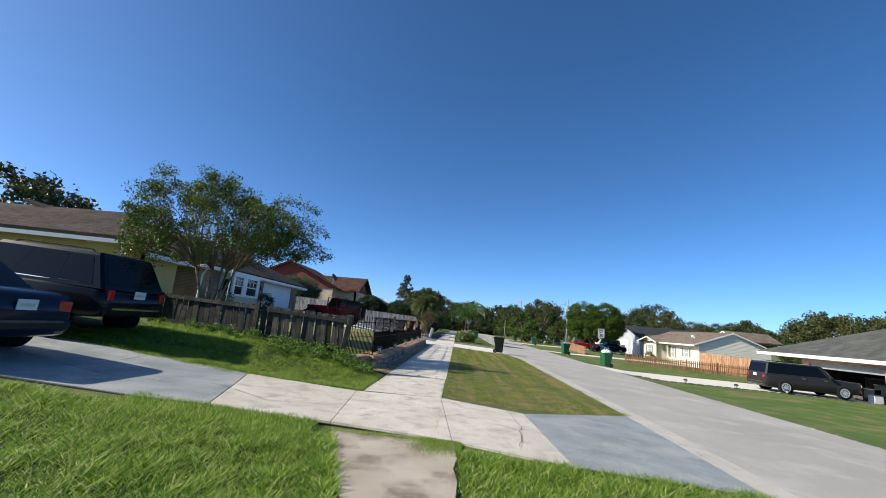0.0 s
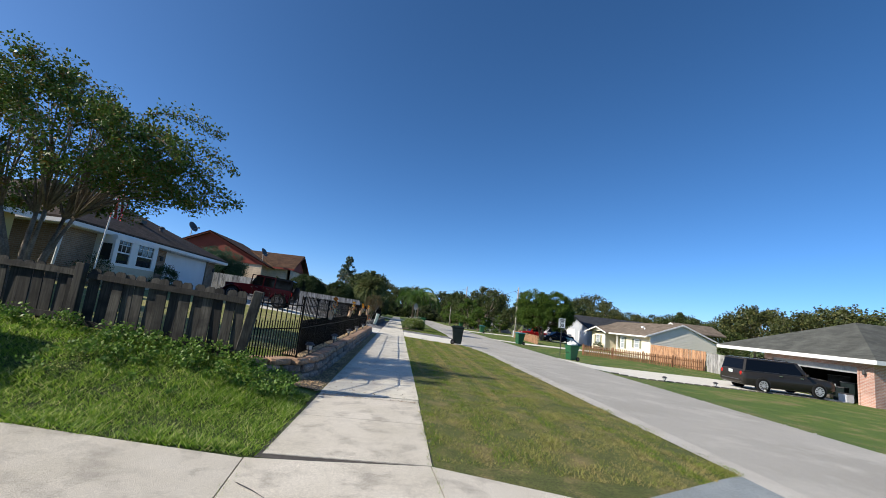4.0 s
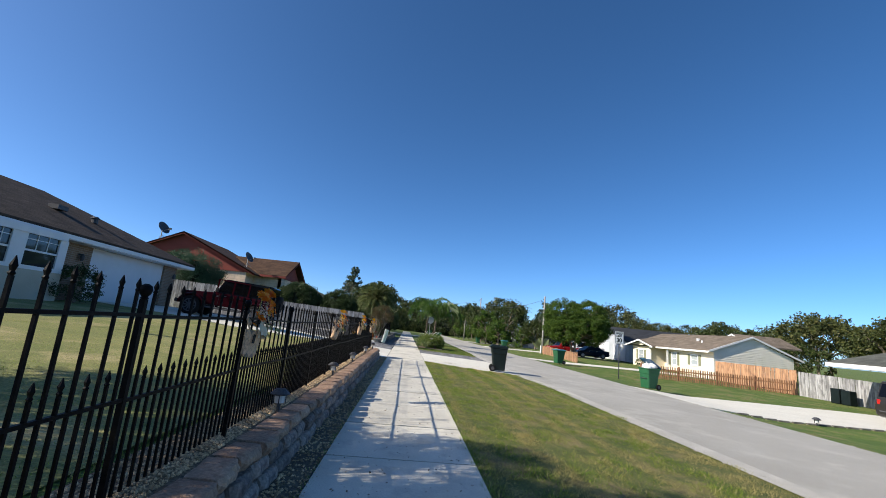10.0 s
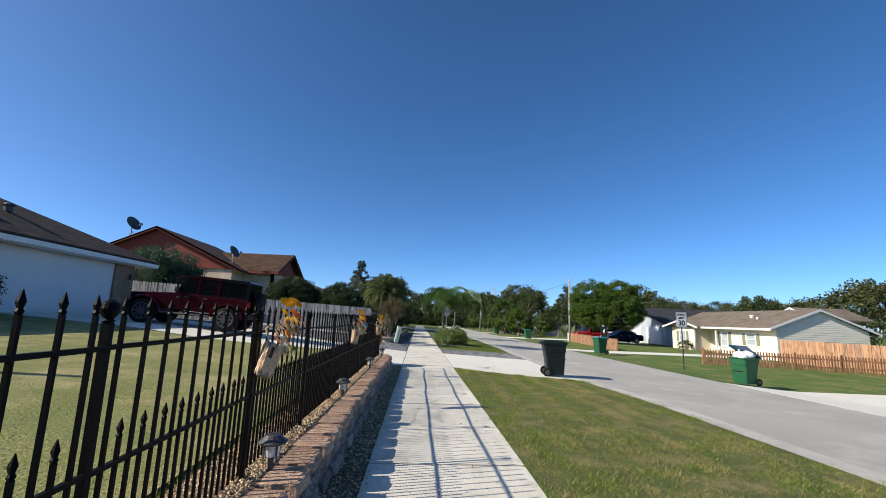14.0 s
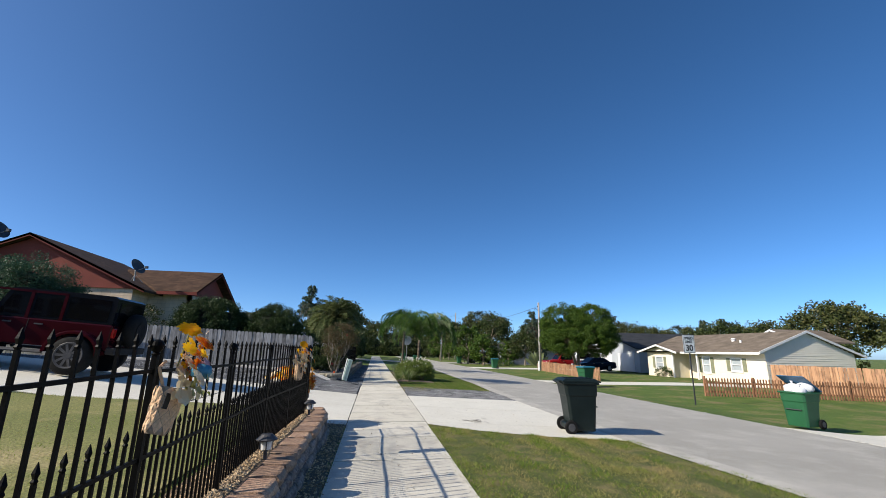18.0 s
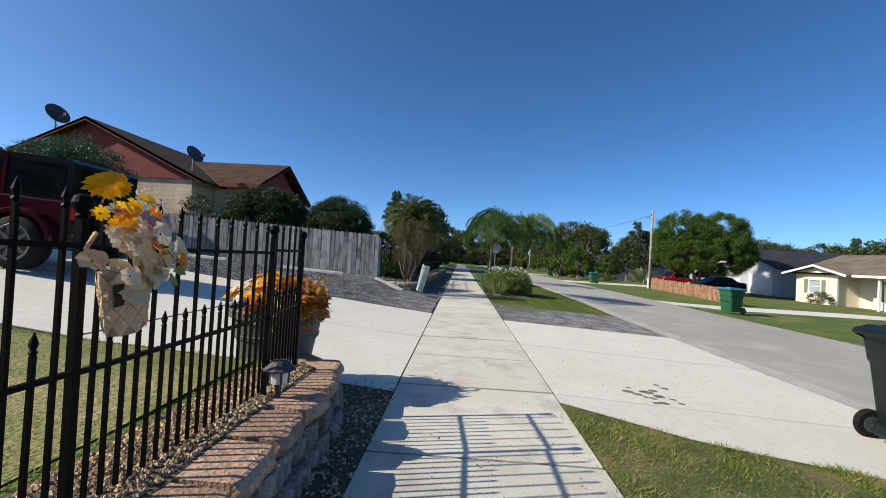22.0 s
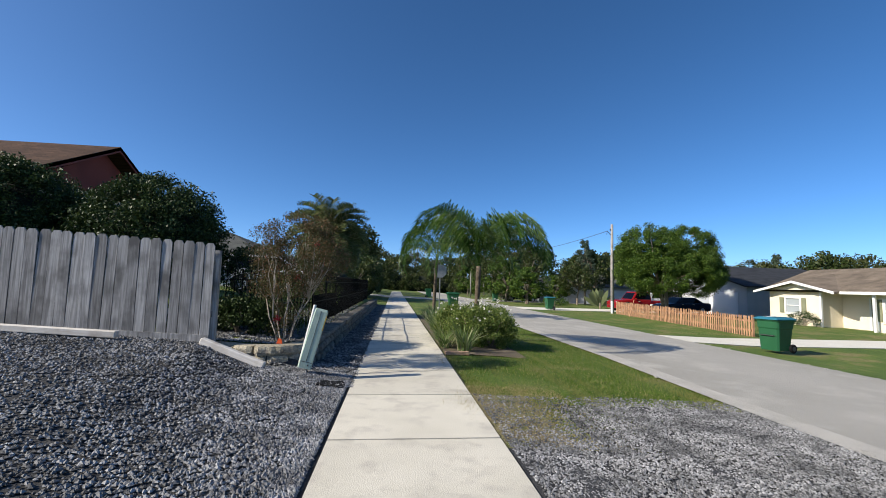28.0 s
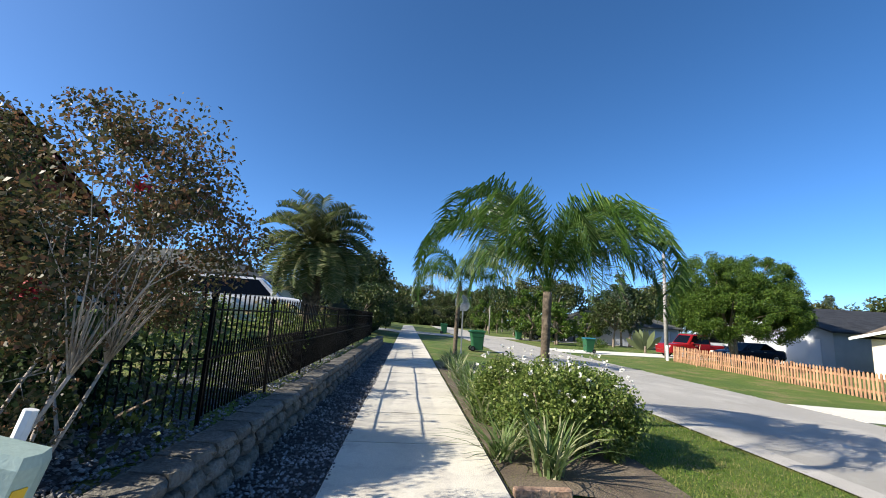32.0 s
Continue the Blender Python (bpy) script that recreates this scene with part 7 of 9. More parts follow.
blades("grass", "straw runners creeping over the slab edge", 700, lambda r, n: np.stack([np.where(r.rand(n) < 0.5, -0.2 - 0.22 * r.rand(n) ** 2, -0.3 - 0.3 * r.rand(n) ** 2), np.where(r.rand(n) < 0.5, 37.55, 40.2) + 0.35 * r.normal(size=n)], 1), 0.07, 0.003, M["blade_straw"], 12)
blades("grass", "short straw-green lawn blades behind the iron fence", 120000, within(-9, -2.66, 11.6, 28.9), 0.034, 0.006, M["blade_dry"], 6)
blades("grass", "grass tufts along the walk edges", 5000, lambda r, n: np.stack([np.where(r.rand(n) < 0.5, -0.19, -1.76) + r.normal(size=n) * 0.02, r.uniform(5, 29, n)], 1), 0.05, 0.004, M["blade"], 7)
blades("grass", "grass growing over the broken slab", 26000, lambda r, n: np.where(r.rand(n)[:, None] < 0.8, np.stack([0.14 - np.abs(r.normal(size=n)) * 0.24, 5.55 - np.abs(r.normal(size=n)) * 0.3], 1), np.stack([r.uniform(-1.5, -0.15, n), 5.5 + r.normal(size=n) * 0.05], 1)), 0.05, 0.004, M["blade"], 8)

# ---- woods and far trees ----
def wood_tree(label, seed, h, w, leaf, at, n=46, per=70, size=0.34, group="woods", shape=0.62, cl=0.9):
    rs = np.random.RandomState(seed)
    C = clumps_in(rs, (0, 0, h * shape), (w / 2, w / 2, h * (1 - shape) * 0.95), n, 0.4, -0.8)
    return plant("tree", label, (0, 0, 0), C, w * 0.13 * cl, per, size, leaf, M["bark"], seed, 1, 0.05, h * 0.02 + 0.05, 9, group=group, fork=0.55, at=at)


def spot(x, y, s=1.0, rz=0.0, dz=-0.2):
    return Matrix.Translation((x, y, gz(x, y) + dz)) @ Matrix.Rotation(rz, 4, "Z") @ Matrix.Scale(s, 4)


def conifer(label, seed, at):
    """Ragged cone of drooping sprays round one straight stem."""
    rs = np.random.RandomState(seed)
    C = []
    for k in range(120):
        f = rs.rand() ** 0.8
        a, r = rs.uniform(0, 6.28), (0.35 + 2.5 * (1 - f) ** 0.8) * rs.uniform(0.35, 1.05)
        C.append((r * math.cos(a), r * math.sin(a), 2.0 + 8.0 * f - 0.12 * r))
    return plant("tree", label, (0, 0, 0), np.array(C), 0.42, 70, 0.22, M["leaf_blue"], M["bark"], seed, 1, 0.02, 0.16, 60, group="woods", fork=1.25, at=at)


proto = [
    wood_tree("broad olive-green oak at the wood's edge", 101, 9.0, 9.5, M["leaf_olive"], spot(57, 66), 70, 90, 0.36),
    wood_tree("dark green oak with an uneven crown", 102, 8.0, 7.5, M["leaf_wood"], spot(50, 78), 60, 80, 0.33),
    conifer("tall ragged grey-green cedar in the distance", 103, spot(66, 100, 0.95)),
    wood_tree("bushy low tree in the distance", 104, 5.0, 6.0, M["leaf_wood"], spot(-8, 72), 50, 80, 0.26, shape=0.5),
    wood_tree("bright green leafy tree down the street", 105, 6.0, 5.0, M["leaf_round"], spot(12.5, 84), 50, 80, 0.28, shape=0.52),
]
rnd = random.Random(77)
places = []
for k in range(26):
    places.append((rnd.choice((0, 0, 1, 1, 3)), rnd.uniform(44, 75), rnd.uniform(26, 66), rnd.uniform(0.72, 1.0)))
for k in range(16):
    places.append((rnd.choice((0, 1, 1, 4)), rnd.uniform(38, 75), rnd.uniform(74, 120), rnd.uniform(0.7, 1.0)))
for k in range(46):
    places.append((rnd.choice((0, 1, 1, 1, 3, 4)), rnd.uniform(-70, 90), rnd.uniform(128, 190), rnd.uniform(0.7, 1.05)))
for k in range(14):
    places.append((rnd.choice((1, 3, 4, 1)), rnd.uniform(-26, -4.5), rnd.uniform(66, 125), rnd.uniform(0.55, 0.85)))
for k in range(12):
    places.append((rnd.choice((1, 3, 4, 3)), rnd.uniform(11.5, 22), rnd.uniform(78, 128), rnd.uniform(0.4, 0.75)))
for k in range(8):
    places.append((rnd.choice((0, 1)), rnd.uniform(-60, -30), rnd.uniform(0, 60), rnd.uniform(0.7, 0.9)))
places += [(1, -1, 142, 1.2), (0, 4, 152, 1.2), (1, 8.5, 146, 1.1), (1, 13, 158, 1.4), (0, -8, 150, 1.3), (1, 18, 140, 1.2), (0, 59, 131, 1.55), (1, 52, 126, 1.4), (2, 67, 101, 0.95), (2, -11.9, 91, 1.15), (1, 24, 84, 0.9), (2, 22, 82, 0.85), (4, 13.5, 78, 0.75), (1, -6.5, 75, 0.95), (3, -4.2, 88, 1.1), (1, -9, 100, 1.2), (1, 14, 97, 0.9), (1, 17.5, 90, 1.0), (0, 20, 104, 1.1), (4, 12.5, 112, 1.0), (1, 15, 122, 1.2), (1, 30, 100, 1.1), (1, 40, 110, 1.2), (0, 45, 95, 0.9), (3, -4.5, 66, 0.7), (1, -6.5, 80, 0.8), (0, -24.5, 21, 0.75), (1, -26, 26, 0.7)]
for kind, x, y, s in places:
    if 2.5 < x < 10.5 and y < 125:
        continue
    copy_thing(proto[kind], spot(x, y, s, rnd.uniform(0, 6.28)))


# ---- vehicles ----


def wheel(parent, x, y, z, r, w, rim, side):
    t = part("wheel", lathed([(r * 0.6, -w / 2), (r * 0.93, -w / 2), (r, -w * 0.34), (r, w * 0.34), (r * 0.93, w / 2), (r * 0.6, w / 2)], 24), M["rubber"], parent, "black tyre", True)
    t.matrix_basis = pose(x, y, z, 90, 0, 0)
    o = -side * w / 2
    part("wheel_well", lathed([(r * 0.60, o * 0.5), (r * 0.60, o * 0.52), (r * 0.12, o * 0.5)], 20), M["dark_metal"], t)
    ring = lathed([(r * 0.56, o * 0.6), (r * 0.58, o * 1.0), (r * 0.66, o * 1.06), (r * 0.69, o * 0.98)], 24)
    bmesh.ops.recalc_face_normals(ring, faces=ring.faces)
    bmesh.ops.delete(ring, geom=[f for f in ring.faces if len(f.verts) > 4], context="FACES")
    rm = part("rim", ring, rim, t)
    sp = boxed(r * 0.1, r * 0.6, -r * 0.06, r * 0.06, min(o * 0.7, o * 1.02), max(o * 0.7, o * 1.02))
    first = part("spoke", sp, rim, rm)
    for k in range(1, 10):
        piece("spoke", first.data, rm, Matrix.Rotation(k * math.pi / 5, 4, "Z"))
    part("hub", lathed([(r * 0.16, min(o * 0.6, o * 1.06)), (r * 0.14, max(o * 0.6, o * 1.06))], 10), rim, rm)


def body_loft(bm, st, L, W, H):
    rings = []
    for x, hw, zb, zt in st:
        x, hw, zt = x * L, hw * W, zt * H
        half = [(hw * 0.90, zb), (hw * 0.985, zb + 0.07), (hw, zb + (zt - zb) * 0.45), (hw * 0.985, zt - 0.09), (hw * 0.93, zt - 0.02), (hw * 0.75, zt)]
        rings.append([(x, y, z) for y, z in half] + [(x, -y, z) for y, z in half[::-1]])
    loft(bm, rings)


def cabin(parent, L, W, H, belt, xb0, xb1, xt0, xt1, wb, wt, top_mat, windows, glass_front=True):
    """Greenhouse from the belt line to the roof, with its panes set on it."""
    zb, zt = belt * H - 0.03, H
    xb0, xb1, xt0, xt1, wb, wt = xb0 * L, xb1 * L, xt0 * L, xt1 * L, wb * W, wt * W
    bm = bmesh.new()
    rings = []
    for s, dz in ((0, 0), (0.5, 0), (0.9, 0), (0.985, 0), (1.0, 0)):
        k = 1.0 if s < 0.95 else (0.975 if s < 0.99 else 0.88)
        x0, x1, w = xb0 + (xt0 - xb0) * s, xb1 + (xt1 - xb1) * s, (wb + (wt - wb) * s) * k
        c = (x0 + x1) / 2
        x0, x1 = c + (x0 - c) * (1 if k == 1 else k + 0.02), c + (x1 - c) * (1 if k == 1 else k + 0.02)
        z = zb + (zt - zb) * s
        e = 0.06
        rings.append([(x0, -w + e, z), (x0 + e, -w, z), (x1 - e * 1.5, -w, z), (x1, -w + e, z), (x1, w - e, z), (x1 - e * 1.5, w, z), (x0 + e, w, z), (x0, w - e, z)])
    loft(bm, rings)
    body = part("cabin", bm, top_mat, parent, smooth=False)

    def at(u, v, side):
        x0, x1 = xb0 + (xt0 - xb0) * v, xb1 + (xt1 - xb1) * v
        return Vector((x0 + (x1 - x0) * u, side * (wb + (wt - wb) * v + 0.006), zb + (zt - zb) * v))
    for side in (-1, 1):
        for u0, u1, lo, hi in windows:
            q = [at(u0, lo, side), at(u1, lo, side), at(u1, hi, side), at(u0, hi, side)]
            bm = bmesh.new()
            a = [bm.verts.new(p) for p in q]
            b = [bm.verts.new(p - Vector((0, side * 0.012, 0))) for p in q]
            bm.faces.new(a)
            bm.faces.new(b[::-1])
            for i in range(4):
                bm.faces.new((a[i], a[(i + 1) % 4], b[(i + 1) % 4], b[i]))
            bmesh.ops.recalc_face_normals(bm, faces=bm.faces)
            part("side_window", bm, M["car_glass"], body)
            out = Vector((0, side * 0.008, 0))
            ring = bmesh.new()
            up = Vector((0, 0, 0.016))
            ring.faces.new([ring.verts.new(p + out) for p in (q[0] - up, q[1] - up, q[1], q[0])])
            part("window_trim", ring, M["dark_metal" if top_mat is not M["paint_black"] else "chrome"], body)
        for (_, a1, lo, hi), (b0, *_) in zip(windows, windows[1:]):
            bm = bmesh.new()
            o = Vector((0, side * 0.003, 0))
            bm.faces.new([bm.verts.new(p + o) for p in (at(a1, lo, side), at(b0, lo, side), at(b0, hi, side), at(a1, hi, side))])
            part("door_pillar", bm, M["car_glass"], body)
    for end, name in ((0, "rear_window"), (1, "windscreen")):
        bm = bmesh.new()
        off = -0.008 if end == 0 else 0.008
        q = []
        for v, k in ((0.14, 0.88), (0.14, -0.88), (0.86, -0.86), (0.86, 0.86)):
            x = (xb1 + (xt1 - xb1) * v) if end else (xb0 + (xt0 - xb0) * v)
            q.append((x + off, k * (wb + (wt - wb) * v), zb + (zt - zb) * v))
        a = [bm.verts.new(p) for p in q]
        b = [bm.verts.new((p[0] - off * 1.5, p[1], p[2])) for p in q]
        bm.faces.new(a)
        bm.faces.new(b[::-1])
        for i in range(4):
            bm.faces.new((a[i], a[(i + 1) % 4], b[(i + 1) % 4], b[i]))
        bmesh.ops.recalc_face_normals(bm, faces=bm.faces)
        part(name, bm, M["car_glass"], body)
    return body


SHAPES = {
    "suv": dict(st=[(-0.5, 0.42, 0.56, 0.46), (-0.49, 0.465, 0.52, 0.56), (-0.45, 0.495, 0.46, 0.60), (-0.2, 0.5, 0.36, 0.61), (0.1, 0.5, 0.36, 0.61), (0.22, 0.5, 0.36, 0.62), (0.3, 0.49, 0.36, 0.61), (0.42, 0.475, 0.30, 0.57), (0.48, 0.44, 0.36, 0.52), (0.5, 0.40, 0.42, 0.44)],
                belt=0.60, xb0=-0.485, xb1=0.25, xt0=-0.405, xt1=0.08, wb=0.475, wt=0.385, win=[(0.07, 0.29, 0.12, 0.86), (0.315, 0.60, 0.10, 0.88), (0.625, 0.91, 0.10, 0.88)], r=0.37, ax=(-0.29, 0.31)),
    "flex": dict(st=[(-0.5, 0.45, 0.42, 0.50), (-0.495, 0.475, 0.36, 0.58), (-0.46, 0.495, 0.30, 0.61), (-0.2, 0.5, 0.25, 0.61), (0.1, 0.5, 0.25, 0.61), (0.24, 0.5, 0.25, 0.61), (0.4, 0.48, 0.28, 0.575), (0.48, 0.45, 0.34, 0.54), (0.5, 0.42, 0.40, 0.47)],
                 belt=0.60, xb0=-0.49, xb1=0.23, xt0=-0.455, xt1=0.10, wb=0.475, wt=0.425, win=[(0.025, 0.28, 0.10, 0.90), (0.295, 0.56, 0.10, 0.90), (0.575, 0.90, 0.10, 0.90)], r=0.36, ax=(-0.29, 0.3)),
    "sedan": dict(st=[(-0.5, 0.42, 0.42, 0.50), (-0.49, 0.46, 0.34, 0.64), (-0.45, 0.49, 0.28, 0.70), (-0.3, 0.5, 0.22, 0.70), (0.0, 0.5, 0.2, 0.665), (0.22, 0.5, 0.2, 0.665), (0.36, 0.48, 0.22, 0.60), (0.47, 0.44, 0.28, 0.52), (0.5, 0.38, 0.34, 0.44)],
                  belt=0.66, xb0=-0.37, xb1=0.26, xt0=-0.20, xt1=0.08, wb=0.46, wt=0.36, win=[(0.14, 0.46, 0.12, 0.86), (0.50, 0.86, 0.12, 0.86)], r=0.32, ax=(-0.29, 0.31)),
    "pickup": dict(st=[(-0.5, 0.45, 0.45, 0.50), (-0.49, 0.48, 0.40, 0.58), (-0.2, 0.5, 0.32, 0.58), (0.0, 0.5, 0.3, 0.6), (0.2, 0.5, 0.3, 0.6), (0.3, 0.5, 0.3, 0.6), (0.45, 0.48, 0.34, 0.57), (0.5, 0.44, 0.42, 0.48)],
                   belt=0.59, xb0=-0.12, xb1=0.24, xt0=-0.10, xt1=0.14, wb=0.47, wt=0.40, win=[(0.06, 0.44, 0.14, 0.86), (0.5, 0.9, 0.14, 0.86)], r=0.39, ax=(-0.3, 0.32)),
}


def car(name, m, label, shape, L, W, H, body, group="", rim="alloy", category="car"):
    s = SHAPES[shape]
    c = thing(name, m, label, category, group)
    bm = bmesh.new()
    body_loft(bm, s["st"], L, W, H)
    b = part("body", bm, M[body], c, smooth=True)
    cabin(c, L, W, H, s["belt"], s["xb0"], s["xb1"], s["xt0"], s["xt1"], s["wb"], s["wt"], M[body], s["win"])
    r = s["r"]
    for ax in s["ax"]:
        for sd in (-1, 1):
            arch = lathed([(r * 0.3, -0.01), (r * 1.14, -0.01), (r * 1.14, 0.01), (r * 0.3, 0.01)], 22)
            bmesh.ops.transform(arch, matrix=pose(ax * L, sd * W * 0.497, r + 0.03, 90, 0, 0), verts=arch.verts)
            part("wheel_arch", arch, M["dark"], b)
            wheel(c, ax * L, sd * (W / 2 - 0.09), r, r, 0.22, M[rim], sd)
    hr = H
    for sd in (-1, 1):
        lw, l0, l1 = (0.15, 0.49, 0.61) if shape == "sedan" else (0.10, 0.46, 0.58)
        part("tail_lamp", boxed(-0.5 * L - 0.006, -0.5 * L + 0.24, *sorted((sd * (W * 0.425 - 1.5 * lw), sd * W * 0.425)), l0 * hr, l1 * hr, bevel=0.02), M["lamp_red"], b, "red tail lamp")
        part("head_lamp", boxed(0.5 * L - 0.22, 0.5 * L - 0.02, sd * W * 0.38 - 0.12, sd * W * 0.38 + 0.12, 0.42 * hr, 0.42 * hr + 0.14, bevel=0.02), M["lamp_clear"], b, "clear head lamp")
        part("mirror", boxed(s["xb1"] * L - 0.42, s["xb1"] * L - 0.28, sd * W * 0.53 - 0.10, sd * W * 0.53 + 0.06, s["belt"] * H + 0.02, s["belt"] * H + 0.16, bevel=0.03), M[body], b)
        for u in (-0.12, 0.10):
            part("door_handle", boxed(u * L, u * L + 0.18, sd * W * 0.5 - 0.012, sd * W * 0.5 + 0.018, s["belt"] * H - 0.12, s["belt"] * H - 0.085), M["chrome"], b)
        if shape in ("suv", "flex"):
            part("roof_rail", tubed([(-0.36 * L, sd * W * 0.34, H - 0.02), (-0.34 * L, sd * W * 0.34, H + 0.045), (0.0, sd * W * 0.34, H + 0.045), (0.03 * L, sd * W * 0.34, H - 0.02)], 0.016, 6), M["rubber"], b)
    zb = 0.5 if shape == "suv" else 0.4
    part("rear_bumper", boxed(-0.5 * L - 0.03, -0.5 * L + 0.16, -W * 0.45, W * 0.45, zb, zb + 0.18, bevel=0.04), M[body], b)
    part("bumper_strip", boxed(-0.5 * L - 0.036, -0.5 * L - 0.02, -W * 0.36, W * 0.36, zb + 0.13, zb + 0.17), M["chrome" if shape == "suv" else "dark_metal"], b)
    part("front_bumper", boxed(0.5 * L - 0.14, 0.5 * L + 0.03, -W * 0.42, W * 0.42, 0.28, 0.48, bevel=0.05), M[body], b)
    zp = 0.5 * H if shape != "pickup" else 0.45
    pl = part("licence_plate", boxed(-0.5 * L - 0.024, -0.5 * L - 0.008, -0.155, 0.155, zp, zp + 0.16), M["plate"], b, "pale licence plate")
    part("plate_bars", boxed(-0.5 * L - 0.028, -0.5 * L - 0.0245, -0.11, 0.11, zp + 0.05, zp + 0.10), M["utility_green"], pl)
    return c


car("suv", pose(-9.45, 9.05, 0.62, 0, -3.0, 180), "black four-door SUV parked on the painted drive", "suv", 4.75, 1.9, 1.76, "paint_black", "cars on the painted drive")
car("sedan", pose(-8.95, 6.2, 0.49, 0, -3.0, 180), "dark navy sedan parked on the painted drive", "sedan", 4.75, 1.82, 1.45, "paint_navy", "cars on the painted drive")
car("van", pose(20.55, 26.6, -0.76, 0, 0, -5), "graphite boxy family wagon parked by the open garage", "flex", 5.1, 1.93, 1.72, "paint_graphite")
car("suv", pose(-7.2, 54.2, 0.84, 0, 0, 12), "white SUV parked behind the iron fence", "suv", 4.8, 1.9, 1.75, "paint_white", "white cars")
car("suv", pose(-10.6, 50.8, 0.98, 0, 0, 8), "white car parked behind the bushes", "sedan", 4.7, 1.85, 1.5, "paint_white", "white cars")
car("pickup", pose(20.5, 68.0, -0.47, 0, 0, 182), "bright red pickup parked behind the picket fence", "pickup", 5.3, 1.9, 1.75, "paint_red")
car("sedan", pose(23.0, 66.0, -0.5, 0, 0, 186), "dark blue sedan parked behind the picket fence", "sedan", 4.7, 1.8, 1.42, "paint_navy")
car("pickup", pose(23.6, 70.8, -0.5, 0, 0, 182), "white truck with a ladder rack behind the round tree", "flex", 5.4, 1.95, 1.95, "paint_white")
car("suv", pose(15.5, 87.5, -0.5, 0, 0, 175), "black SUV parked by the far grey house", "suv", 4.8, 1.9, 1.75, "paint_black")


def jeep(m, label):
    """Boxy off-roader: round-edged tub, hard top, spare wheel, flared wings."""
    j = thing("off_roader", m, label, "car")
    L, W, H = 4.4, 1.85, 1.86
    bm = bmesh.new()
    prism(bm, [(-2.02, 0.58), (1.02, 0.58), (1.02, 0.5), (1.9, 0.55), (1.95, 1.04), (0.62, 1.16), (0.5, 1.17), (-2.02, 1.17)], "y", -0.76, 0.76)
    b = part("body", bm, M["paint_maroon"], j)
    be = b.modifiers.new("edge", "BEVEL")
    be.width, be.segments = 0.03, 2
    bm = bmesh.new()
    prism(bm, [(-1.98, 1.17), (0.5, 1.17), (0.22, 1.80), (0.1, 1.84), (-1.9, 1.85), (-1.98, 1.8)], "y", -0.72, 0.72)
    top = part("hard_top", bm, M["paint_black"], j, "black hard top")
    for sd in (-1, 1):
        for x0, x1, x1t in ((-1.86, -1.0, -1.0), (-0.9, -0.32, -0.32), (-0.22, 0.36, 0.14)):
            bm = bmesh.new()
            y = sd * 0.728
            q = [(x0, y, 1.24), (x1, y, 1.24), (x1t, y, 1.74), (x0, y, 1.74)]
            vs = [bm.verts.new(p) for p in q]
            ws = [bm.verts.new((p[0], y - sd * 0.02, p[2])) for p in q]
            bm.faces.new(vs)
            bm.faces.new(ws[::-1])
            for i in range(4):
                bm.faces.new((vs[i], vs[(i + 1) % 4], ws[(i + 1) % 4], ws[i]))
            part("side_window", bm, M["car_glass"], top)
        for x0 in (-0.95, -0.27, 0.44):
            part("door_pillar", boxed(x0, x0 + 0.07, sd * 0.735 - 0.006, sd * 0.735 + 0.006, 1.17, 1.8), M["paint_maroon"], b)
        part("window_line", boxed(-0.95, 0.46, sd * 0.735 - 0.006, sd * 0.735 + 0.006, 1.75, 1.8), M["paint_maroon"], b)
        for x in (-0.62, 0.0):
            part("door_seam", boxed(x + 0.3, x + 0.312, sd * 0.762 - 0.003, sd * 0.762 + 0.003, 0.62, 1.15), M["dark"], b)
            part("door_handle", boxed(x, x + 0.16, sd * 0.76, sd * 0.79 if sd > 0 else sd * 0.76 + 0.03, 1.04, 1.07) if sd > 0 else boxed(x, x + 0.16, -0.79, -0.76, 1.04, 1.07), M["dark_metal"], b)
        part("hinge", boxed(0.34, 0.42, sd * 0.77 - 0.01, sd * 0.77 + 0.01, 0.98, 1.04), M["dark_metal"], b)
        for x in (-1.38, 1.4):
            bm = bmesh.new()
            rings = []
            for k in range(13):
                a = math.pi * k / 12
                rings.append([(x + r * math.cos(a), sd * y, 0.47 + r * 0.88 * math.sin(a)) for r, y in ((0.50, 0.70), (0.60, 0.70), (0.585, 0.90), (0.56, 0.93), (0.50, 0.93))])
            loft(bm, rings)
            part("wing_flare", bm, M["paint_maroon"], b)
            wheel(j, x, sd * 0.79, 0.43, 0.43, 0.28, M["dark_metal"], sd)
        part("tail_lamp", boxed(-2.06, -2.0, sd * 0.66 - 0.07, sd * 0.66 + 0.07, 0.88, 1.10, bevel=0.01), M["lamp_red"], b)
        part("mirror", boxed(0.36, 0.48, sd * 0.88 - 0.12, sd * 0.88 + 0.05, 1.2, 1.38, bevel=0.02), M["dark"], b)
        part("running_board", tubed([(-0.8, sd * 0.84, 0.46), (0.85, sd * 0.84, 0.46)], 0.04, 6), M["dark_metal"], b)
    part("rear_window", boxed(-1.995, -1.982, -0.55, 0.55, 1.26, 1.72), M["car_glass"], top)
    part("rear_bumper", boxed(-2.2, -2.02, -0.8, 0.8, 0.5, 0.66, bevel=0.02), M["dark"], b)
    part("front_bumper", boxed(1.95, 2.12, -0.85, 0.85, 0.48, 0.64, bevel=0.02), M["dark"], b)
    part("grille", boxed(1.93, 1.97, -0.5, 0.5, 0.66, 1.0), M["dark_metal"], b)
    bm = lathed([(0.2, -0.12), (0.38, -0.12), (0.42, -0.06), (0.42, 0.06), (0.38, 0.12), (0.2, 0.12)], 24)
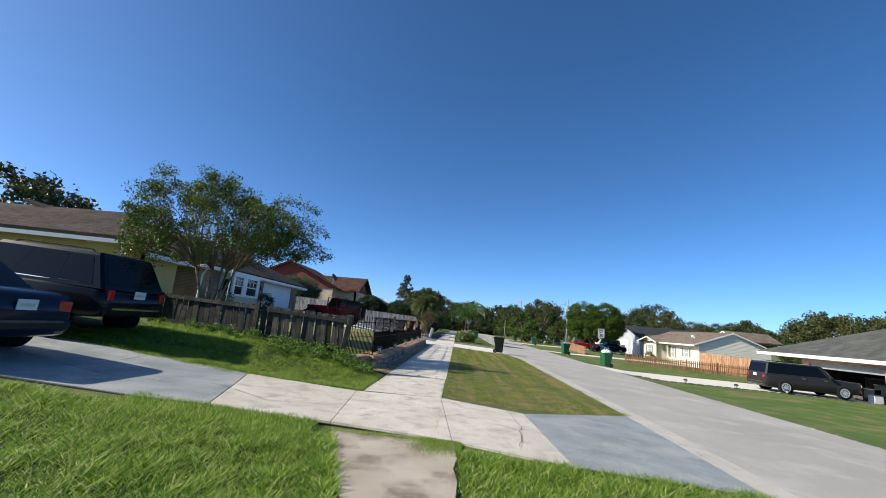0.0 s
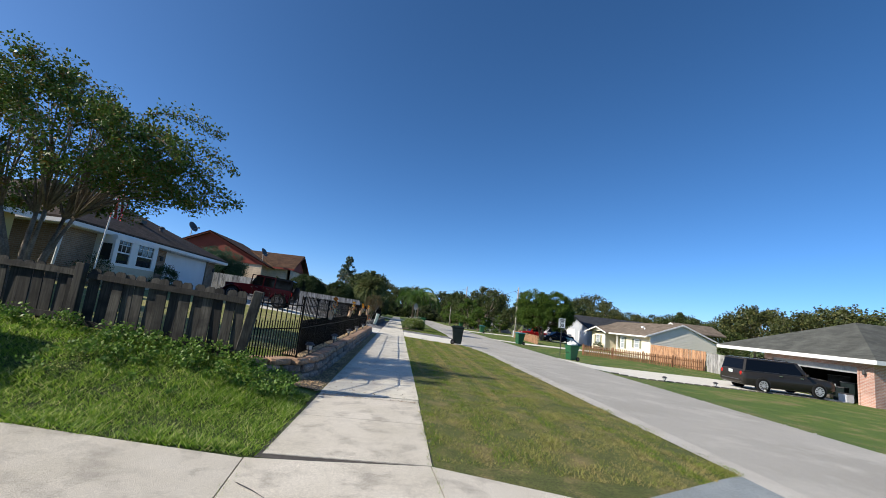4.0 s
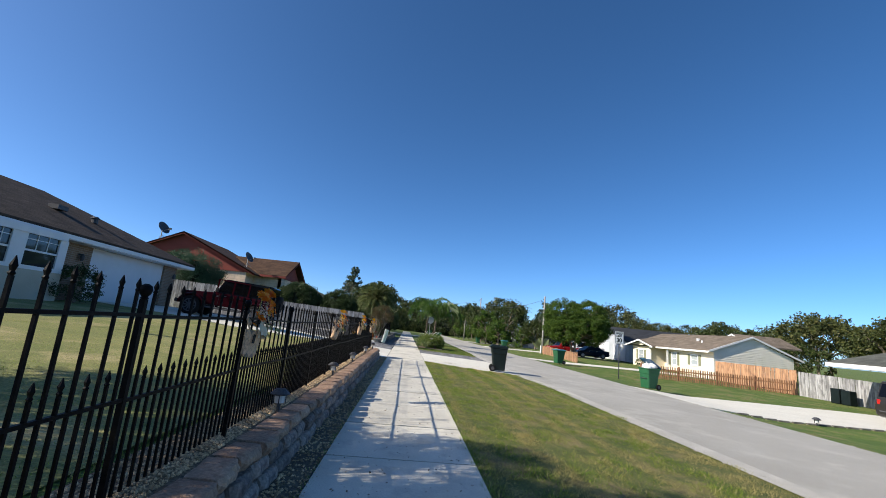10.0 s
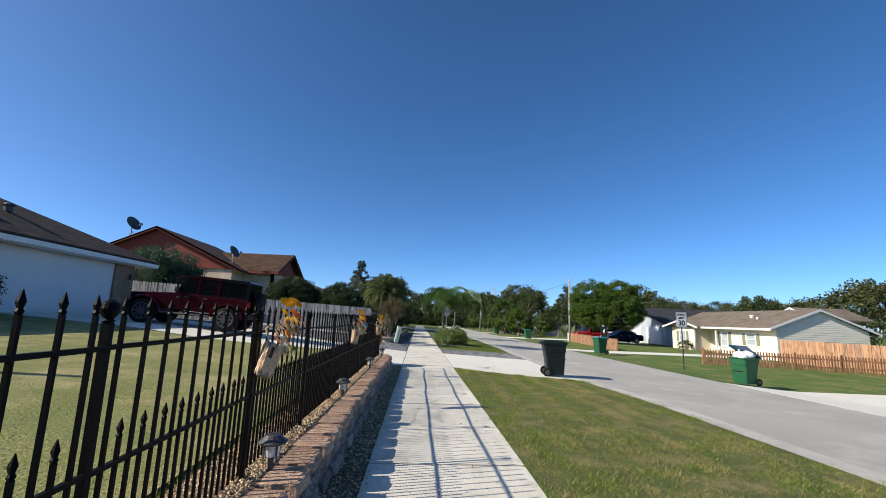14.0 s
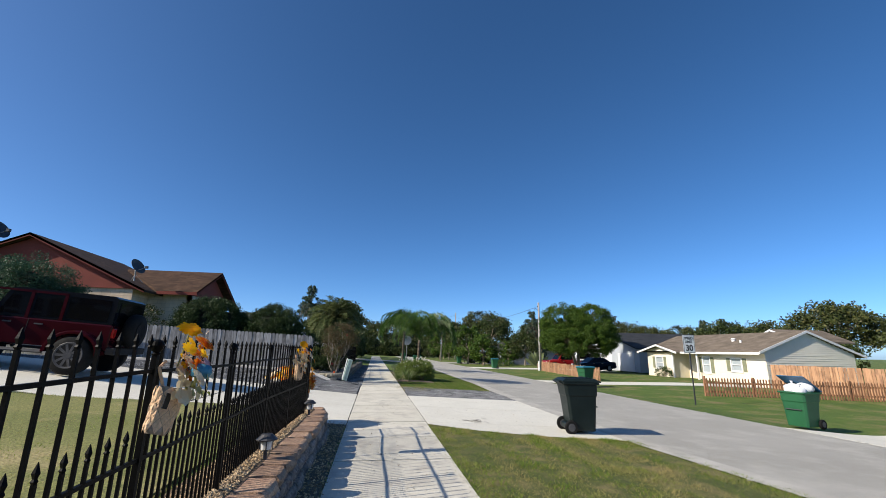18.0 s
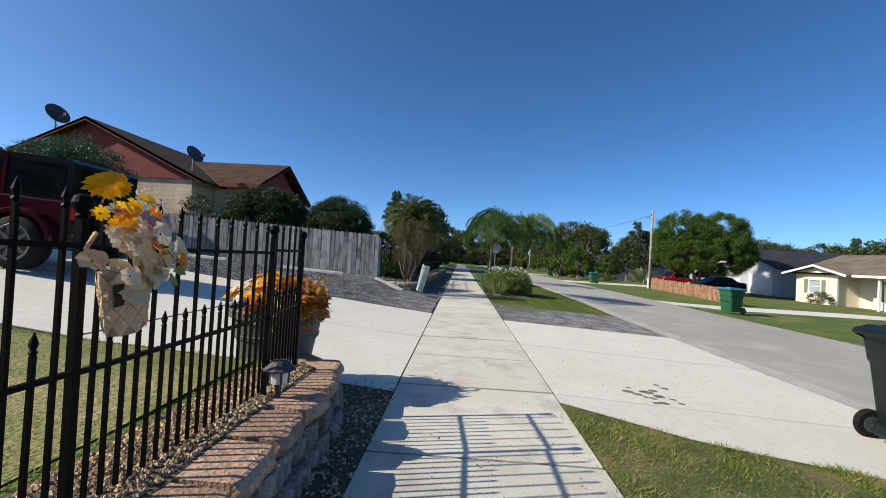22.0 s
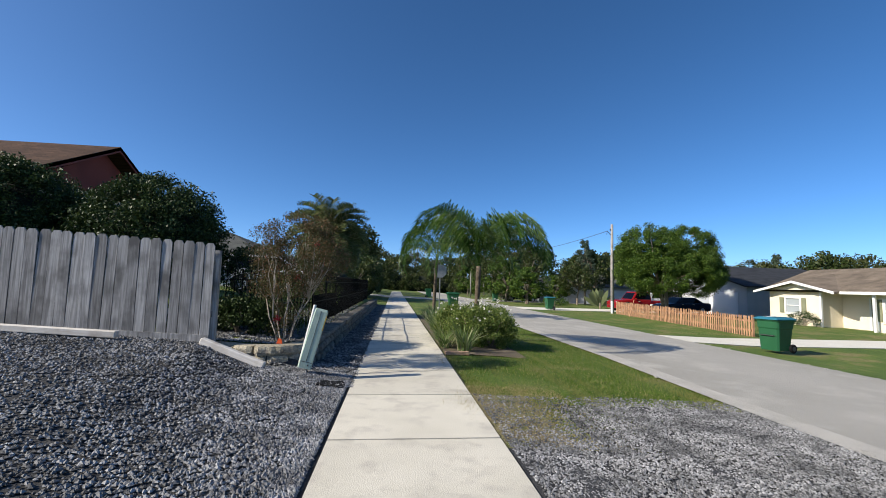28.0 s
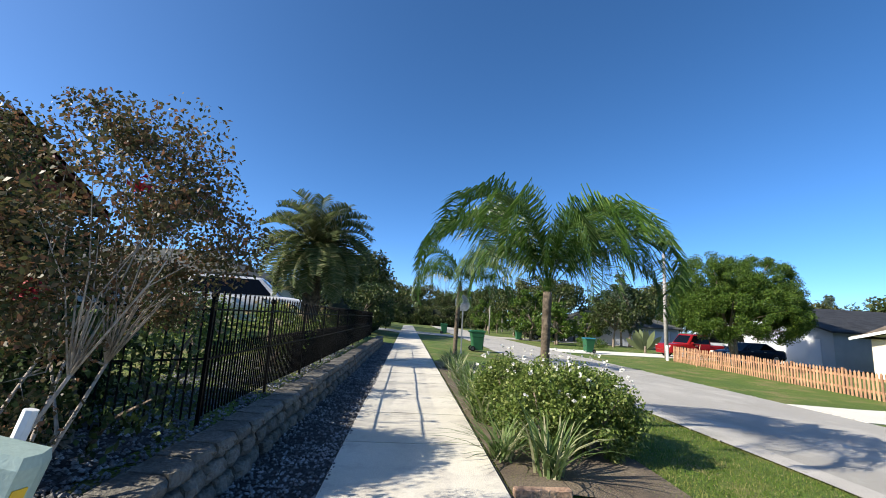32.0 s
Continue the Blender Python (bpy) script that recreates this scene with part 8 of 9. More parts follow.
    bmesh.ops.transform(bm, matrix=pose(-2.2, 0.05, 1.08, 0, 90, 0), verts=bm.verts)
    sp = part("spare_wheel", bm, M["rubber"], j, "black spare wheel", True)
    bm = lathed([(0.24, -0.02), (0.22, 0.03), (0.05, 0.02)], 18)
    bmesh.ops.transform(bm, matrix=pose(-2.31, 0.05, 1.08, 0, -90, 0), verts=bm.verts)
    part("rim", bm, M["rubber"], sp)
    part("licence_plate", boxed(-2.068, -2.052, -0.72, -0.42, 0.70, 0.85), M["plate"], b)
    return j


jeep(pose(-9.6, 32.35, 0.86, 0, -4.5, 184), "maroon boxy off-roader with black hard top and spare wheel")


# ---- bins ----
M["bin_lid_navy"] = mat("navy_bin_lid", (0.015, 0.09, 0.19), (0.02, 0.11, 0.22), 3, 0.45, 0.05, amount=0.1)


def wheelie_bin(m, label, body, lid, open_lid=0.0, group="wheeled bins", bags=False, stripe=None):
    """Tapered roll-out cart: ribbed tub, rim, handle, lid, axle and wheels. The front faces local +x."""
    b = thing("wheeled_bin", m, label, "bin", group)
    bm = bmesh.new()
    rings = []
    for z, d0, d1, w in ((0.06, -0.25, 0.27, 0.285), (0.45, -0.30, 0.295, 0.305), (0.72, -0.335, 0.31, 0.32), (0.74, -0.35, 0.325, 0.332), (0.92, -0.38, 0.335, 0.34), (0.96, -0.39, 0.34, 0.345), (1.0, -0.39, 0.34, 0.345)):
        e = 0.05
        rings.append([(d0 + e, -w, z), (d1 - e, -w, z), (d1, -w + e, z), (d1, w - e, z), (d1 - e, w, z), (d0 + e, w, z), (d0, w - e, z), (d0, -w + e, z)])
    loft(bm, rings)
    tub = part("tub", bm, body, b)
    bv = tub.modifiers.new("edge", "BEVEL")
    bv.width, bv.segments = 0.012, 2
    part("rim", boxed(-0.41, 0.365, -0.365, 0.365, 0.955, 0.995, bevel=0.012), body, tub)
    part("axle_bracket", boxed(-0.34, -0.16, -0.2, 0.2, 0.08, 0.2, bevel=0.02), body, tub)
    part("axle", tubed([(-0.27, -0.33, 0.13), (-0.27, 0.33, 0.13)], 0.014, 8), M["dark_metal"], tub)
    part("handle", tubed([(-0.36, -0.28, 0.94), (-0.47, -0.28, 1.0), (-0.47, 0.28, 1.0), (-0.36, 0.28, 0.94)], 0.018, 8), body, tub)
    part("catch_bar", tubed([(0.31, -0.2, 0.52), (0.34, -0.2, 0.52), (0.34, 0.2, 0.52), (0.31, 0.2, 0.52)], 0.013, 6), M["dark_metal"], tub)
    bm = bmesh.new()
    loft(bm, [[(-0.42, -0.36, 0), (0.40, -0.365, 0), (0.40, 0.365, 0), (-0.42, 0.36, 0)], [(-0.42, -0.36, 0.025), (0.40, -0.365, 0.02), (0.40, 0.365, 0.02), (-0.42, 0.36, 0.025)],
              [(-0.34, -0.30, 0.07), (0.30, -0.30, 0.065), (0.30, 0.30, 0.065), (-0.34, 0.30, 0.07)]])
    for k in (-0.16, 0.0, 0.16):
        box(bm, -0.30, 0.26, k - 0.02, k + 0.02, 0.066, 0.082)
    ld = part("lid", bm, lid, b)
    ld.matrix_basis = Matrix.Translation((-0.42, 0, 1.0)) @ Matrix.Rotation(-open_lid, 4, "Y") @ Matrix.Translation((0.42, 0, 0.0))
    if stripe:
        part("lid_label", boxed(0.02, 0.24, -0.18, 0.18, 0.083, 0.086), stripe, ld, "pale printed lid label")
    for sd in (-1, 1):
        w = part("wheel", lathed([(0.05, -0.035), (0.12, -0.035), (0.135, -0.02), (0.135, 0.02), (0.12, 0.035), (0.05, 0.035)], 20), M["rubber"], b, "black wheel")
        w.matrix_basis = pose(-0.27, sd * 0.325, 0.135, 90, 0, 0)
        part("hub", lathed([(0.055, -0.04), (0.075, -0.037), (0.075, 0.037), (0.055, 0.04)], 12), M["dark_metal"], w)
    part("decal", boxed(0.292, 0.302, -0.09, 0.09, 0.62, 0.70), M["dark_metal"] if body is M["bin_black"] else M["dark"], tub)
    return b


wheelie_bin(pose(2.86, 29.07, -0.128, 0, 0.5, -8) @ Matrix.Diagonal((0.93, 0.88, 0.98, 1)), "charcoal wheeled rubbish bin with black lid on the drive edge", M["bin_black"], M["bin_black"])
wheelie_bin(pose(10.75, 31.45, -0.53, 0, 0, 190) @ Matrix.Scale(0.98, 4), "green wheeled bin overfilled with white bags, lid open", M["bin_green"], M["bin_lid_navy"], 0.55)
wheelie_bin(pose(11.25, 45.1, -0.49, 0, 0, 190) @ Matrix.Scale(1.06, 4), "green wheeled bin with teal lid at the road edge", M["bin_green"], M["bin_lid_blue"], 0.0, stripe=M["white"])
wheelie_bin(pose(11.9, 67.2, -0.42, 0, 0, 180), "green wheeled bin at a far driveway", M["bin_green"], M["bin_lid_blue"])
wheelie_bin(pose(2.55, 59.5, -0.13, 0, 0, 0), "green wheeled bin on the verge past the palms", M["bin_green"], M["bin_green"])
wheelie_bin(pose(2.9, 84.0, -0.15, 0, 0, 0), "green wheeled bin far along the verge", M["bin_green"], M["bin_green"])
wheelie_bin(pose(11.2, 84.0, -0.42, 0, 0, 180), "green wheeled bin far along the road", M["bin_green"], M["bin_green"])
for k, (dx, dy, dz, r) in enumerate(((0.08, 0.1, 1.1, 0.2), (-0.12, -0.1, 1.14, 0.22), (0.12, -0.14, 1.05, 0.17))):
    rs = np.random.RandomState(k)
    bm = bmesh.new()
    bmesh.ops.create_icosphere(bm, subdivisions=3, radius=r)
    for v in bm.verts:
        v.co *= 1 + 0.16 * noise.noise(v.co * 9 + Vector((k, 0, 0)))
        v.co.z *= 0.8
    bg = thing("rubbish_bag", pose(10.75 - dx, 31.45 + dy, -0.58 + dz), "stuffed white plastic bag in the open bin", "bag", "rubbish bags")
    part("bag", bm, M["bag_white"], bg, smooth=True)
    part("knot", lathed([(0.02, 0), (0.03, 0.04), (0.05, 0.08)], 7, (0.02, 0, r * 0.74)), M["bag_white"], bg)


# ---- signs and poles ----
def text_mesh(name, body, size, material, parent, m, bold=0.0):
    c = bpy.data.curves.new(name, "FONT")
    c.body, c.size, c.align_x, c.align_y = body, size, "CENTER", "CENTER"
    c.extrude, c.offset = 0.001, bold
    o = new(name + "_tmp", c)
    bpy.context.view_layer.update()
    me = bpy.data.meshes.new_from_object(o.evaluated_get(bpy.context.evaluated_depsgraph_get()))
    bpy.data.objects.remove(o)
    me.materials.clear()
    me.materials.append(material)
    return piece(name, me, parent, m)


sg = thing("speed_sign", pose(12.45, 37.7, -0.66, 0, 0, 0), "white SPEED LIMIT 30 sign on a thin metal post", "sign")
part("post", boxed(-0.025, 0.025, 0.0, 0.03, -0.1, 2.85), M["dark_metal"], sg)
bm = bmesh.new()
box(bm, -0.285, 0.285, -0.006, -0.001, 2.15, 2.92)
pn = part("panel", bm, M["sign_white"], sg, "white sign panel with black border")
bm = bmesh.new()
for x0, x1, z0, z1 in ((-0.265, 0.265, 2.885, 2.9), (-0.265, 0.265, 2.17, 2.185), (-0.265, -0.25, 2.186, 2.884), (0.25, 0.265, 2.186, 2.884)):
    box(bm, x0, x1, -0.009, -0.0065, z0, z1)
part("border", bm, M["sign_ink"], pn)
for word, z, s in (("SPEED", 2.79, 0.16), ("LIMIT", 2.63, 0.16), ("30", 2.36, 0.36)):
    text_mesh("lettering", word, s, M["sign_ink"], pn, Matrix.Translation((0, -0.009, z)) @ Matrix.Rotation(radians(90), 4, "X"), 0.006 if s < 0.2 else 0.012)
for z in (2.25, 2.82):
    part("bolt", lathed([(0.012, 0), (0.012, 0.006)], 8), M["grey_metal"], pn).matrix_basis = Matrix.Translation((0, -0.006, z)) @ Matrix.Rotation(radians(90), 4, "X")

st = thing("stop_sign", pose(1.35, 56.6, 0.0, 0, 0, 4), "grey back of an octagonal stop sign on a post", "sign")
bm = lathed([(0.40, -0.002), (0.40, 0.002)], 8)
bmesh.ops.transform(bm, matrix=Matrix.Translation((0, -0.02, 2.2)) @ Matrix.Rotation(radians(90), 4, "X") @ Matrix.Rotation(radians(22.5), 4, "Z"), verts=bm.verts)
part("panel", bm, M["grey_metal"], st)
part("post", boxed(-0.03, 0.03, -0.015, 0.015, -0.1, 2.6), M["grey_metal"], st)


def utility_pole(x, y, h, r, label, arms=True):
    p = thing("utility_pole", Matrix.Translation((x, y, gz(x, y))), label, "utility pole", "utility poles")
    part("pole", tubed([(0, 0, -0.2), (0, 0, h * 0.5), (0.02, 0, h)], [r, r * 0.85, r * 0.7], 10), M["pole_wood"], p, smooth=True)
    if arms:
        part("bracket", tubed([(-0.05, 0, h - 0.9), (-0.45, -0.1, h - 0.6), (-0.5, -0.1, h - 0.85)], 0.025, 6), M["dark_metal"], p)
        part("insulator", lathed([(0.05, 0), (0.07, 0.05), (0.04, 0.14)], 8, (-0.12, 0, h - 0.5)), M["dark_metal"], p)
        part("conduit", tubed([(0.11, -0.05, 0.1), (0.10, -0.05, h * 0.7)], 0.02, 6), M["grey_metal"], p)
    return p


utility_pole(16.35, 65.0, 7.2, 0.14, "tall weathered grey utility pole by the driveway")
utility_pole(17.0, 118.0, 10.5, 0.16, "wooden utility pole far down the street")
utility_pole(-6.5, 150.0, 10.0, 0.16, "wooden utility pole far down the street")
utility_pole(10.8, 99.0, 4.2, 0.1, "short wooden pole by the road", False)
wr = thing("overhead_wire", Matrix(), "thin black overhead wire between the poles", "wire")
for dz, (a, b) in ((0, ((16.0, 65.0, 6.2), (17.0, 118.0, 9.0))), (0, ((17.0, 118.0, 9.4), (-6.5, 150.0, 9.0)))):
    A, B = Vector(a), Vector(b)
    pts = [A.lerp(B, k / 12) - Vector((0, 0, 1.2 * 4 * (k / 12) * (1 - k / 12))) for k in range(13)]
    part("wire", tubed(pts, 0.02, 4), M["dark_metal"], wr)
hy = thing("short_post", Matrix.Translation((15.9, 64.2, -0.45)), "short white post beside the utility pole", "post")
part("post", tubed([(0, 0, -0.05), (0, 0, 0.95)], 0.1, 10), M["white"], hy)

# leaning utility pedestal by the walk
up = thing("utility_pedestal", pose(-2.43, 38.60, 0.19, -3, 14, 8) @ Matrix.Diagonal((0.72, 0.80, 0.88, 1)), "leaning pale green utility pedestal with a yellow label", "utility box")
bm = bmesh.new()
loft(bm, [[(-0.11, -0.09, 0), (0.11, -0.09, 0), (0.13, 0.0, 0), (0.11, 0.09, 0), (-0.11, 0.09, 0), (-0.13, 0, 0)], [(-0.11, -0.09, 0.92), (0.11, -0.09, 0.92), (0.13, 0.0, 0.92), (0.11, 0.09, 0.92), (-0.11, 0.09, 0.92), (-0.13, 0, 0.92)],
          [(-0.10, -0.075, 0.955), (0.10, -0.075, 0.955), (0.115, 0.0, 0.955), (0.10, 0.075, 0.955), (-0.10, 0.075, 0.955), (-0.115, 0, 0.955)]])
ub = part("cabinet", bm, M["utility_green"], up)
part("cover_seam", boxed(-0.112, 0.112, -0.094, -0.0905, 0.10, 0.108), M["dark_metal"], ub)
part("cover_edge", boxed(-0.004, 0.004, -0.0945, -0.0905, 0.11, 0.92), M["dark_metal"], ub)
part("lock", lathed([(0.014, 0), (0.014, 0.006)], 8, (0, 0, 0)), M["dark_metal"], ub).matrix_basis = Matrix.Translation((0.05, -0.091, 0.06)) @ Matrix.Rotation(radians(90), 4, "X")
M["label_yellow"] = mat("yellow_label", (0.75, 0.48, 0.03), (0.7, 0.45, 0.03), 5, 0.5, 0.0, amount=0.05)
bm = boxed(-0.03, 0.03, -0.002, 0.002, 0.62, 0.86, Matrix.Translation((0.1225, -0.045, 0)) @ Matrix.Rotation(radians(77), 4, "Z"))
part("label", bm, M["label_yellow"], ub, "yellow warning label")
pp = thing("marker_pipe", pose(-2.54, 38.84, 0.22, -4, 11, 0), "thin white plastic pipe behind the pedestal", "pipe")
part("pipe", tubed([(0, 0, 0), (0, 0, 0.85)], 0.022, 8), M["white"], pp)
mk = thing("marker_flag", pose(-2.9, 39.05, 0.44), "small orange marker flag in the planting bed", "flag")
part("wire", tubed([(0, 0, -0.05), (0, 0, 0.06)], 0.002, 4), M["dark_metal"], mk)
bm = bmesh.new()
prism(bm, [(-0.045, 0.02), (0.045, 0.015), (0.03, 0.08), (-0.01, 0.1)], "y", -0.006, 0.006)
part("cloth", bm, M["orange"], mk)


fb = thing("landscape_fabric", Matrix(), "rumpled black landscape fabric lying bare among the gravel", "fabric")
bm = bmesh.new()
rows = []
for i in range(15):
    row = []
    for k in range(9):
        u, v = i / 14, k / 8
        x, y = -2.16 + 0.34 * u + 0.05 * noise.noise((u * 3, v * 3, 1.0)), 37.98 + 0.30 * v + 0.06 * noise.noise((u * 3, v * 2, 5.0)) + 0.1 * u
        row.append(bm.verts.new((x, y, gz(x, y) + 0.03 + 0.025 * abs(noise.noise((u * 6, v * 5, 2.0))))))
    rows.append(row)
for a, b in zip(rows, rows[1:]):
    for k in range(8):
        bm.faces.new((a[k], b[k], b[k + 1], a[k + 1]))
sheet_ob = part("cloth", bm, M["rubber"], fb, smooth=True)
md = sheet_ob.modifiers.new("thickness", "SOLIDIFY")
md.thickness = 0.004


# ---- garden lights, baskets, planter ----
def solar_light(x, y, z, label="small dark solar garden light with a glass lens", s=1.0):
    t = thing("garden_light", Matrix.Translation((x, y, z)) @ Matrix.Scale(s, 4), label, "garden light", "solar lights")
    part("stake", lathed([(0.012, -0.1), (0.02, 0.06)], 8), M["dark_metal"], t)
    part("lens", lathed([(0.035, 0.06), (0.05, 0.065), (0.055, 0.13), (0.05, 0.14)], 12), M["lamp_clear"], t)
    for k in range(4):
        part("cage_bar", boxed(0.056, 0.064, -0.005, 0.005, 0.055, 0.145, Matrix.Rotation(k * math.pi / 2, 4, "Z")), M["dark_metal"], t)
    bm = bmesh.new()
    lathe(bm, [(0.06, 0.14), (0.095, 0.145), (0.1, 0.155), (0.07, 0.18), (0.05, 0.2), (0.02, 0.205)], 12)
    part("cap", bm, M["dark_metal"], t)
    return t


lamp0 = solar_light(-2.3, 12.95, 0.42)
for y in (16.0, 19.2, 21.95, 25.1, 27.9):
    copy_thing(lamp0, pose(-2.28, y, 0.42, 0, 0, y * 40))
for x in (13.2, 16.0, 18.8):
    solar_light(x, 25.45, gz(x, 25.45), "small solar light beside the driveway", 1.3)


def flower(bm_list, c, r, rs, n=10, tilt=None, wide=1.0, cup=1.0):
    """Petals round a centre."""
    N = Vector(rs.normal(size=3)).normalized() if tilt is None else Vector(tilt).normalized()
    u = N.orthogonal().normalized()
    w = N.cross(u)
    for k in range(n):
        a = 2 * math.pi * k / n + rs.uniform(-0.1, 0.1)
        d = math.cos(a) * u + math.sin(a) * w
        s = N.cross(d)
        c0 = Vector(c)
        k0 = len(bm_list[0])
        l = r * rs.uniform(0.85, 1.1)
        for f, e, h in ((0.08, 0.0, 0.02), (0.45, 0.15, 0.16), (0.8, 0.17, 0.24), (1.0, 0.05, 0.16), (0.8, -0.17, 0.24), (0.45, -0.15, 0.16)):
            bm_list[0].append(tuple(c0 + d * l * f + s * l * e * wide + N * l * h * cup))
        bm_list[1].append(tuple(range(k0, k0 + 6)))


def flower_basket(m, seed, style, label):
    """Woven bag hung on the fence, full of cloth flowers and leaves."""
    rs = np.random.RandomState(seed)
    b = thing("flower_basket", m, label, "flower basket", "flower baskets")
    bm = bmesh.new()
    size = lambda z: (0.066 + 0.09 * (z + 0.21), 0.044 + 0.07 * (z + 0.21))
    rings = [[(k * rx * math.cos(2 * math.pi * i / 16), k * ry * math.sin(2 * math.pi * i / 16), z) for i in range(16)]
             for z, k in ((-0.21, 0.8), (-0.195, 0.97), (-0.1, 0.97), (0.0, 0.97)) for rx, ry in (size(z),)]
    loft(bm, rings)
    bag = part("bag", bm, M["bag_base"], b, "cream woven bag")
    bm = bmesh.new()
    n, rows = 8, 5
    for k in range(rows):
        for i in range(n):
            zc, ac = -0.175 + k * 0.036, 2 * math.pi * (i + 0.5 * (k % 2)) / n
            def at(da, dz, o):
                rx, ry = size(zc + dz)
                return ((rx + o) * math.cos(ac + da), (ry + o) * math.sin(ac + da), zc + dz)
            h = math.pi / n * 0.96
            mid = bm.verts.new(at(0, 0, 0.006))
            rim = [bm.verts.new(at(*q, 0.001)) for q in ((-h, 0.002), (-h * 0.5, -0.016), (0, -0.034), (h * 0.5, -0.016), (h, 0.002), (h * 0.5, 0.018), (0, 0.035), (-h * 0.5, 0.018))]
            for j in range(8):
                bm.faces.new((rim[j], rim[(j + 1) % 8], mid))
    tagged(part("weave", bm, M["burlap"], bag, "cream diagonal weave"), kind="stuff")
    part("tag", boxed(-0.085, -0.05, -0.05, -0.044, -0.1, -0.03), M["dark"], bag, "black slate tag")
    part("ribbon", tubed([(-0.06, 0, -0.01), (-0.1, 0.03, 0.08), (-0.05, 0.05, 0.12)], 0.008, 5), M["burlap"], bag)
    groups = {k: ([], []) for k in ("petal_yellow", "petal_warm", "petal_cream", "petal_pale", "petal_mauve", "leaf_gold")}
    main = ("petal_yellow", "petal_yellow", "petal_warm", "petal_yellow")[style]
    # large double daisies standing over the rest
    for k in range((1, 3, 3, 2)[style]):
        p = Vector(((-0.10, 0.04, -0.01)[k], -0.05, (0.27, 0.24, 0.31)[k]))
        face = (p.x * 3 - 0.2, -0.5, 0.7)
        for r, h, q in ((0.060, 0.0, 26), (0.050, 0.008, 22), (0.034, 0.014, 16)):
            flower(groups[main if k != 1 else "petal_warm"], p + Vector((0, -h, h)), r, rs, q, face, 0.8, 0.7)
    # florets, roses and bright leaves packed over the rim
    for key, n, r0, r1, c, spread, petals in (("petal_pale", 40, 0.012, 0.02, (-0.05, -0.06, 0.13), 0.035, 5), ("petal_mauve", 7, 0.026, 0.036, (0.05, -0.06, 0.14), 0.04, 14), (main, 9, 0.022, 0.036, (-0.02, -0.06, 0.17), 0.045, 10),
                                              ("petal_warm", 8 + 5 * (style % 2), 0.02, 0.034, (0.0, -0.06, 0.11), 0.06, 10), ("petal_cream", 22, 0.03, 0.05, (0.02, -0.05, 0.06), 0.075, 8), ("leaf_gold", 7, 0.05, 0.075, (0.07, -0.06, 0.05), 0.05, 3)):
        for _ in range(n if style == 0 or key not in ("petal_cream", "petal_pale") else n // 3):
            p = Vector(c) + Vector(rs.normal(size=3)) * spread * 0.75
            flower(groups[key], p, rs.uniform(r0, r1), rs, petals, (p.x * 4, -0.7 + 2 * p.y, 0.25 + 0.6 * rs.rand()), 1.9 if petals < 9 else 1.2, 1.2)
    # cream cloth leaves drooping over the front of the bag
    for _ in range(7):
        p = Vector((0.02 + 0.055 * rs.normal(), -0.065, -0.02 + 0.03 * rs.rand()))
        flower(groups["petal_cream"], p, rs.uniform(0.045, 0.065), rs, 3, (p.x * 3, -1, 0.1), 2.2, 0.8)
    for key, (V, F) in groups.items():
        if V:
            tagged(piece("bloom", many("bloom", V, F, M[key]), b), kind="stuff")
    P = np.stack([0.09 + rs.normal(size=90) * 0.025, rs.normal(size=90) * 0.03, 0.2 + rs.normal(size=90) * 0.045], 1)
    tagged(piece("sprig", leaf_mesh("sprig", P, 0.014, M["petal_pale"], rs, 0.5, 0.2), b), kind="stuff")
    part("flower_stem", tubed([(-0.02, 0, 0.1), (-0.05, -0.02, 0.22), (-0.07, -0.03, 0.30)], 0.004, 5), M["leaf_gold"], b)
    if style == 3:
        part("pumpkin", lathed([(0.01, -0.035), (0.04, -0.03), (0.052, 0.0), (0.04, 0.03), (0.012, 0.028)], 14, (0.03, -0.1, 0.1)), M["pumpkin_blue"], b, "small blue pumpkin", True)
    return b


M["petal_mauve"] = leaf_mat("mauve_petal", (0.42, 0.22, 0.25), (0.58, 0.36, 0.36), None, 0.2)
M["petal_pale"] = leaf_mat("pale_pink_petal", (0.70, 0.56, 0.40), (0.80, 0.69, 0.48), (0.62, 0.38, 0.28), 0.25)
M["leaf_gold"] = leaf_mat("cloth_leaf", (0.20, 0.24, 0.05), (0.45, 0.38, 0.16), (0.66, 0.55, 0.34), 0.3)
M["pumpkin_blue"] = mat("blue_pumpkin", (0.04, 0.17, 0.27), (0.05, 0.21, 0.31), 8, 0.5, 0.1, amount=0.1)
for y, style, label in ((14.95, 2, "cream woven basket of dull orange flowers on the fence"), (19.06, 1, "cream woven basket of bright yellow flowers on the fence"),
                        (22.92, 3, "woven basket of yellow flowers with a blue pumpkin on the fence"), (26.65, 0, "cream woven basket of mixed pale flowers on the fence")):
    flower_basket(pose(-2.29, y, 1.22, 3, (-8, 22, 5, 15)[style], 84 - 8 * (style % 2)) @ Matrix.Scale(1.0, 4), 30 + style, style, label)

pot = thing("planter_pot", Matrix.Translation((-2.84, 29.14, 0.10)) @ Matrix.Scale(1.26, 4), "ribbed grey planter pot full of autumn flowers and maple leaves", "planter")
part("pot", lathed([(0.20, 0.0), (0.215, 0.03), (0.235, 0.15), (0.25, 0.155), (0.255, 0.18), (0.248, 0.185), (0.275, 0.33), (0.29, 0.335), (0.295, 0.36), (0.288, 0.365), (0.305, 0.47), (0.335, 0.48), (0.34, 0.53), (0.33, 0.54), (0.305, 0.51)], 40), M["pot"], pot, smooth=False)
part("soil", lathed([(0.02, 0.48), (0.30, 0.48), (0.30, 0.50)], 20), M["dirt"], pot)
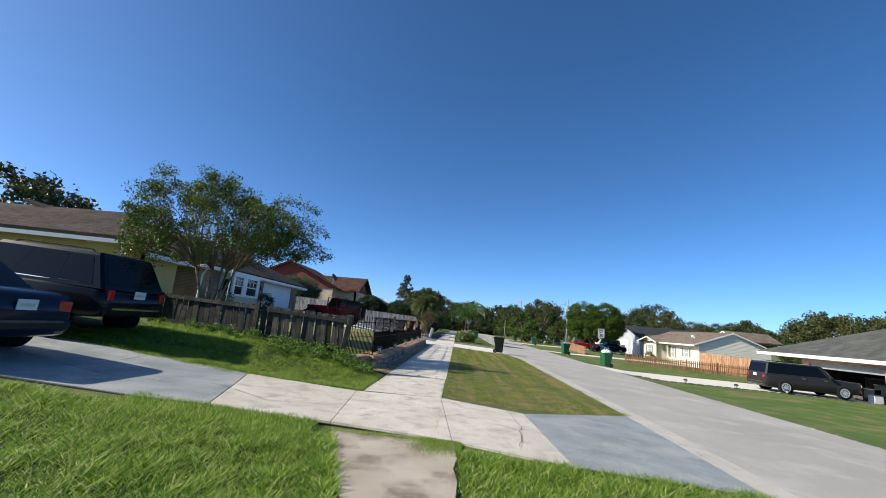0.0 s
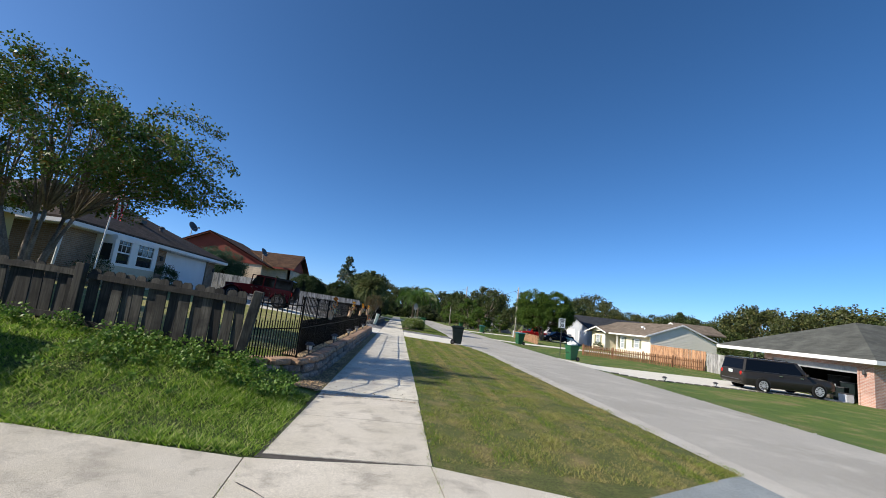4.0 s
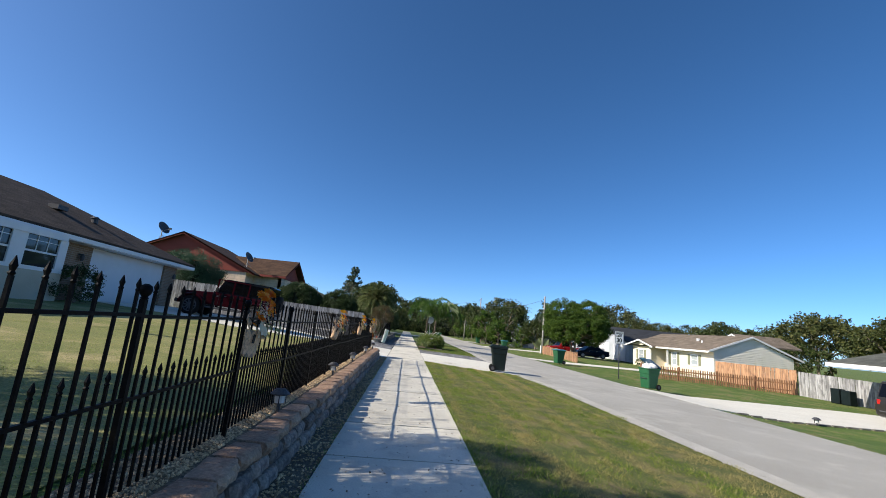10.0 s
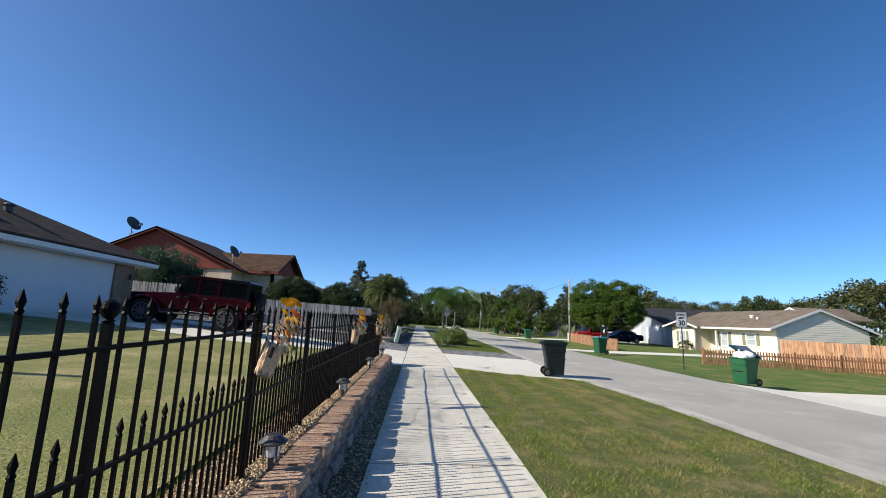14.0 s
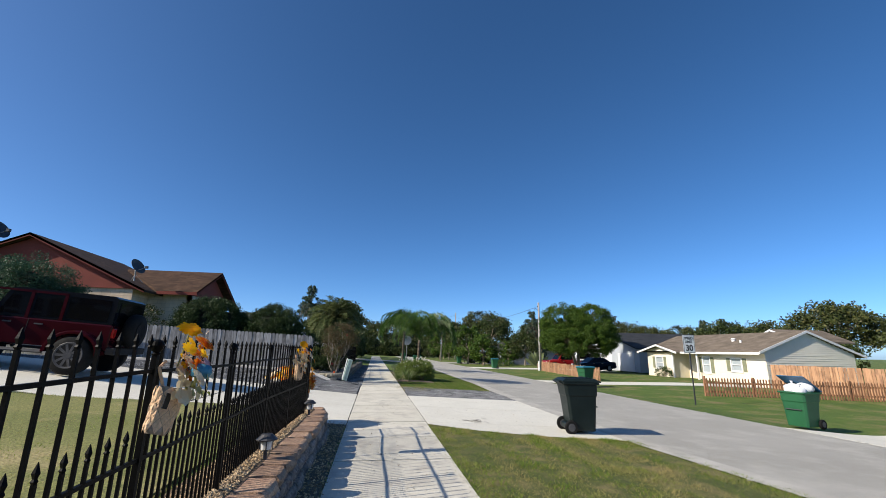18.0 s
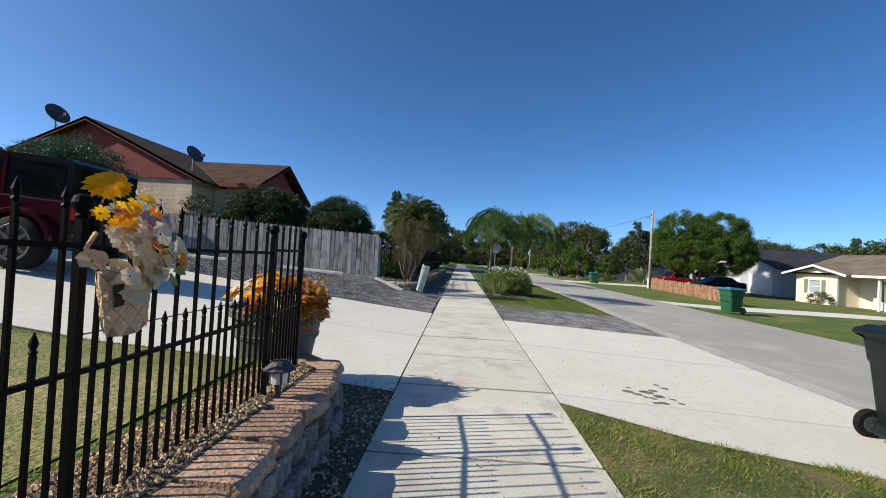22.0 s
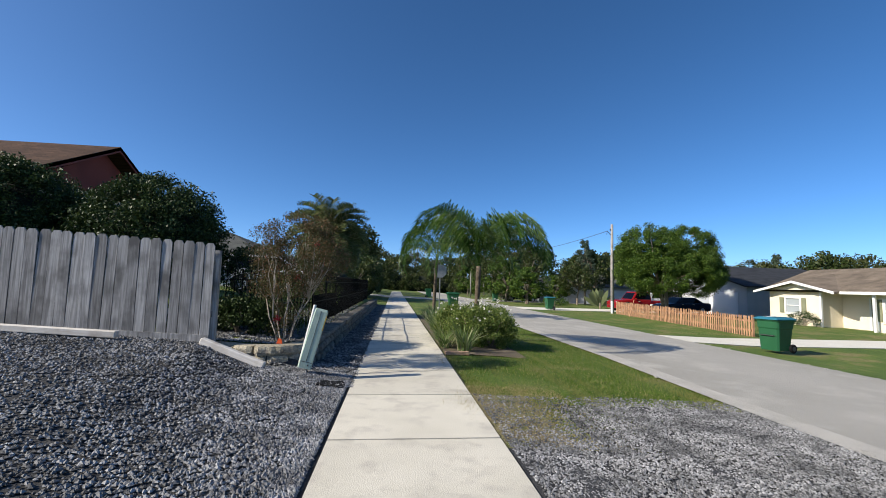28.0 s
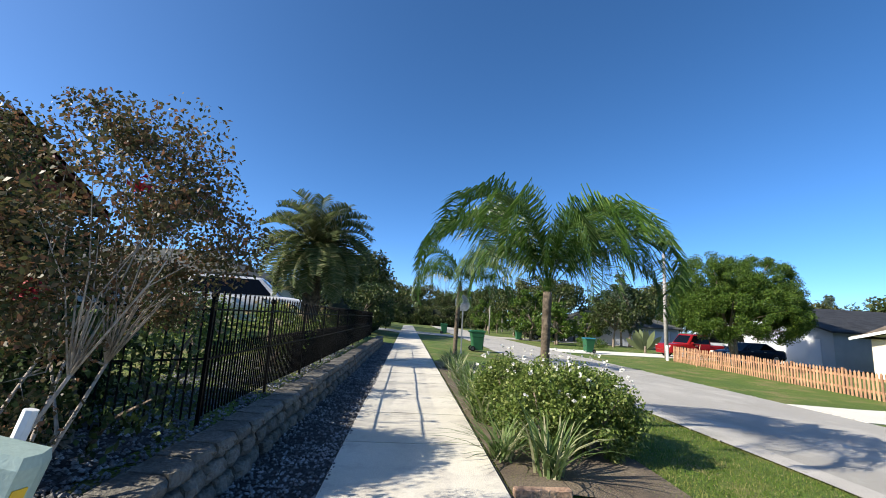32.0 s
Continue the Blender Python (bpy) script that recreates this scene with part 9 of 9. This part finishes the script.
rs = np.random.RandomState(50)
groups = {"petal_yellow": ([], []), "petal_warm": ([], []), "petal_pale": ([], [])}
for k in range(64):
    a, r = rs.uniform(1.4, 4.9), 0.36 * rs.rand() ** 0.5
    z = 0.57 + 0.2 * (1 - (r / 0.42) ** 2) * rs.uniform(0.5, 1.1)
    key = ("petal_yellow", "petal_warm", "petal_yellow", "petal_pale")[rs.randint(4)]
    flower(groups[key], (r * math.cos(a), r * math.sin(a), z), rs.uniform(0.035, 0.055), rs, 16, (math.cos(a) * r * 2, math.sin(a) * r * 2, 0.7))
for key, (V, F) in groups.items():
    tagged(piece("bloom", many("bloom", V, F, M[key]), pot), kind="stuff")


def maple(rs, n, centre, spread):
    """Five-lobed cloth leaves fanned out from a centre."""
    V, F = [], []
    for k in range(n):
        a, r = rs.uniform(-1.9, 1.5), spread * rs.rand() ** 0.5
        c = Vector((centre[0] + r * math.cos(a), centre[1] + r * math.sin(a), centre[2] + 0.15 * (1 - (r / spread) ** 2) * rs.rand() + 0.05 * rs.normal()))
        N = Vector((math.cos(a) * 0.5 + 0.4 * rs.normal(), math.sin(a) * 0.5 + 0.4 * rs.normal(), 0.8)).normalized()
        u = N.orthogonal().normalized()
        u = Matrix.Rotation(rs.uniform(0, 6.28), 3, N) @ u
        w = N.cross(u)
        l = rs.uniform(0.035, 0.062)
        q = len(V)
        V.append(tuple(c))
        for i in range(11):
            f = (1.0 if i % 2 else 0.5) * (1.15 if i == 5 else 1.0)
            g_ = -2.5 + 5.0 * i / 10
            V.append(tuple(c + (u * math.cos(g_) + w * math.sin(g_)) * l * f + N * 0.012 * rs.normal()))
        for i in range(1, 11):
            F.append((q, q + i, q + i + 1))
    return V, F


V, F = maple(rs, 480, (0.02, -0.03, 0.56), 0.33)
tagged(piece("maple_foliage", many("maple_foliage", V, F, M["petal_maple"]), pot), kind="stuff")

# flag on the house
fl = thing("flag_pole", Matrix.Translation((-11.47, 20.4, 1.0)), "white pole with a limp red and white striped flag", "flag")
part("pole", tubed([(-0.06, 0.0, -0.2), (0.2, 0.0, 3.58)], 0.025, 8), M["white"], fl)
for k in range(7):
    V = []
    for i in range(9):
        for e in (0, 1):
            u = (k + e) / 7
            V.append((0.19 - 0.008 * i + 0.42 * u + 0.02 * math.sin(i * 0.9 + k), 0.07 * math.sin(i * 0.5 + u * 7), 3.52 - i * 0.115 - 0.12 * u))
    F = [(2 * i, 2 * i + 1, 2 * i + 3, 2 * i + 2) for i in range(8)]
    st_ = piece("stripe", mesh_of("stripe", V, F, M["flag"] if k % 2 == 0 else M["white"]), fl)
    md = st_.modifiers.new("cloth", "SOLIDIFY")
    md.thickness = 0.006

# clutter: edging and stored things by the open garage
ed = thing("driveway_edging", Matrix(), "low pale edging stones along the driveway", "edging")
rr = random.Random(9)
eb = board_mesh("edging_stone", 0.36, 0.05, 0.09, M["block_grey"], "square")
for k in range(26):
    x = 10.6 + k * 0.5
    piece("stone", eb, ed, pose(x, 25.55 + rr.uniform(-0.03, 0.03), gz(x, 25.55) - 0.01, 0, 0, rr.uniform(-6, 6)))
for k, (x, y, w, h, mt) in enumerate(((24.0, 25.9, 0.5, 0.42, "bag_white"), (24.5, 26.6, 0.6, 0.7, "bin_black"), (24.6, 27.6, 0.5, 0.5, "block_grey"), (25.2, 28.7, 0.8, 0.9, "dark_metal"), (25.0, 29.8, 0.5, 0.6, "dark_metal"), (25.6, 27.0, 0.7, 1.0, "bin_black"), (25.4, 25.7, 0.45, 0.8, "dark_metal"), (26.2, 28.2, 0.9, 1.3, "dark"), (24.45, 26.0, 0.3, 0.22, "block_grey"))):
    cb = thing("storage_box", pose(x, y, gz(x, y) + 0.02, 0, 0, 20 * k), "stored box standing in the open garage", "box", "garage clutter")
    part("box", boxed(-w / 2, w / 2, -w / 2.4, w / 2.4, 0, h, bevel=0.02), M[mt], cb)
    part("lid", boxed(-w / 2 - 0.01, w / 2 + 0.01, -w / 2.4 - 0.01, w / 2.4 + 0.01, h + 0.001, h + 0.04), M["dark_metal"], cb)

# cracks and stains on the concrete
def ribbon(name, pts, w, material, parent, seed, lift=0.03):
    """A thin crooked strip on the slabs."""
    r = random.Random(seed)
    line_pts = []
    for (xa, ya), (xb, yb) in zip(pts, pts[1:]):
        n = max(2, int(math.hypot(xb - xa, yb - ya) / 0.18))
        for i in range(n):
            f = i / n
            line_pts.append((xa + (xb - xa) * f + r.uniform(-0.03, 0.03), ya + (yb - ya) * f + r.uniform(-0.03, 0.03)))
    line_pts.append(pts[-1])
    V, F = [], []
    for i, (x, y) in enumerate(line_pts):
        x0, y0 = line_pts[max(0, i - 1)]
        x1, y1 = line_pts[min(len(line_pts) - 1, i + 1)]
        d = math.hypot(x1 - x0, y1 - y0) or 1
        ww = w * r.uniform(0.3, 1.0)
        for s in (-1, 1):
            px, py = x - (y1 - y0) / d * ww * s, y + (x1 - x0) / d * ww * s
            V.append((px, py, gz(px, py) + lift))
    F = [(2 * i, 2 * i + 1, 2 * i + 3, 2 * i + 2) for i in range(len(line_pts) - 1)]
    return piece(name, mesh_of(name, V, F, material), parent)


cracks = thing("pavement_cracks", Matrix(), "dark crooked cracks in the pale walk", "cracks", kind="structure")
for k, (pts, w) in enumerate((([(-1.72, 39.0), (-1.2, 39.3), (-0.7, 39.2), (-0.22, 39.5)], 0.008), ([(-1.7, 7.9), (-1.1, 7.4), (-0.3, 7.7)], 0.006),
                              ([(-3.9, 7.2), (-2.8, 6.6), (-1.8, 6.9)], 0.006), ([(0.9, 5.7), (1.1, 7.0), (1.0, 8.5)], 0.006), ([(-1.4, 22.0), (-1.2, 23.5), (-0.8, 24.0)], 0.004),
                              ([(-9.0, 6.6), (-7.2, 6.9), (-5.4, 6.5), (-4.4, 6.8)], 0.008))):
    ribbon("crack", pts, w, M["joint"], cracks, 50 + k)
stains = thing("oil_stains", Matrix(), "dark oily blotches on the concrete apron", "stain", kind="structure")
rr = random.Random(12)
for k in range(26):
    x, y, r0 = 1.0 + rr.gauss(0, 0.16), 29.85 + rr.gauss(0, 0.28), rr.uniform(0.015, 0.06)
    if y < 29.66:
        continue
    V = [(x + r0 * (1 + 0.5 * rr.random()) * math.cos(a * 0.7), y + 0.7 * r0 * (1 + 0.5 * rr.random()) * math.sin(a * 0.7)) for a in range(9)]
    piece("blotch", mesh_of("blotch", [(p, q, gz(p, q) + 0.0205) for p, q in V], [tuple(range(9))], M["stain"]), stains)

# fallen leaves and dirt on the slabs
rs = np.random.RandomState(71)
n = 1500
X = np.where(rs.rand(n) < 0.94, rs.uniform(-1.7, -0.25, n), rs.uniform(-0.2, 3.4, n))
Y = np.where(X < -0.2, 11.2 + 22 * rs.rand(n) ** 2.8, rs.uniform(29.7, 34.4, n))
P = np.stack([X, Y, np.array([gz(a, b) for a, b in zip(X, Y)]) + 0.034], 1)
ob = new("fallen_leaves", leaf_mesh("fallen_leaves", P, 0.024, M["leaf_litter"], rs, 0.5, 1.6))
tagged(ob, "scattered dry fallen leaves on the concrete", "leaves", "", "stuff")
